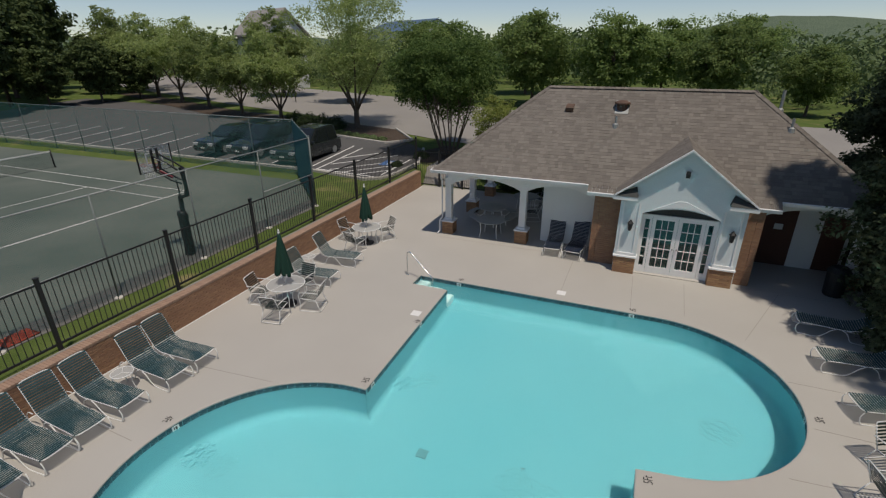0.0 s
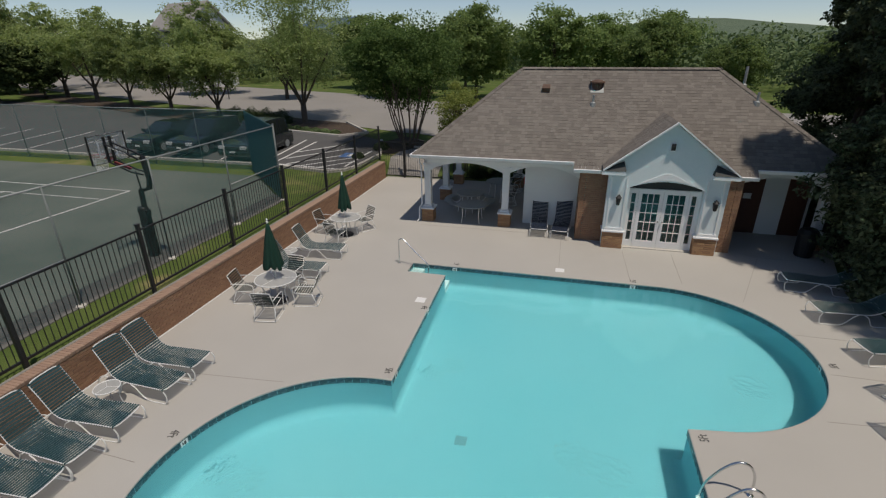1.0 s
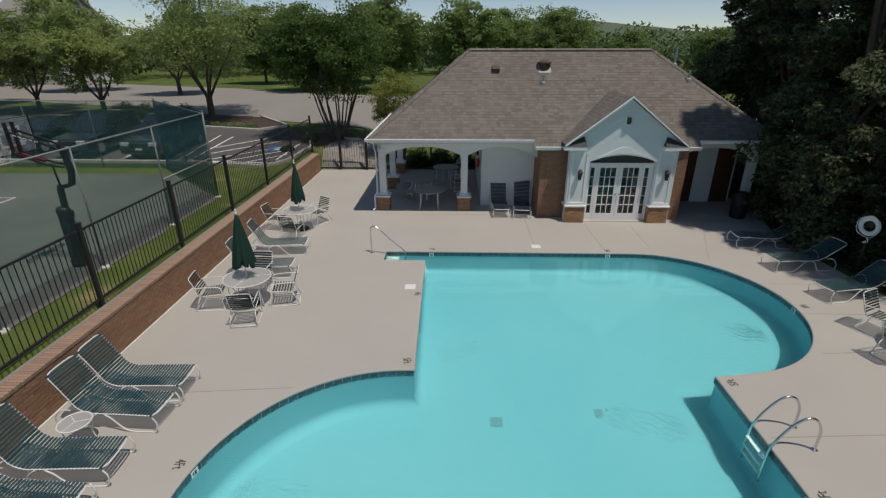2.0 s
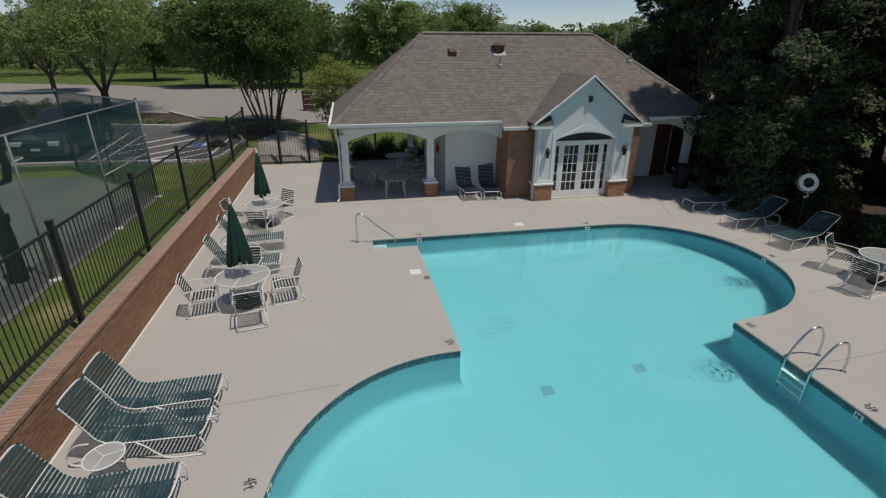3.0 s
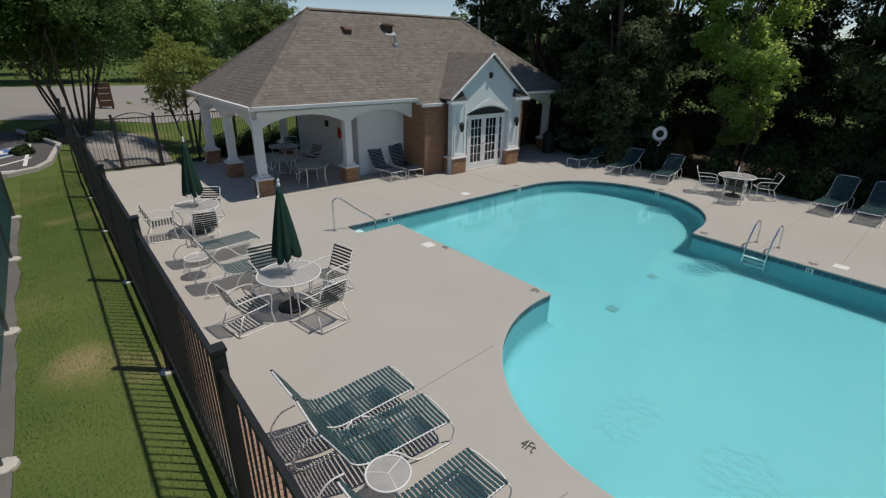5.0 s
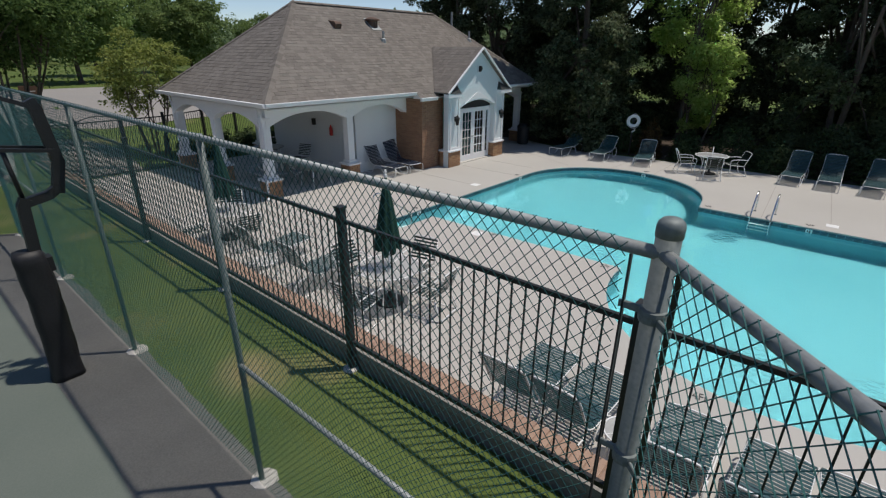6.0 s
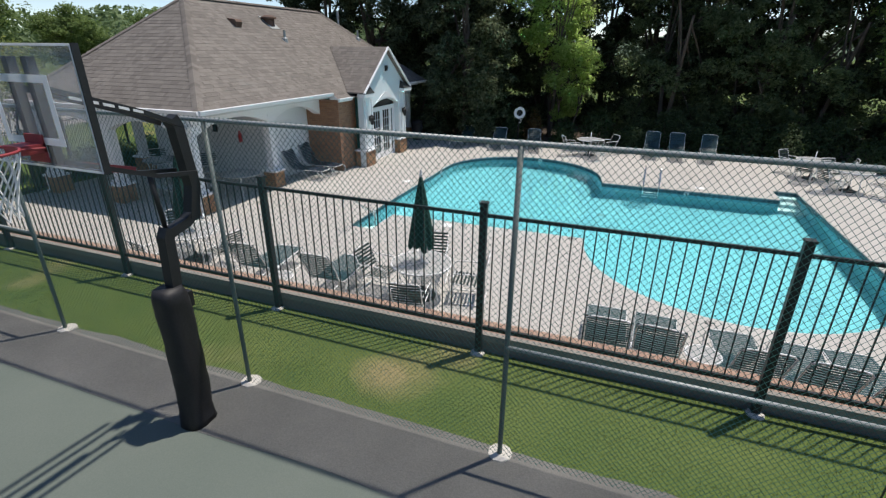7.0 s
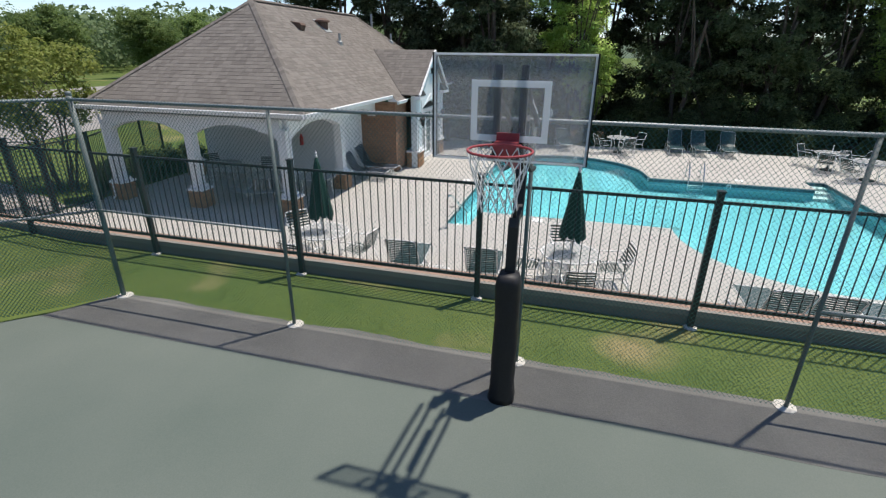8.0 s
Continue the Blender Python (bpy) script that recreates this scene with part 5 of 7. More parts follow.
broadleaf("broadleaf_tree", stand(-21.2, 33.2), 11.4, 5.0, 30000, M_leaf_olive, "tall loose-crowned street tree on the parking island", 0.078, 0.22, 0.17, 5, 41, 56, fork=1.5)
row = broadleaf("broadleaf_tree", stand(-28.8, 33.4), 7.8, 3.3, 20000, M_leaf_olive, "rounded street tree beyond the parking lot", 0.10, 0.17, 0.20, 4, 51, 40, "street trees", 1.3)
for x, y, sc, r in ((-35.2, 35.6, 0.95, 40), (-42.0, 38.2, 1.0, 120), (-49.0, 41.0, 1.2, 200), (-57, 44.5, 1.3, 300), (-66, 48, 1.45, 20), (-42.5, 50.5, 1.35, 80), (-30.5, 46.5, 1.1, 160)):
    o = copy_thing(row, pose(*stand(x, y), 0, 0, r) @ Matrix.Scale(sc, 4))
    o.scale = (sc, sc, sc)
rnd = broadleaf("broadleaf_tree", stand(-11.3, 51.0), 9.6, 4.6, 19000, M_leaf_mid, "dense round-crowned tree behind the street", 0.155, 0.2, 0.10, 1, 61, 50, "round trees behind the pool house")
for x, y, sc, r in ((-19.8, 50.5, 0.92, 60), (-3.4, 50.5, 0.95, 130), (4.9, 50.0, 0.82, 220), (12.4, 50.5, 0.64, 300), (20, 49, 0.66, 30), (-28, 62, 1.0, 90), (28, 50, 0.7, 10), (-15, 64, 1.05, 200), (1, 62, 0.95, 250), (9, 66, 1.0, 77), (36, 48, 0.7, 99)):
    o = copy_thing(rnd, pose(*stand(x, y), 0, 0, r) @ Matrix.Scale(sc, 4))
    o.scale = (sc, sc, sc)
# darker big trees at the end of the court
drk = broadleaf("broadleaf_tree", stand(-66, 33), 13.0, 5.2, 14000, M_leaf_deep, "big dark-leaved tree beyond the end of the court", 0.29, 0.25, 0.06, 1, 71, 46, "dark trees beyond the court")
for x, y, sc, r in ((-74, 38, 1.1, 50), (-60, 27, 0.8, 150), (-62, 16, 0.9, 250), (-63, 6, 1.0, 20), (-84, 46, 1.2, 100), (-58, 38, 0.55, 10), (-62, -6, 1.0, 77), (-44, -13, 1.0, 160), (-24, -14, 0.95, 120), (-60, 33.5, 0.5, 210), (-57, 42, 0.5, 280), (-68, 45, 0.6, 30)):
    o = copy_thing(drk, pose(*stand(x, y), 0, 0, r) @ Matrix.Scale(sc, 4))
    o.scale = (sc, sc, sc)

# far woods and the hill behind them
rng = np.random.default_rng(5)


def woods_band(n, lo, hi, r0, r1, size, tall, seed):
    r = np.random.default_rng(seed)
    nl = int((hi - lo) * 1.2)
    la, lr = np.radians(r.uniform(lo, hi, nl)), r.uniform(r0, r1, nl)
    lh, lw = r.uniform(0.55, 1.0, nl) * tall, r.uniform(4, 7.5, nl)
    i = r.integers(0, nl, n)
    d = r.normal(0, 1, (n, 3))
    d /= np.linalg.norm(d, axis=1)[:, None]
    p = np.stack([np.cos(la[i]) * lr[i], np.sin(la[i]) * lr[i], 2 + lh[i] * 0.55], 1) + d * np.stack([lw[i], lw[i], lh[i] * 0.5], 1) * r.uniform(0.5, 1, (n, 1)) ** 0.4

    def where(q, m):
        return p, d
    return leaf_cards(n, where, size, seed=seed)


v, f = woods_band(84000, 20, 190, 82, 135, 0.50, 9.0, 6)
far = new("far_woods", mesh_of("far_woods", v, f, M_leaf_far))
tagged(far, "mixed green woods far behind the street", "woods", kind="stuff")
v, f = woods_band(36000, 26, 80, 60, 82, 0.26, 5.6, 8)
near_woods = new("near_woods", mesh_of("near_woods", v, f, M_leaf_far))
tagged(near_woods, "lower light green woods across the street", "woods", kind="stuff")
M_hill = mat("forested_hill", (0.095, 0.135, 0.095), (0.145, 0.185, 0.130), 0.05, 0.6, 1.0, 1.0, 1.5, spec=0.0)
bm = bmesh.new()
rows_h = []
for j in range(7):
    loop = []
    for i in range(121):
        a = radians(-40 + 2 * i)
        top = 19 + 16 * math.exp(-((math.degrees(a) - 79) / 8) ** 2) + 15 * math.exp(-((math.degrees(a) - 40) / 12) ** 2) + 6 * noise.noise((i * 0.21, 0, 0)) + 2.2 * noise.noise((i * 0.9, 5, 0))
        s = j / 6
        rad = 380 + 160 * s
        z = -2 + top * math.sin(s * math.pi / 2) + (1.5 * noise.noise((i * 1.7, j * 1.3, 2)) if j else 0)
        loop.append(bm.verts.new((rad * math.cos(a), rad * math.sin(a), z)))
    rows_h.append(loop)
skin(bm, rows_h, False, False, False)
structure("backdrop", bm, M_hill, "distant low forested hills", "hill", True)

# hedges and low bushes
def bush(at, r, h, n, material, label, seed):
    t = thing("bush", at, label, "bush", "low bushes")

    def where(q, m):
        d = q.normal(0, 1, (m, 3))
        d /= np.linalg.norm(d, axis=1)[:, None]
        d[:, 2] = abs(d[:, 2])
        return d * np.array([r, r, h]) * (q.uniform(0.55, 1.0, (m, 1)) * (1 + 0.14 * np.sin(5 * d[:, :1]) * np.cos(4 * d[:, 1:2]))), d
    v, f = leaf_cards(n, where, 0.06, seed=seed)
    o = new("foliage", mesh_of("foliage", v, f, material))
    o.parent = t
    bm = bmesh.new()
    for k in range(5):
        a = 2 * math.pi * k / 5
        tube(bm, [(0.04 * math.cos(a), 0.04 * math.sin(a), -0.05), (r * 0.5 * math.cos(a), r * 0.5 * math.sin(a), h * 0.7)], [0.02, 0.006], 5)
    part("stem", bm, M_bark, t)
    return t


for k, (x, y, r, h) in enumerate(((-6.4, 25.2, 0.7, 0.9), (-5.2, 25.1, 0.75, 1.05), (-4.0, 25.2, 0.7, 0.95), (-2.8, 25.1, 0.7, 1.0), (-13.2, 22.9 + 1.6, 0.35, 0.3), (-12.6, 26.6, 0.5, 0.45), (7.7, 12.4, 0.8, 1.7), (7.9, 3.4, 0.9, 1.4), (7.7, 6.6, 0.8, 1.2), (7.9, 0.2, 1.0, 1.5), (7.4, 9.7, 0.7, 1.3), (6.9, -2.6, 1.0, 1.3),
                                   (4.2, -4.7, 1.0, 1.1), (2.0, -4.8, 1.1, 1.2), (-0.4, -4.8, 1.0, 1.1),
                                   (8.3, 8.2, 1.0, 1.9), (8.1, 5.0, 1.0, 1.8), (8.3, 1.8, 1.0, 1.9), (8.5, 13.4, 1.1, 2.2), (8.6, -1.2, 1.1, 1.9))):
    bush(stand(x, y), r, h, 2600, M_hedge, "low dark green bush at the edge of the paving", 80 + k)
for k in range(4):
    x, y = -27.4 + 1.5 * k, 33.4 - 0.25 * k
    bush(stand(x, y), 1.0, 1.1, 2200, M_hedge, "clipped dark hedge bush on the parking island", 120 + k)
bush(stand(7.35, 11.2), 0.55, 1.6, 2200, leaf_mat("reddish_leaves", (0.05, 0.03, 0.012), (0.13, 0.085, 0.03)), "bush with reddish-brown new leaves behind the life ring", 140)


# ---------------- far houses ----------------
def far_house(x, y, z, w, d, wall_h, roof_h, rz, wall_m, roof_m, label):
    h = thing("house", (x, y, z), label, "house", rz=rz)
    bm = bmesh.new()
    box(bm, -w / 2, w / 2, -d / 2, d / 2, -3, wall_h)
    prism_y(bm, [(-w / 2, wall_h), (w / 2, wall_h), (0, wall_h + roof_h)], -d / 2, d / 2)
    part("wall", bm, wall_m, h)
    for s in (-1, 1):
        bm = bmesh.new()
        q = [(s * (w / 2 + 0.6), wall_h - 0.3), (s * (w / 2 + 0.6), wall_h - 0.05), (0, wall_h + roof_h + 0.25), (0, wall_h + roof_h)]
        prism_y(bm, q if s > 0 else q[::-1], -d / 2 - 0.5, d / 2 + 0.5)
        part("roof", bm, roof_m, h)
    for wx in (-w / 4, w / 4):
        for wz in (wall_h - 1.9, wall_h - 4.6):
            bm = bmesh.new()
            box(bm, wx - 0.5, wx + 0.5, -d / 2 - 0.05, -d / 2 + 0.02, wz, wz + 1.4)
            part("window", bm, M_roofdark, h)
    return h


M_siding = mat("pale_siding", (0.55, 0.55, 0.53), (0.62, 0.62, 0.60), 1, 10, 0.8, 0.2, 0.01, stretch=(0.05, 0.05, 8))
M_greyroof = mat("far_grey_shingle", (0.27, 0.255, 0.24), (0.33, 0.315, 0.30), 1, 10, 0.9)
M_blue_roof = mat("blue_metal_roof", (0.075, 0.13, 0.20), (0.095, 0.16, 0.25), 1, 10, 0.5)
far_house(-53.8, 62.6, 0.7, 6.0, 9, 8.5, 3.2, 70, M_siding, M_greyroof, "two-storey pale house with a grey gable roof behind the trees")
far_house(-69, 142, 3.2, 16, 26, 8.5, 3.0, 60, M_siding, M_blue_roof, "low far building with a blue metal roof")

# low groundcover along the island's edge, and a thin path light
for k in range(6):
    x, y = -21.6 + 0.85 * k, 31.25 - 0.22 * k
    bush(stand(x, y), 0.45, 0.28, 900, M_leaf_far, "pale low groundcover plant on the parking island", 150 + k)
pl = thing("path_light", stand(-36.4, 45.0), "thin dark path light beside the street", "lamp")
bm = bmesh.new()
tube(bm, [(0, 0, -0.1), (0, 0, 2.3)], 0.05, 8)
part("pole", bm, M_black, pl)
bm = bmesh.new()
lathe(bm, [(0.05, 2.28), (0.16, 2.34), (0.20, 2.46), (0.05, 2.54)], 10)
part("lamp_head", bm, M_black, pl)

# brown sign by the street
sg = thing("roadside_sign", stand(-9.6, 34.2), "dark brown upright wooden sign board beside the street", "sign")
M_brownwood = mat("brown_sign_wood", (0.060, 0.032, 0.020), (0.10, 0.055, 0.035), 3, 40, 0.8, stretch=(1, 1, 0.3))
bm = bmesh.new()
soft_box(bm, -0.34, 0.34, -0.05, 0.05, 0.15, 1.35)
part("board", bm, M_brownwood, sg)
for z in (0.45, 0.8, 1.08):
    bm = bmesh.new()
    box(bm, -0.24, 0.24, -0.056, -0.051, z, z + 0.04)
    part("text_bar", bm, M_kerb, sg)
for x in (-0.28, 0.28):
    bm = bmesh.new()
    box(bm, x - 0.05, x + 0.05, 0.051, 0.13, -0.1, 1.32)
    part("post", bm, M_brownwood, sg)


# ---------------- pool furniture ----------------
M_frame = mat("white_tube", (0.70, 0.71, 0.70), (0.78, 0.79, 0.78), 5, 40, 0.45, 0.05)
M_strap = mat("green_vinyl_strap", (0.020, 0.058, 0.064), (0.034, 0.082, 0.090), 5, 60, 0.45, 0.08, rnd=0.2)
M_strap_blue = mat("navy_vinyl_strap", (0.012, 0.020, 0.040), (0.020, 0.030, 0.055), 5, 60, 0.45, 0.08, rnd=0.2)
M_strap_dark = mat("dark_green_strap", (0.012, 0.022, 0.020), (0.022, 0.036, 0.032), 5, 60, 0.45, 0.08, rnd=0.2)
def sheet_mat(name, colour, weight):
    """A thin plastic sheet: partly clear, the rest scatters light to both sides."""
    m = bpy.data.materials.new(name)
    m.use_nodes = True
    n, l = links_of(m)
    b = n["Principled BSDF"]
    b.inputs["Base Color"].default_value = (*colour, 1)
    b.inputs["Roughness"].default_value = 0.15
    tr, both, clear, out = n.new("ShaderNodeBsdfTranslucent"), n.new("ShaderNodeMixShader"), n.new("ShaderNodeBsdfTransparent"), n.new("ShaderNodeMixShader")
    tr.inputs[0].default_value = (*colour, 1)
    both.inputs[0].default_value, out.inputs[0].default_value = 0.5, weight
    l.new(b.outputs[0], both.inputs[1])
    l.new(tr.outputs[0], both.inputs[2])
    l.new(clear.outputs[0], out.inputs[1])
    l.new(both.outputs[0], out.inputs[2])
    l.new(out.outputs[0], n["Material Output"].inputs[0])
    return m


M_frost = sheet_mat("frosted_table_top", (0.70, 0.71, 0.70), 0.62)
M_canopy = mat("green_canopy_cloth", (0.004, 0.032, 0.022), (0.007, 0.045, 0.030), 3, 90, 0.85, 0.2, 0.003)
M_chrome = mat("stainless_tube", (0.62, 0.63, 0.64), (0.72, 0.73, 0.74), 3, 50, 0.22, 0.03, metal=1.0, rough_var=0.06)
M_plastic = mat("white_plastic", (0.70, 0.71, 0.70), (0.78, 0.78, 0.77), 4, 30, 0.5)


def strap_mesh(half, width, material):
    """One vinyl strap across the frame: it sags and wraps over the side rails."""
    bm = bmesh.new()
    ys_ = [-half - 0.012, -half, -half * 0.5, 0, half * 0.5, half, half + 0.012]
    zs_ = [-0.012, 0.014, 0.004, 0.0, 0.004, 0.014, -0.012]
    w = width / 2
    lo = [[bm.verts.new((x, y, z)) for x in (-w, w)] for y, z in zip(ys_, zs_)]
    hi = [[bm.verts.new((x, y, z + 0.004)) for x in (-w, w)] for y, z in zip(ys_, zs_)]
    for a, b, c, d in zip(hi, hi[1:], lo, lo[1:]):
        bm.faces.new((a[0], a[1], b[1], b[0]))
        bm.faces.new((c[0], d[0], d[1], c[1]))
        bm.faces.new((a[0], b[0], d[0], c[0]))
        bm.faces.new((a[1], c[1], d[1], b[1]))
    return finish(bm, "strap", material)


def lounger(at, rz, label, group, strap=None, back=62, half=0.30):
    """Strap chaise: foot towards local +x, backrest raised at the -x end. Origin on the ground under the seat."""
    strap = strap or M_strap
    t = thing("chaise_lounge", at, label, "lounge chair", group, rz=rz)
    z, hinge, foot = 0.34, -0.30, 0.98
    cb, sb = math.cos(radians(back)), math.sin(radians(back))
    blen = 0.80
    # side profile: level seat, a soft bend, then the raised back
    line = smooth_path([(foot, z), (foot - 0.4, z), (hinge + 0.34, z - 0.012), (hinge + 0.13, z - 0.004), (hinge - 0.07 * cb, z + 0.10 * sb), (hinge - 0.25 * cb, z + 0.27 * sb), (hinge - 0.55 * cb, z + 0.57 * sb), (hinge - blen * cb, z + blen * sb)], 6)
    cut = min(range(len(line)), key=lambda k: abs(line[k].x - hinge))
    at_y = lambda pts, y: [(p.x, y, p.y) for p in pts]
    bm = bmesh.new()
    seat_side = line[2:cut + 1]
    tube(bm, at_y(seat_side[::-1], -half) + smooth_path([(foot - 0.06, -half + 0.015, z), (foot, -half + 0.10, z), (foot, half - 0.10, z), (foot - 0.06, half - 0.015, z)], 3) + at_y(seat_side, half), 0.0125, 6)
    part("seat_frame", bm, M_frame, t, smooth=True)
    bm = bmesh.new()
    back_side = line[cut:-2]
    P = lambda s, y: (hinge - s * cb, y, z + s * sb)
    tube(bm, at_y(back_side, -half) + smooth_path([P(blen - 0.05, -half + 0.02), P(blen, -half + 0.10), P(blen, half - 0.10), P(blen - 0.05, half - 0.02)], 3) + at_y(back_side[::-1], half), 0.0125, 6)
    part("back_frame", bm, M_frame, t, smooth=True)
    for y in (-half, half):
        s = 1 if y > 0 else -1
        yo = y + 0.018 * s
        bm = bmesh.new()
        tube(bm, smooth_path([(foot - 0.02, yo, z - 0.02), (foot + 0.03, yo, z - 0.14), (foot - 0.02, yo, 0.03), (foot - 0.14, yo, 0.014), (0.52, yo, 0.014), (0.38, yo, 0.10), (0.24, yo, z - 0.08), (0.14, yo, z - 0.015)], 4), 0.012, 6)
        part("leg", bm, M_frame, t, smooth=True)
        bm = bmesh.new()
        tube(bm, smooth_path([(0.0, yo, z - 0.015), (-0.12, yo, z - 0.10), (-0.22, yo, 0.05), (-0.34, yo, 0.014), (-0.62, yo, 0.014), (-0.74, yo, 0.06), (-0.76, yo, 0.20), (-0.62, yo, 0.36), (-0.44, yo, 0.38)], 4), 0.012, 6)
        part("leg", bm, M_frame, t, smooth=True)
    me = strap_mesh(half, 0.038, strap)
    run, gap = 0.0, 0.056
    nxt = 0.05
    for p, q in zip(line, line[1:]):
        step = (q - p).length
        while nxt <= run + step and nxt < 1.28 + blen - 0.06:
            c = p.lerp(q, (nxt - run) / step)
            tilt = math.degrees(math.atan2(q.y - p.y, p.x - q.x))
            share("strap", me, t, pose(c.x, 0, c.y, 0, tilt, 0))
            nxt += gap
        run += step
    return t


def strap_chair(at, rz, label, group):
    """Low-armed strap chair on a bent tube base, facing local +x."""
    t = thing("strap_chair", at, label, "chair", group, rz=rz)
    h = 0.26
    zs, zb = 0.38, 0.87
    bm = bmesh.new()
    tube(bm, smooth_path([(-0.40, -h, zb - 0.03), (-0.405, -h + 0.06, zb), (-0.405, h - 0.06, zb), (-0.40, h, zb - 0.03)], 3), 0.012, 6)
    for y in (-h, h):
        tube(bm, [(-0.40, y, zb - 0.03), (-0.22, y, zs)], 0.012, 6)
    part("back_frame", bm, M_frame, t, smooth=True)
    bm = bmesh.new()
    tube(bm, smooth_path([(-0.22, -h, zs), (0.20, -h, zs + 0.03), (0.25, -h + 0.05, zs + 0.035), (0.25, h - 0.05, zs + 0.035), (0.20, h, zs + 0.03), (-0.22, h, zs)], 3), 0.012, 6)
    part("seat_frame", bm, M_frame, t, smooth=True)
    for y in (-h - 0.03, h + 0.03):
        bm = bmesh.new()
        tube(bm, smooth_path([(-0.33, y, 0.62), (-0.05, y, 0.63), (0.22, y, 0.61), (0.29, y, 0.52), (0.26, y, 0.25), (0.30, y, 0.03), (0.22, y, 0.012), (-0.24, y, 0.012), (-0.36, y, 0.03)], 4), 0.012, 6)
        part("arm_and_leg", bm, M_frame, t, smooth=True)
    bm = bmesh.new()
    tube(bm, [(-0.36, -h - 0.03, 0.03), (-0.36, h + 0.03, 0.03)], 0.012, 6)
    for y in (-h - 0.03, h + 0.03):
        tube(bm, [(-0.36, y, 0.03), (-0.22, y * 0.9, zs)], 0.012, 6)
    part("base_bar", bm, M_frame, t, smooth=True)
    me = strap_mesh(h, 0.036, M_strap_dark)
    for i in range(7):
        share("strap", me, t, pose(-0.18 + 0.40 * i / 6, 0, zs + 0.004 + 0.03 * i / 6))
    for i in range(7):
        s = 0.09 + 0.36 * i / 6
        share("strap", me, t, pose(-0.22 - 0.18 * s / 0.46, 0, zs + s, 0, 69, 0))
    return t


def round_table(at, rz, r, label, group, base=True):
    t = thing("patio_table", at, label, "table", group, rz=rz)
    z = 0.70
    bm = bmesh.new()
    lathe(bm, [(0.02, z - 0.006), (r - 0.015, z - 0.006), (r - 0.015, z + 0.002), (0.02, z + 0.002)], 40)
    part("tabletop", bm, M_frost, t, "frosted translucent table top")
    bm = bmesh.new()
    tube(bm, [(r * math.cos(2 * math.pi * i / 40), r * math.sin(2 * math.pi * i / 40), z) for i in range(40)], 0.015, 6, closed=True)
    part("rim", bm, M_frame, t, smooth=True)
    for k in range(3):
        a = 2 * math.pi * k / 3
        bm = bmesh.new()
        tube(bm, [(0.03 * math.cos(a), 0.03 * math.sin(a), z + 0.006), (r * math.cos(a), r * math.sin(a), z + 0.006)], 0.008, 5)
        part("spoke", bm, M_frame, t)
    for k in range(4):
        a = math.pi / 4 + math.pi / 2 * k
        c, s = math.cos(a), math.sin(a)
        bm = bmesh.new()
        tube(bm, smooth_path([(c * r * 0.92, s * r * 0.92, z - 0.01), (c * r * 0.72, s * r * 0.72, z - 0.18), (c * r * 0.66, s * r * 0.66, 0.35), (c * r * 0.78, s * r * 0.78, 0.012)], 3), 0.013, 6)
        part("leg", bm, M_frame, t, smooth=True)
    return t


def side_table(at, rz):
    t = thing("side_table", at, "small round white side table between lounge chairs", "side table", "side tables", rz=rz)
    r, z = 0.235, 0.44
    bm = bmesh.new()
    lathe(bm, [(0.01, z - 0.005), (r - 0.01, z - 0.005), (r - 0.01, z + 0.002), (0.01, z + 0.002)], 28)
    part("tabletop", bm, M_frost, t, "frosted translucent table top")
    bm = bmesh.new()
    tube(bm, [(r * math.cos(2 * math.pi * i / 28), r * math.sin(2 * math.pi * i / 28), z) for i in range(28)], 0.012, 6, closed=True)
    part("rim", bm, M_frame, t, smooth=True)
    for k in range(3):
        a = 2 * math.pi * k / 3
        bm = bmesh.new()
        c, s = math.cos(a), math.sin(a)
        tube(bm, [(0, 0, z + 0.004), (r * c, r * s, z + 0.004)], 0.006, 5)
        part("spoke", bm, M_frame, t)
        bm = bmesh.new()
        tube(bm, smooth_path([(r * c, r * s, z - 0.01), (r * 0.8 * c, r * 0.8 * s, 0.22), (r * 1.0 * c, r * 1.0 * s, 0.01)], 3), 0.010, 6)
        part("leg", bm, M_frame, t, smooth=True)
    return t


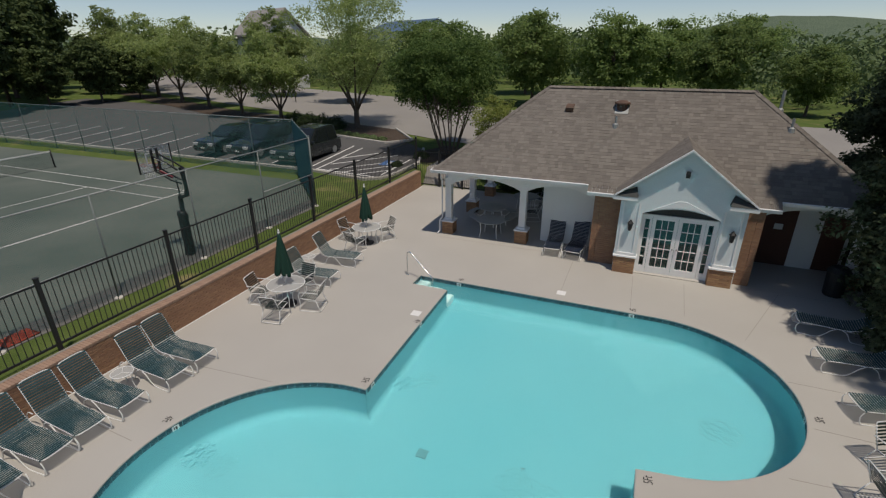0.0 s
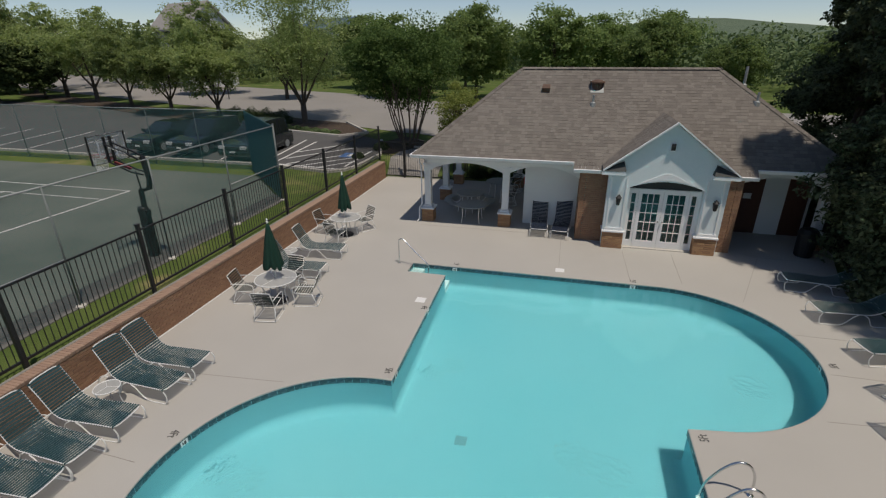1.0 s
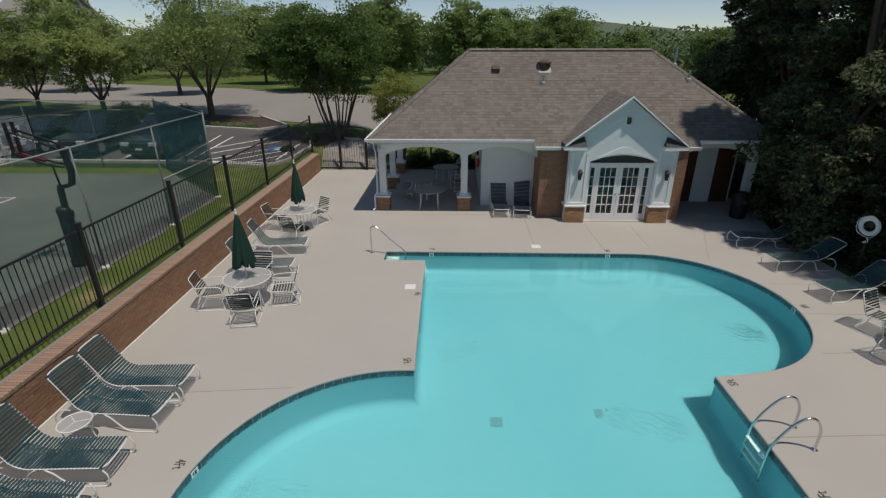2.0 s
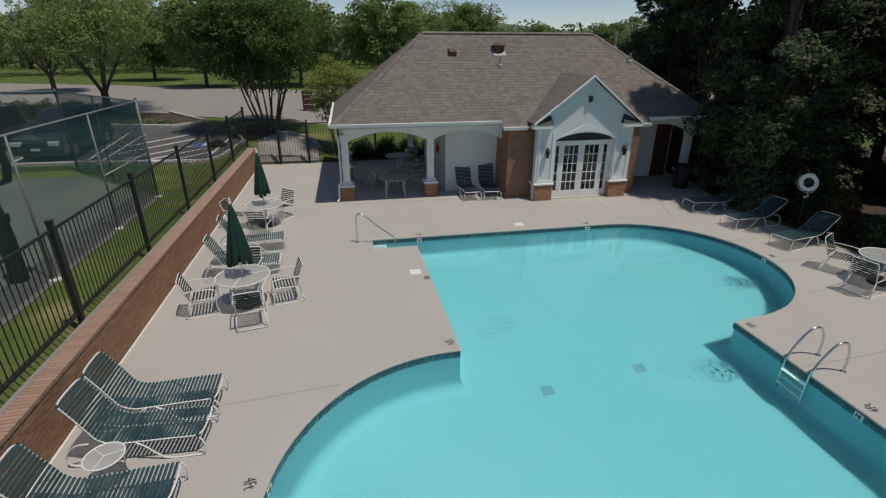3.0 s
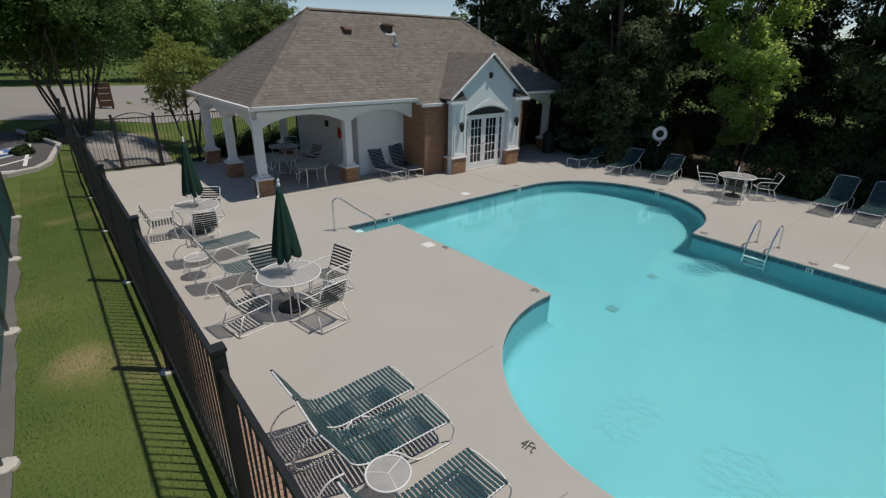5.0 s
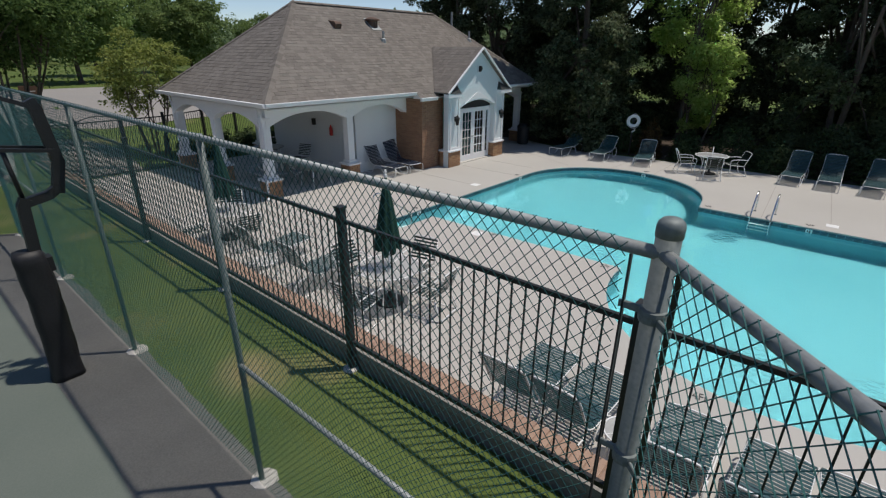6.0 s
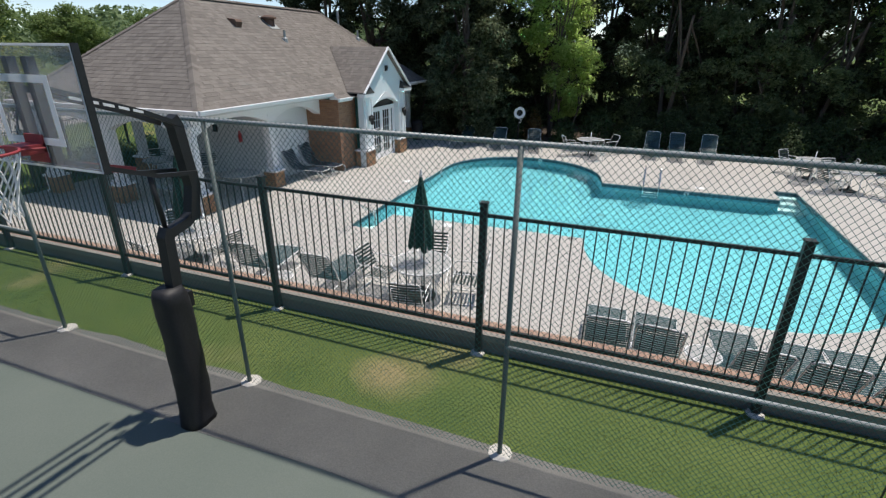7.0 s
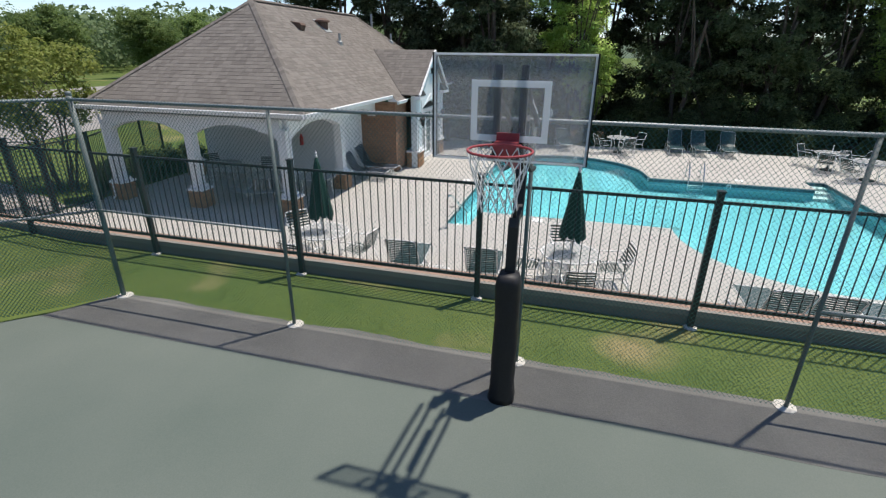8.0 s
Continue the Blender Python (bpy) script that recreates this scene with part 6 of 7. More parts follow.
def umbrella(at, rz, label):
    """Closed market umbrella standing in its base through the table."""
    t = thing("closed_umbrella", at, label, "umbrella", "closed umbrellas", rz=rz)
    bm = bmesh.new()
    tube(bm, [(0, 0, 0.05), (0, 0, 2.36)], 0.019, 10)
    part("pole", bm, M_frame, t, smooth=True)
    bm = bmesh.new()
    lathe(bm, [(0.26, 0.0), (0.26, 0.035), (0.22, 0.06), (0.06, 0.08), (0.03, 0.22), (0.02, 0.23)], 20)
    part("base", bm, M_black, t, "dark weighted base")
    bm = bmesh.new()
    n = 32
    loops = []
    for z, r in ((1.02, 0.205), (1.04, 0.225), (1.10, 0.228), (1.28, 0.205), (1.50, 0.175), (1.75, 0.135), (2.0, 0.092), (2.2, 0.055), (2.33, 0.026)):
        loop = []
        for k in range(n):
            a = 2 * math.pi * k / n
            fold = 1 + 0.20 * (1 if k % 4 == 0 else -1 if k % 4 == 2 else 0.1) * (0.4 + 0.6 * (2.4 - z) / 1.4)
            zz = z + (0.05 * math.sin(a * 3 + 1) + (0.05 if k % 4 == 2 else 0) if z < 1.05 else 0)
            loop.append(bm.verts.new((r * fold * math.cos(a) * 1.05, r * fold * math.sin(a) * 0.92, zz)))
        loops.append(loop)
    skin(bm, loops, False, True)
    part("canopy", bm, M_canopy, t, "folded dark green cloth canopy", smooth=True)
    for k in range(8):
        a = 2 * math.pi * (k + 0.5) / 8
        bm = bmesh.new()
        tube(bm, [(0.19 * math.cos(a), 0.17 * math.sin(a), 1.08), (0.20 * math.cos(a), 0.18 * math.sin(a), 0.955)], 0.009, 5)
        part("rib_tip", bm, M_plastic, t, "white rib end")
    bm = bmesh.new()
    lathe(bm, [(0.03, 2.33), (0.032, 2.37), (0.018, 2.39), (0.026, 2.42), (0.012, 2.46), (0.002, 2.47)], 10)
    part("finial", bm, M_plastic, t, "white finial")
    return t


# row of chaises along the brick wall, their backs to the wall
WEST = "white-framed chaise lounge with dark green vinyl straps along the brick wall"
first = lounger((-10.30, 6.72, 0), 1, WEST, "chaises along the wall")
for x, y, a in ((-10.30, 6.02, -3), (-10.42, 4.88, 2), (-10.45, 4.10, -3), (-10.42, 3.36, 3), (-10.42, 2.58, -3), (-10.45, 0.2, 2)):
    copy_thing(first, pose(x, y, 0, 0, 0, a))
for x, y, a in ((-10.02, 13.30, 6), (-9.96, 11.72, 4)):
    copy_thing(first, pose(x, y, 0, 0, 0, a))
side_table((-10.42, 5.40, 0), 20)
side_table((-10.55, 12.5, 0), 70)
# chaises on the tree side, foot towards the water
EAST = "white-framed chaise lounge with green straps in front of the evergreens"
e1 = lounger((5.62, 12.55, 0), 186, EAST, "chaises by the evergreens", None, 36)
for x, y, a in ((5.55, 14.25, 176), (5.80, 10.85, 192)):
    copy_thing(e1, pose(x, y, 0, 0, 0, a))
e2 = lounger((6.35, 5.72, 0), 178, "upright-backed chaise lounge facing the pool by the trees", "upright chaises", None, 52)
for x, y, a in ((6.32, 4.68, 181), (6.35, 3.44, 176)):
    copy_thing(e2, pose(x, y, 0, 0, 0, a))
# two under the porch
p1 = lounger((-2.72, 17.65, 0), -88, "navy strap chaise lounge under the porch roof", "porch chaises", M_strap_blue, 62)
copy_thing(p1, pose(-1.86, 17.60, 0, 0, 0, -95))


def table_set(cx, cy, angles, group, with_umbrella, rz=0, reach=0.84):
    round_table((cx, cy, 0), rz, 0.56, "round white-framed patio table with a frosted top on the deck", group)
    for a in angles:
        c, s = math.cos(radians(a)), math.sin(radians(a))
        src = CHAIRS.get("chair")
        m = pose(cx + reach * c, cy + reach * s, 0, 0, 0, a + 180 + random.uniform(-8, 8))
        if src is None:
            CHAIRS["chair"] = strap_chair((0, 0, 0), 0, "white tubular chair with dark green straps at a patio table", "patio chairs")
            CHAIRS["chair"].matrix_basis = m
        else:
            copy_thing(src, m)
    if with_umbrella:
        umbrella((cx, cy, 0), rz * 1.7, "closed dark green umbrella through the patio table")


CHAIRS = {}
table_set(-9.53, 10.07, (190, 286, 8, 95), "deck table one", True, 20)
table_set(-9.84, 15.36, (178, 268, 60), "deck table two", True, 50)
table_set(5.42, 8.30, (200, 115, 300), "tree side table", False, 10)
table_set(4.20, 0.25, (150, 40, 260), "south table", False, 30)
table_set(2.65, -0.45, (120, 20, 230), "south table", False, 70)
table_set(-9.75, 1.35, (60, 330, 170), "wall end table", False, 40)
# bare poles left in the tables by the trees
for x, y in ((5.42, 8.30), (4.20, 0.25), (2.65, -0.45)):
    t = thing("umbrella_pole", (x, y, 0), "short bare white pole standing in a table", "pole", "bare poles")
    bm = bmesh.new()
    tube(bm, [(0, 0, 0.0), (0, 0, 1.02)], 0.017, 8)
    part("pole_tube", bm, M_frame, t, smooth=True)
    bm = bmesh.new()
    lathe(bm, [(0.24, 0.0), (0.24, 0.035), (0.20, 0.055), (0.05, 0.07), (0.03, 0.2)], 18)
    part("base", bm, M_black, t)


# round picnic tables on the porch
def picnic_table(at, rz):
    t = thing("porch_table", at, "round grey metal table on the covered patio", "table", "porch tables", rz=rz)
    m = M_galv
    bm = bmesh.new()
    lathe(bm, [(0.02, 0.70), (0.60, 0.70), (0.62, 0.715), (0.61, 0.735), (0.02, 0.738)], 32)
    part("tabletop", bm, M_porchtop, t)
    for k in range(4):
        a = math.pi / 4 + k * math.pi / 2
        c, s = math.cos(a), math.sin(a)
        bm = bmesh.new()
        tube(bm, smooth_path([(c * 0.5, s * 0.5, 0.70), (c * 0.46, s * 0.46, 0.4), (c * 0.52, s * 0.52, 0.01)], 3), 0.016, 6)
        part("leg", bm, M_frame, t, smooth=True)
    return t


M_porchtop = mat("grey_table_top", (0.26, 0.28, 0.28), (0.34, 0.36, 0.36), 2, 30, 0.5)
def bench_table(at, rz):
    """Round table whose curved bench seats hang on arms from its frame."""
    t = thing("picnic_table", at, "round grey picnic table with curved attached benches on the covered patio", "table", "porch tables", rz=rz)
    bm = bmesh.new()
    lathe(bm, [(0.02, 0.71), (0.58, 0.71), (0.60, 0.725), (0.59, 0.745), (0.02, 0.748)], 32)
    part("tabletop", bm, M_porchtop, t)
    for k in range(3):
        a0 = 120 * k
        bm = bmesh.new()
        loops = []
        for i in range(15):
            a = radians(a0 + 8 + 104 * i / 14)
            loops.append([bm.verts.new((r * math.cos(a), r * math.sin(a), z)) for r, z in ((0.83, 0.42), (1.12, 0.42), (1.13, 0.435), (1.12, 0.45), (0.83, 0.45), (0.82, 0.435))])
        skin(bm, loops)
        bmesh.ops.recalc_face_normals(bm, faces=bm.faces)
        part("bench", bm, M_porchtop, t, "curved bench seat")
        for da in (30, 90):
            a = radians(a0 + da)
            c, sn = math.cos(a), math.sin(a)
            bm = bmesh.new()
            tube(bm, smooth_path([(c * 0.42, sn * 0.42, 0.70), (c * 0.46, sn * 0.46, 0.36), (c * 0.72, sn * 0.72, 0.24), (c * 0.96, sn * 0.96, 0.41)], 4), 0.020, 6)
            tube(bm, [(c * 0.62, sn * 0.62, 0.27), (c * 0.66, sn * 0.66, 0.0)], 0.020, 6)
            part("arm", bm, M_frame, t, smooth=True)
    return t


pt = picnic_table((-5.46, 17.98, 0), 0)
bench_table((-5.85, 19.58, 0), 20)
copy_thing(pt, pose(-4.88, 21.9, 0, 0, 0, 30))
for x, y, a in ((-4.3, 20.6, 200), (-4.3, 22.7, 240)):
    copy_thing(CHAIRS["chair"], pose(x, y, 0, 0, 0, a))
# things fixed to the white porch wall
M_red = mat("red_enamel", (0.42, 0.02, 0.02), (0.5, 0.03, 0.03), 3, 20, 0.4)
for y, w, h, z, m, nm, lb in ((19.6, 0.10, 0.34, 1.25, M_red, "fire_extinguisher", "small red fire extinguisher on the porch wall"), (20.7, 0.16, 0.24, 1.55, M_black, "wall_box", "small dark box on the porch wall")):
    o = thing(nm, (-3.42, y, z), lb, nm.replace("_", " "))
    bm = bmesh.new()
    if nm == "fire_extinguisher":
        lathe(bm, [(0.055, 0), (0.065, 0.02), (0.065, 0.28), (0.03, 0.34), (0.02, 0.40)], 12, (-0.075, 0, 0))
    else:
        soft_box(bm, -0.09, -0.002, -w / 2, w / 2, 0, h)
    part("body", bm, m, o)
    bm = bmesh.new()
    box(bm, -0.02, 0.0, -0.03, 0.03, h * 0.4, h * 0.6)
    part("bracket", bm, M_black, o)

# waste bin by the side porch
bn = thing("waste_bin", (6.15, 17.0, 0), "black round waste bin beside the side porch", "bin")
bm = bmesh.new()
lathe(bm, [(0.24, 0), (0.27, 0.05), (0.30, 0.78), (0.31, 0.80)], 20)
part("bin_body", bm, M_black, bn)
bm = bmesh.new()
lathe(bm, [(0.32, 0.80), (0.32, 0.84), (0.22, 0.97), (0.05, 1.0)], 20)
part("lid", bm, M_black, bn)

# ---------------- pool fittings ----------------
hr = thing("pool_handrail", (-7.02, 13.30, 0), "polished steel handrail at the pool steps", "handrail")
bm = bmesh.new()
tube(bm, smooth_path([(0, 0, -0.02), (0, 0, 0.72), (0.06, -0.02, 0.86), (0.20, -0.06, 0.86), (0.62, -0.17, 0.52), (1.04, -0.28, 0.20), (1.08, -0.29, 0.05), (1.08, -0.29, -0.5)], 5), 0.022, 8)
part("rail", bm, M_chrome, hr, smooth=True)
bm = bmesh.new()
lathe(bm, [(0.055, 0.0), (0.055, 0.012), (0.025, 0.02)], 14)
part("escutcheon", bm, M_chrome, hr)

ld = thing("pool_ladder", (0.70, 5.80, 0), "polished steel pool ladder with two looped rails", "ladder")
for y in (-0.25, 0.25):
    bm = bmesh.new()
    tube(bm, smooth_path([(0.58, y, 0.0), (0.57, y, 0.38), (0.45, y, 0.60), (0.26, y, 0.61), (0.05, y, 0.38), (-0.10, y, 0.05), (-0.13, y, -0.4), (-0.13, y, -1.05)], 5), 0.021, 8)
    part("rail", bm, M_chrome, ld, smooth=True)
    bm = bmesh.new()
    lathe(bm, [(0.05, 0.0), (0.05, 0.012), (0.024, 0.02)], 14, (0.58, y, 0))
    part("escutcheon", bm, M_chrome, ld)
for z in (-0.25, -0.52, -0.80):
    bm = bmesh.new()
    soft_box(bm, -0.18, -0.10, -0.25, 0.25, z, z + 0.03)
    part("tread", bm, M_plastic, ld, "white ladder tread")

for x, y in ((-5.62, 11.02), (-1.83, 13.93), (1.15, 4.22)):
    s = thing("skimmer_lid", (x, y, 0), "white square skimmer lid set in the deck", "skimmer lid", "skimmer lids")
    bm = bmesh.new()
    soft_box(bm, -0.14, 0.14, -0.14, 0.14, -0.02, 0.008, 0.004)
    part("lid_plate", bm, M_plastic, s)


def letters(text, x, y, rz, size=0.235):
    """Depth marking painted on the deck."""
    c = bpy.data.curves.new("depth_mark", "FONT")
    c.body, c.size, c.extrude, c.align_x, c.align_y = text, size, 0.002, "CENTER", "CENTER"
    o = bpy.data.objects.new("depth_mark", c)
    scene.collection.objects.link(o)
    bpy.context.view_layer.update()
    me = bpy.data.meshes.new_from_object(o.evaluated_get(bpy.context.evaluated_depsgraph_get()))
    bpy.data.objects.remove(o)
    me.materials.clear()
    me.materials.append(M_mark)
    ob = new("depth_mark", me)
    for w in me.vertices:
        w.co.x *= 0.62
    ob.matrix_basis = pose(x, y, 0.006, 0, 0, rz)
    tagged(ob, "dark painted depth marking " + text.lower() + " at the pool edge", "depth marking", "depth markings")


M_mark = mat("dark_mark_paint", (0.05, 0.05, 0.05), (0.10, 0.10, 0.10), 6, 40, 0.9)
letters("4Ft", -8.64, 5.02, -80)
letters("5Ft", -5.40, 7.74, -80)
letters("5Ft", 0.87, 7.20, 96)
letters("4Ft", 0.85, 4.68, 92)
letters("4Ft", -5.40, 10.62, -90)
letters("5Ft", 4.20, 10.2, 90)
letters("4Ft", -5.15, 13.64, 180)
letters("5Ft", 0.35, 13.64, 180)
# white number tiles in the waterline band below the markings
outline_at = walk_outline(offset(POOL, -0.012), 0.05)
bm = bmesh.new()
box(bm, -0.075, 0.075, 0, 0.006, -0.066, 0.066)
num_tile = finish(bm, "number_tile", M_plastic)
bm = bmesh.new()
box(bm, -0.035, 0.005, 0.0065, 0.009, -0.045, 0.045)
box(bm, 0.02, 0.045, 0.0065, 0.009, -0.02, 0.045)
num_bar = finish(bm, "number_bar", M_mark)
for mx, my in ((-8.64, 5.02), (-5.28, 7.80), (0.87, 7.20), (0.85, 4.68), (-5.40, 10.62), (4.20, 10.2), (-5.15, 13.64), (0.35, 13.64)):
    p, d = min(outline_at, key=lambda q: (q[0] - Vector((mx, my))).length)
    m = pose(p.x, p.y, -0.125, 0, 0, math.degrees(math.atan2(d.y, d.x)))
    share("number_tile", num_tile, band, m, "white number tile")
    share("number_bar", num_bar, band, m)

# life ring on its post
lr = thing("life_ring", (6.52, 11.80, 0.1), "white life ring hung on a short post", "life ring", rz=200)
bm = bmesh.new()
tube(bm, [(-0.06, 0, -0.05), (-0.06, 0, 1.75)], 0.03, 8)
part("post", bm, M_black, lr, smooth=True)
bm = bmesh.new()
R, r = 0.205, 0.062
loops = []
for i in range(32):
    a = 2 * math.pi * i / 32
    loops.append([bm.verts.new((0.05 + r * 0.7 * math.sin(2 * math.pi * k / 10), (R + r * math.cos(2 * math.pi * k / 10)) * math.cos(a), 1.45 + (R + r * math.cos(2 * math.pi * k / 10)) * math.sin(a))) for k in range(10)])
loops.append(loops[0])
skin(bm, loops, False, False)
part("ring", bm, M_plastic, lr, smooth=True)
bm = bmesh.new()
tube(bm, smooth_path([(0.10, 0.27 * math.cos(2 * math.pi * k / 12), 1.45 + 0.29 * math.sin(2 * math.pi * k / 12) - (0.03 if k % 3 == 1 else 0)) for k in range(13)], 3), 0.008, 5)
tube(bm, smooth_path([(0.1, 0.05, 1.16), (0.08, 0.10, 1.05), (0.08, -0.02, 0.98), (0.08, 0.05, 1.06)], 3), 0.012, 5)
part("rope", bm, M_plastic, lr, "white cord")
bm = bmesh.new()
box(bm, -0.03, 0.02, -0.06, 0.06, 1.40, 1.75)
part("hook_plate", bm, M_black, lr)

# ---------------- basketball goal ----------------
M_padv = mat("black_pad_vinyl", (0.010, 0.010, 0.011), (0.018, 0.018, 0.020), 3, 50, 0.55, 0.1)
M_rim = mat("orange_red_rim", (0.27, 0.035, 0.042), (0.35, 0.055, 0.06), 4, 40, 0.5)
M_net = mat("white_net_cord", (0.68, 0.68, 0.66), (0.76, 0.76, 0.74), 6, 30, 0.8)
M_board = sheet_mat("backboard_acrylic", (0.55, 0.57, 0.58), 0.24)
M_border = sheet_mat("backboard_paint", (0.93, 0.94, 0.94), 0.97)
BY, CZ = 10.70, 0.69
goal = thing("basketball_goal", (-14.14, BY, CZ), "black basketball goal with a clear backboard and padded pole", "basketball goal")
bm = bmesh.new()
loops = []
for k in range(25):
    z = 1.58 * k / 24
    flare = 0.018 * math.exp(-z / 0.08) - (0.03 if k == 24 else 0.008 if k == 23 else 0)
    loop = []
    for i in range(24):
        a = 2 * math.pi * i / 24
        c, sn = math.cos(a), math.sin(a)
        soft = (abs(c) ** 3.2 + abs(sn) ** 3.2) ** (-1 / 3.2)
        bulge = 0.012 * noise.noise((c * 1.6, sn * 1.6, z * 3.4)) - 0.004 * math.exp(-((z % 0.4 - 0.2) / 0.03) ** 2)
        loop.append(bm.verts.new(((0.150 + flare + bulge) * soft * c + 0.02 * math.sin(z * 2), (0.132 + flare + bulge) * soft * sn, z)))
    loops.append(loop)
skin(bm, loops)
pad = part("pole_pad", bm, M_padv, goal, "thick black vinyl pole pad", smooth=True)
bm = bmesh.new()
box(bm, 0.06, 0.19, -0.08, 0.08, 1.32, 1.48)
part("pad_flap", bm, M_padv, pad)
bm = bmesh.new()
def square_bar(bm, pts, w):
    p = [Vector(c) for c in pts]
    loops = []
    for i, c in enumerate(p):
        d = (p[min(i + 1, len(p) - 1)] - p[max(i - 1, 0)]).normalized()
        s = Vector((0, 1, 0))
        u = s.cross(d).normalized()
        loops.append([bm.verts.new(c + s * a * w + u * b * w) for a, b in ((-1, -1), (1, -1), (1, 1), (-1, 1))])
    skin(bm, loops)
    bmesh.ops.recalc_face_normals(bm, faces=bm.faces)
square_bar(bm, [(0.02, 0.0, 0.02), (0.06, 0, 1.4), (0.10, 0, 2.06), (0.14, 0, 2.13)], 0.052)
square_bar(bm, [(0.10, 0, 2.08), (0.34, 0, 2.13), (0.44, 0, 2.20)], 0.046)
square_bar(bm, [(0.42, 0, 2.14), (0.50, 0, 2.46), (0.44, 0, 3.02), (0.40, 0, 3.10)], 0.052)
part("pole", bm, M_black, goal)
BX = -0.70   # the board's face
for y in (-0.13, 0.13):
    bm = bmesh.new()
    square_bar(bm, [(0.40, y, 3.04), (0.05, y, 3.19), (BX + 0.06, y, 3.42)], 0.020)
    arm = part("upper_arm", bm, M_black, goal)
    for k in range(5):
        bm = bmesh.new()
        c = Vector((0.0 - 0.115 * k, y, 0))
        c.z = 3.19 + (0.05 - c.x) / 0.79 * 0.23
        yy = 0.022 if y > 0 else -0.022
        q = [(c.x + a, c.z - 0.291 * a + b) for a, b in ((-0.042, -0.011), (0.042, -0.011), (0.042, 0.011), (-0.042, 0.011))]
        prism_y(bm, q, y + min(yy, yy * 1.06), y + max(yy, yy * 1.06))
        part("brand_bar", bm, M_plastic, arm, "plain white bar in place of lettering")
    bm = bmesh.new()
    square_bar(bm, [(0.46, y, 2.60), (0.05, y, 2.66), (BX + 0.06, y, 2.92)], 0.018)
    part("lower_arm", bm, M_black, goal)
bm = bmesh.new()
square_bar(bm, [(-0.05, 0, 2.72), (BX + 0.12, 0, 2.88)], 0.03)
part("spring_bar", bm, M_rim, goal, "red-orange support bar")
bm = bmesh.new()
tube(bm, [(0.12, 0.0, 2.14), (0.08, 0, 2.66)], 0.022, 8)
part("height_actuator", bm, M_black, goal, smooth=True)
W2, B0, B1 = 0.61, 2.89, 3.70
bm = bmesh.new()
box(bm, BX, BX + 0.012, -W2, W2, B0, B1)
brd = part("backboard", bm, M_board, goal, "clear acrylic backboard")
brd.visible_shadow = True
def flat_frame(bm, x0, x1, y0, y1, z0, z1, w):
    box(bm, x0, x1, y0, y1, z0, z0 + w)
    box(bm, x0, x1, y0, y1, z1 - w, z1)
    box(bm, x0, x1, y0, y0 + w, z0 + w, z1 - w)
    box(bm, x0, x1, y1 - w, y1, z0 + w, z1 - w)
bm = bmesh.new()
flat_frame(bm, BX - 0.004, BX - 0.001, -W2, W2, B0, B1, 0.016)
part("border_paint", bm, M_border, brd, "translucent white border")
bm = bmesh.new()
flat_frame(bm, BX - 0.004, BX - 0.001, -0.305, 0.305, 3.05, 3.51, 0.05)
part("target_square", bm, M_border, brd, "white target square")
bm = bmesh.new()
flat_frame(bm, BX + 0.013, BX + 0.040, -W2 + 0.002, W2 - 0.002, B0 + 0.002, B1 - 0.002, 0.014)
for y in (-W2, W2):
    box(bm, BX - 0.006, BX + 0.040, y - 0.012 if y < 0 else y + 0.001, y - 0.001 if y < 0 else y + 0.012, B0, B1 + 0.003)
for y in (-0.10, 0.10):
    box(bm, BX + 0.013, BX + 0.07, y - 0.028, y + 0.028, B0 + 0.02, 3.62)
part("board_frame", bm, M_black, brd, "black steel backboard frame")
RC = (BX - 0.15 - 0.235, 0.0, 3.05)
bm = bmesh.new()
tube(bm, [(RC[0] + 0.235 * math.cos(2 * math.pi * i / 32), 0.235 * math.sin(2 * math.pi * i / 32), 3.05) for i in range(32)], 0.0095, 8, closed=True)
for y in (-0.10, 0.10):
    tube(bm, [(BX - 0.02, y, 3.03), (RC[0] + 0.20, y * 1.2, 3.045)], 0.011, 6)
box(bm, BX - 0.16, BX - 0.002, -0.09, 0.09, 3.0, 3.06)
box(bm, BX - 0.02, BX - 0.002, -0.09, 0.09, 2.93, 3.12)
rim = part("rim", bm, M_rim, goal, "orange-red metal rim", smooth=False)
bm = bmesh.new()
levels = [(0.235, 3.04), (0.215, 2.95), (0.185, 2.86), (0.160, 2.77), (0.145, 2.69), (0.150, 2.61)]
for j in range(len(levels) - 1):
    for k in range(14):
        for s in (-1, 1):
            a0 = 2 * math.pi * (k + 0.5 * (j % 2)) / 14
            a1 = a0 + s * math.pi / 14
            (r0, z0), (r1, z1) = levels[j], levels[j + 1]
            tube(bm, [(RC[0] + r0 * math.cos(a0), r0 * math.sin(a0), z0), (RC[0] + r1 * math.cos(a1), r1 * math.sin(a1), z1)], 0.0050, 4, cap=False)
part("net", bm, M_net, rim, "white cord net")

# tennis net
tn = thing("tennis_net", (-32.9, 11.1, 0.694), "dark tennis net with a white top band across the court", "net")
for y in (-6.4, 6.4):
    bm = bmesh.new()
    tube(bm, [(0, y, -0.05), (0, y, 1.08)], 0.04, 10)
    part("net_post", bm, M_black, tn, smooth=True)
bm = bmesh.new()
box(bm, -0.012, 0.012, -6.38, 6.38, 0.93, 1.0)
part("top_band", bm, M_line, tn, "white band")
bm = bmesh.new()
for i in range(128):
    y = -6.35 + 0.1 * i
    box(bm, -0.003, 0.003, y - 0.003, y + 0.003, 0.02, 0.93)
for j in range(9):
    box(bm, -0.003, 0.003, -6.38, 6.38, 0.05 + 0.1 * j, 0.056 + 0.1 * j)
part("netting", bm, M_black, tn, kind="stuff")

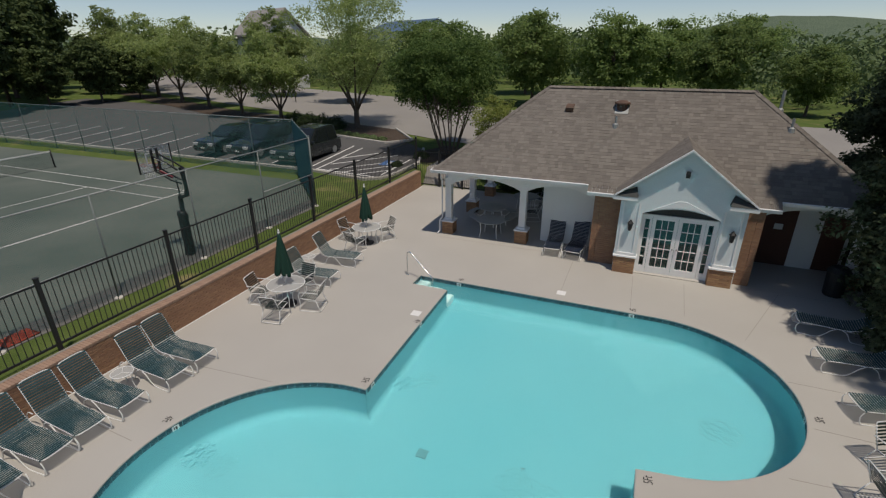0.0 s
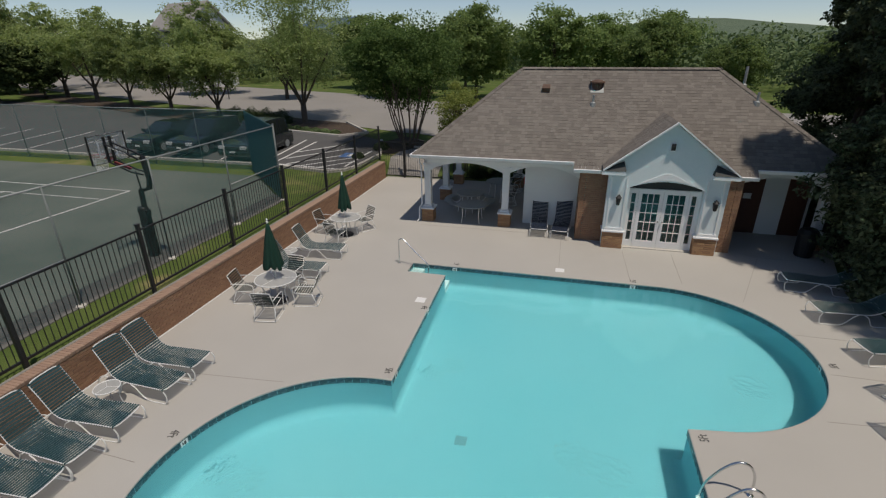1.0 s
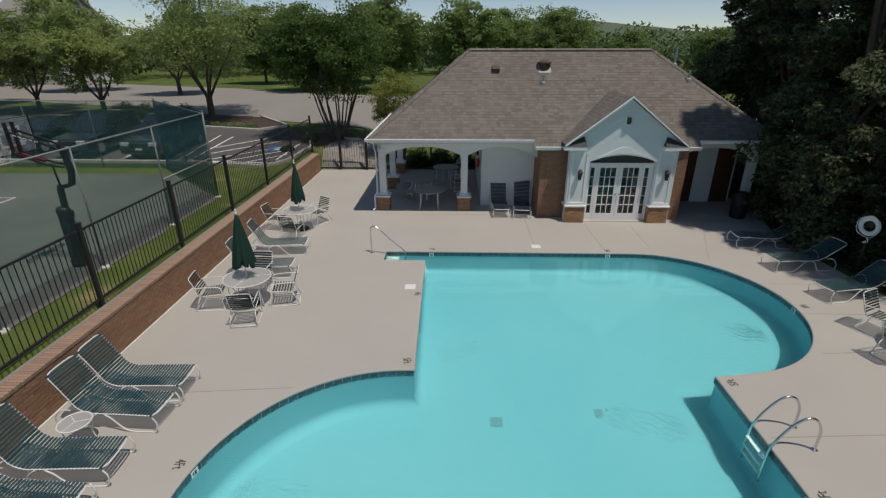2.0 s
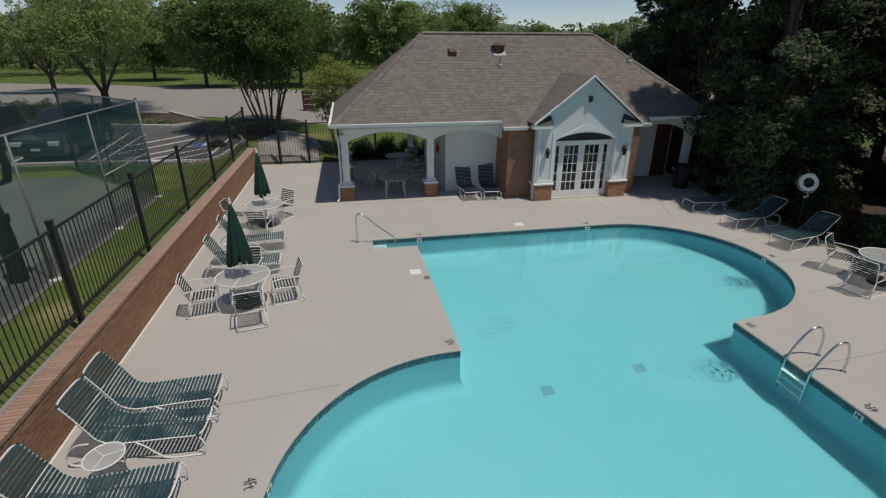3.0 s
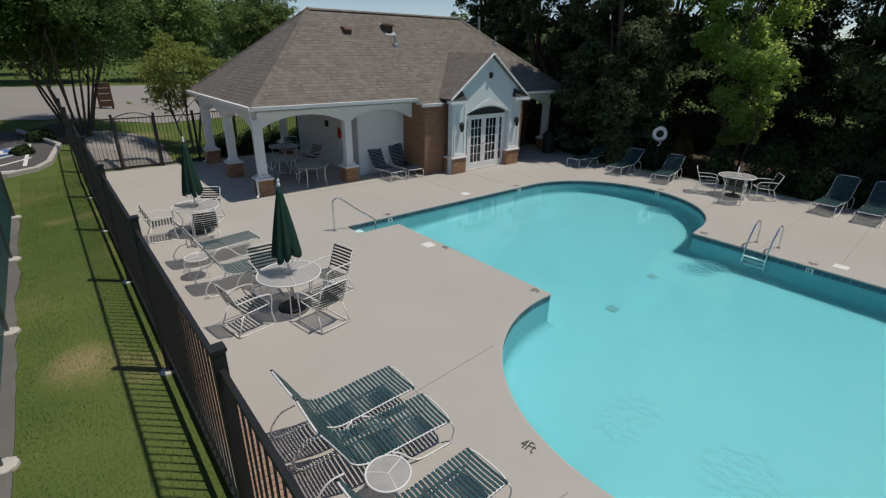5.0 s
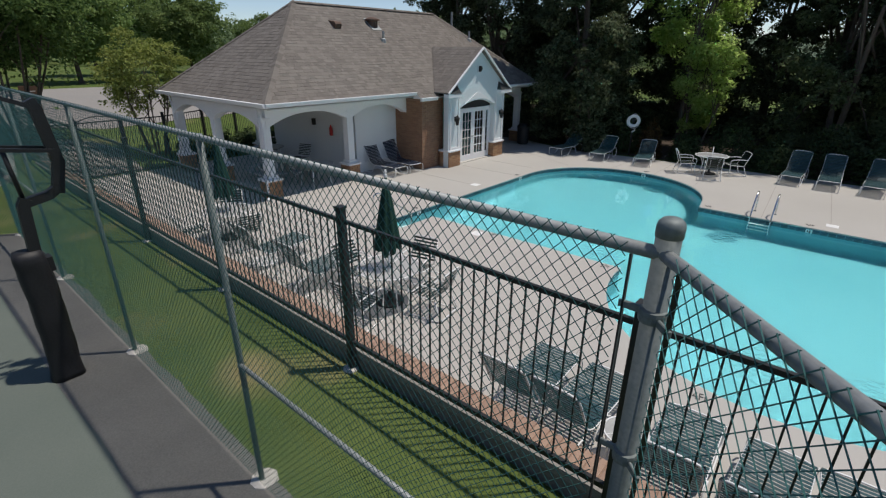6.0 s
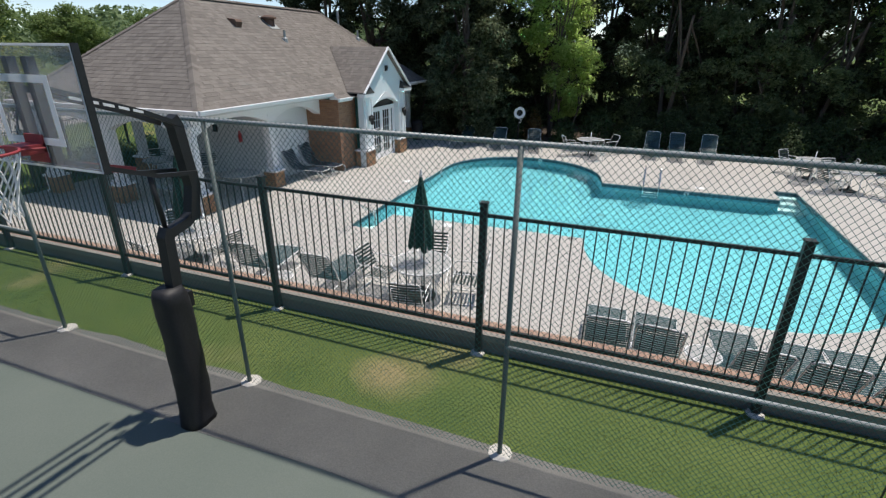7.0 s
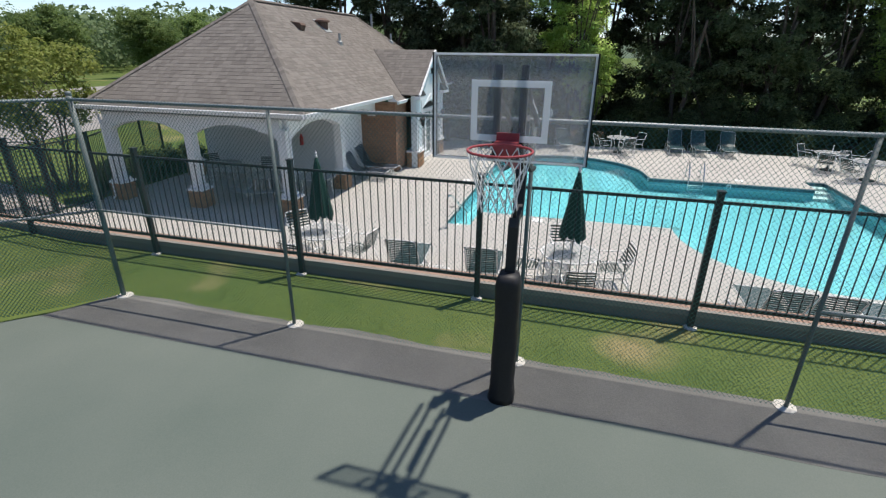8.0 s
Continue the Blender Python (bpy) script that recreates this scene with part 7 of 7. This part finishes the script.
# red towel lying at the court's edge
tw = thing("towel", (-13.75, 5.15, 0.694), "crumpled salmon-red towel lying at the court edge", "towel")
bm = bmesh.new()
g = [[bm.verts.new((0.36 * (i / 14 - 0.5) * 1.6 + 0.05 * noise.noise((i * 0.5, j * 0.5, 1)), 0.75 * (j / 18 - 0.5) + 0.05 * noise.noise((i * 0.5, j * 0.4, 7)),
                     0.02 + 0.10 * max(0, noise.noise((i * 0.42, j * 0.36, 3)) + 0.35) * math.sin(math.pi * i / 14) * math.sin(math.pi * j / 18))) for j in range(19)] for i in range(15)]
for i in range(14):
    for j in range(18):
        bm.faces.new((g[i][j], g[i + 1][j], g[i + 1][j + 1], g[i][j + 1]))
bmesh.ops.solidify(bm, geom=bm.faces[:], thickness=0.012)
part("cloth", bm, mat("salmon_cloth", (0.50, 0.085, 0.055), (0.62, 0.14, 0.09), 5, 60, 0.95, 0.5, 0.004), tw, smooth=True)


# ---------------- parked cars ----------------
def car(at, rz, paint_m, label, suv=True, length=4.7, width=1.88, height=1.72):
    t = thing("parked_car", at, label, "car", "cars in the lot", rz=rz)
    L, W, H = length, width / 2, height
    # body side profile along x (front at +x)
    belt = 0.98 if suv else 0.88
    low = [(-L / 2, 0.42), (-L / 2 + 0.02, 0.80), (-L / 2 + 0.06, belt), (L / 2 - 1.25, belt + 0.02), (L / 2 - 0.25, belt - 0.10), (L / 2 - 0.04, belt - 0.26), (L / 2, 0.45), (L / 2 - 0.10, 0.26), (-L / 2 + 0.15, 0.26)]
    bm = bmesh.new()
    loops = []
    for y, k, dz in ((-W, 0.97, 0.02), (-W + 0.07, 1.0, 0.0), (W - 0.07, 1.0, 0.0), (W, 0.97, 0.02)):
        loops.append([bm.verts.new((x * k, y, z if z < 0.5 else z - dz * 2)) for x, z in low])
    skin(bm, loops)
    bmesh.ops.recalc_face_normals(bm, faces=bm.faces)
    body = part("body", bm, paint_m, t)
    roof_z = H
    cab = [(-L / 2 + 0.10, belt), (-L / 2 + (0.42 if suv else 0.95), roof_z - 0.06), (-L / 2 + 1.3, roof_z), (L / 2 - 2.35, roof_z - 0.03), (L / 2 - 1.35, belt + 0.01)]
    bm = bmesh.new()
    loops = []
    for y, s in ((-W + 0.06, 0), (-W + 0.24, 1), (W - 0.24, 1), (W - 0.06, 0)):
        loops.append([bm.verts.new((x, y, z if s or z < belt + 0.05 else belt + (z - belt) * 0.02 + 0.0)) for x, z in cab])
    skin(bm, loops)
    bmesh.ops.recalc_face_normals(bm, faces=bm.faces)
    part("cabin", bm, paint_m, t)
    # glass
    for sgn in (-1, 1):
        y0, y1 = sgn * (W - 0.055), sgn * (W - 0.225)
        for xa, xb, xc, xd in ((-L / 2 + 0.42, -L / 2 + 1.35, -L / 2 + 1.35, -L / 2 + 0.66), (-L / 2 + 1.45, L / 2 - 2.35, L / 2 - 2.5, -L / 2 + 1.45), (L / 2 - 2.28, L / 2 - 1.62, L / 2 - 2.38, L / 2 - 2.42)):
            bm = bmesh.new()
            zt = belt + (roof_z - belt) * 0.86
            lo = [bm.verts.new(c) for c in ((xa, y0 + sgn * 0.012, belt + 0.06), (xb, y0 + sgn * 0.012, belt + 0.06), (xc, y1 + sgn * 0.035, zt), (xd, y1 + sgn * 0.035, zt))]
            hi = [bm.verts.new((v.co.x, v.co.y - sgn * 0.02, v.co.z)) for v in lo]
            skin(bm, [lo, hi])
            bmesh.ops.recalc_face_normals(bm, faces=bm.faces)
            part("side_window", bm, M_carglass, t, "dark tinted glass")
    bm = bmesh.new()
    a, b = Vector((L / 2 - 1.40, 0, belt + 0.06)), Vector((L / 2 - 2.28, 0, roof_z - 0.09))
    n = Vector((b.z - a.z, 0, a.x - b.x)).normalized() * 0.03
    lo = [bm.verts.new(c) for c in (a + n + Vector((0, -W + 0.14, 0)), a + n + Vector((0, W - 0.14, 0)), b + n + Vector((0, W - 0.30, 0)), b + n + Vector((0, -W + 0.30, 0)))]
    hi = [bm.verts.new(v.co - n * 0.8) for v in lo]
    skin(bm, [lo, hi])
    bmesh.ops.recalc_face_normals(bm, faces=bm.faces)
    part("windscreen", bm, M_carglass, t, "dark windscreen")
    for sgn in (-1, 1):
        bm = bmesh.new()
        soft_box(bm, L / 2 - 0.16, L / 2 + 0.005, sgn * (W - 0.30) - 0.19, sgn * (W - 0.30) + 0.19, belt - 0.33, belt - 0.17, 0.02)
        part("headlight", bm, M_lamp, body, "clear headlight")
        for x in (-L / 2 + 0.85, L / 2 - 0.95):
            bm = bmesh.new()
            prof = [(0.20, -0.11), (0.31, -0.115), (0.345, -0.08), (0.345, 0.08), (0.31, 0.115), (0.20, 0.11)]
            loops = [[bm.verts.new((x + r * math.cos(2 * math.pi * k / 20), sgn * (W - 0.10) + o, 0.345 + r * math.sin(2 * math.pi * k / 20))) for k in range(20)] for r, o in prof]
            skin(bm, loops)
            bmesh.ops.recalc_face_normals(bm, faces=bm.faces)
            wheel = part("wheel", bm, M_tyre, t, "black tyre")
            bm = bmesh.new()
            loops = [[bm.verts.new((x + r * math.cos(2 * math.pi * k / 20), sgn * (W - 0.10 + o), 0.345 + r * math.sin(2 * math.pi * k / 20))) for k in range(20)] for r, o in ((0.225, 0.10), (0.225, 0.118), (0.12, 0.122), (0.03, 0.128))]
            skin(bm, loops)
            bmesh.ops.recalc_face_normals(bm, faces=bm.faces)
            part("rim", bm, M_galv, wheel, "grey alloy rim")
        bm = bmesh.new()
        soft_box(bm, L / 2 - 1.75, L / 2 - 1.58, sgn * (W + 0.09) - 0.09, sgn * (W + 0.09) + 0.09, belt + 0.08, belt + 0.22, 0.02)
        part("mirror", bm, paint_m, t)
    bm = bmesh.new()
    soft_box(bm, L / 2 - 0.10, L / 2 + 0.012, -0.42, 0.42, belt - 0.38, belt - 0.20, 0.01)
    part("grille", bm, M_black, body)
    bm = bmesh.new()
    box(bm, L / 2 + 0.004, L / 2 + 0.02, -0.16, 0.16, 0.46, 0.55)
    part("plate_bar", bm, M_plastic, body, "plain pale bar")
    return t


M_carglass = mat("tinted_glass", (0.010, 0.013, 0.015), (0.016, 0.020, 0.022), 2, 10, 0.08, 0, spec=0.8)
M_lamp = mat("lamp_glass", (0.45, 0.47, 0.48), (0.6, 0.62, 0.63), 6, 30, 0.15, 0, spec=0.8)
M_tyre = mat("tyre", (0.015, 0.015, 0.015), (0.025, 0.025, 0.025), 4, 50, 0.85)
M_car_navy = mat("dark_navy_paint", (0.010, 0.014, 0.022), (0.013, 0.018, 0.028), 1, 80, 0.25, 0, coat=0.8)
M_car_green = mat("dark_grey_paint", (0.014, 0.020, 0.022), (0.020, 0.027, 0.030), 1, 80, 0.25, 0, coat=0.8)
M_car_black = mat("black_paint", (0.006, 0.006, 0.007), (0.009, 0.009, 0.010), 1, 80, 0.25, 0, coat=0.8)
car((-26.1, 24.7, ground_on_grid(-26.1, 24.7) + 0.02), -90, M_car_black, "black compact sport utility car parked nose to the court", True, 4.4, 1.84, 1.6)
car((-23.1, 24.8, ground_on_grid(-23.1, 24.8) + 0.02), -92, M_car_navy, "dark navy sport utility car parked nose to the court", True, 4.8, 1.95, 1.85)
car((-19.5, 24.5, ground_on_grid(-19.5, 24.5) + 0.02), -90, M_car_green, "dark grey boxy sport utility car parked nose to the court", True, 4.8, 1.95, 1.88)

# tufts of grass along the strip between the fences
rg = np.random.default_rng(9)
n = 56000
px = rg.uniform(-13.34, -11.8, n)
py = rg.uniform(-2, 21, n)
clump = np.array([noise.noise((float(a) * 1.3, float(b) * 1.3, 0)) for a, b in zip(px, py)])
hgt = rg.uniform(0.014, 0.036, n) * (1 + 0.5 * clump)
an = rg.uniform(0, 2 * np.pi, n)
wd = 0.004
dx, dy2 = np.cos(an), np.sin(an)
base = np.stack([px, py, np.array([ground_on_grid(float(a), float(b)) - 0.004 for a, b in zip(px, py)])], 1)
side = np.stack([dx, dy2, np.zeros(n)], 1) * wd
leanv = np.stack([-dy2, dx, np.zeros(n)], 1) * (hgt * rg.uniform(0.1, 0.8, n))[:, None]
tipv = base + leanv
tipv[:, 2] += hgt
v = np.stack([base - side, base + side, tipv], 1).reshape(-1, 3)
gr = new("grass_tufts", mesh_of("grass_tufts", v, np.arange(3 * n).reshape(-1, 3), leaf_mat("grass_blades", (0.085, 0.138, 0.036), (0.200, 0.220, 0.080))))
tagged(gr, "short uneven grass between the two fences", "grass", kind="stuff")
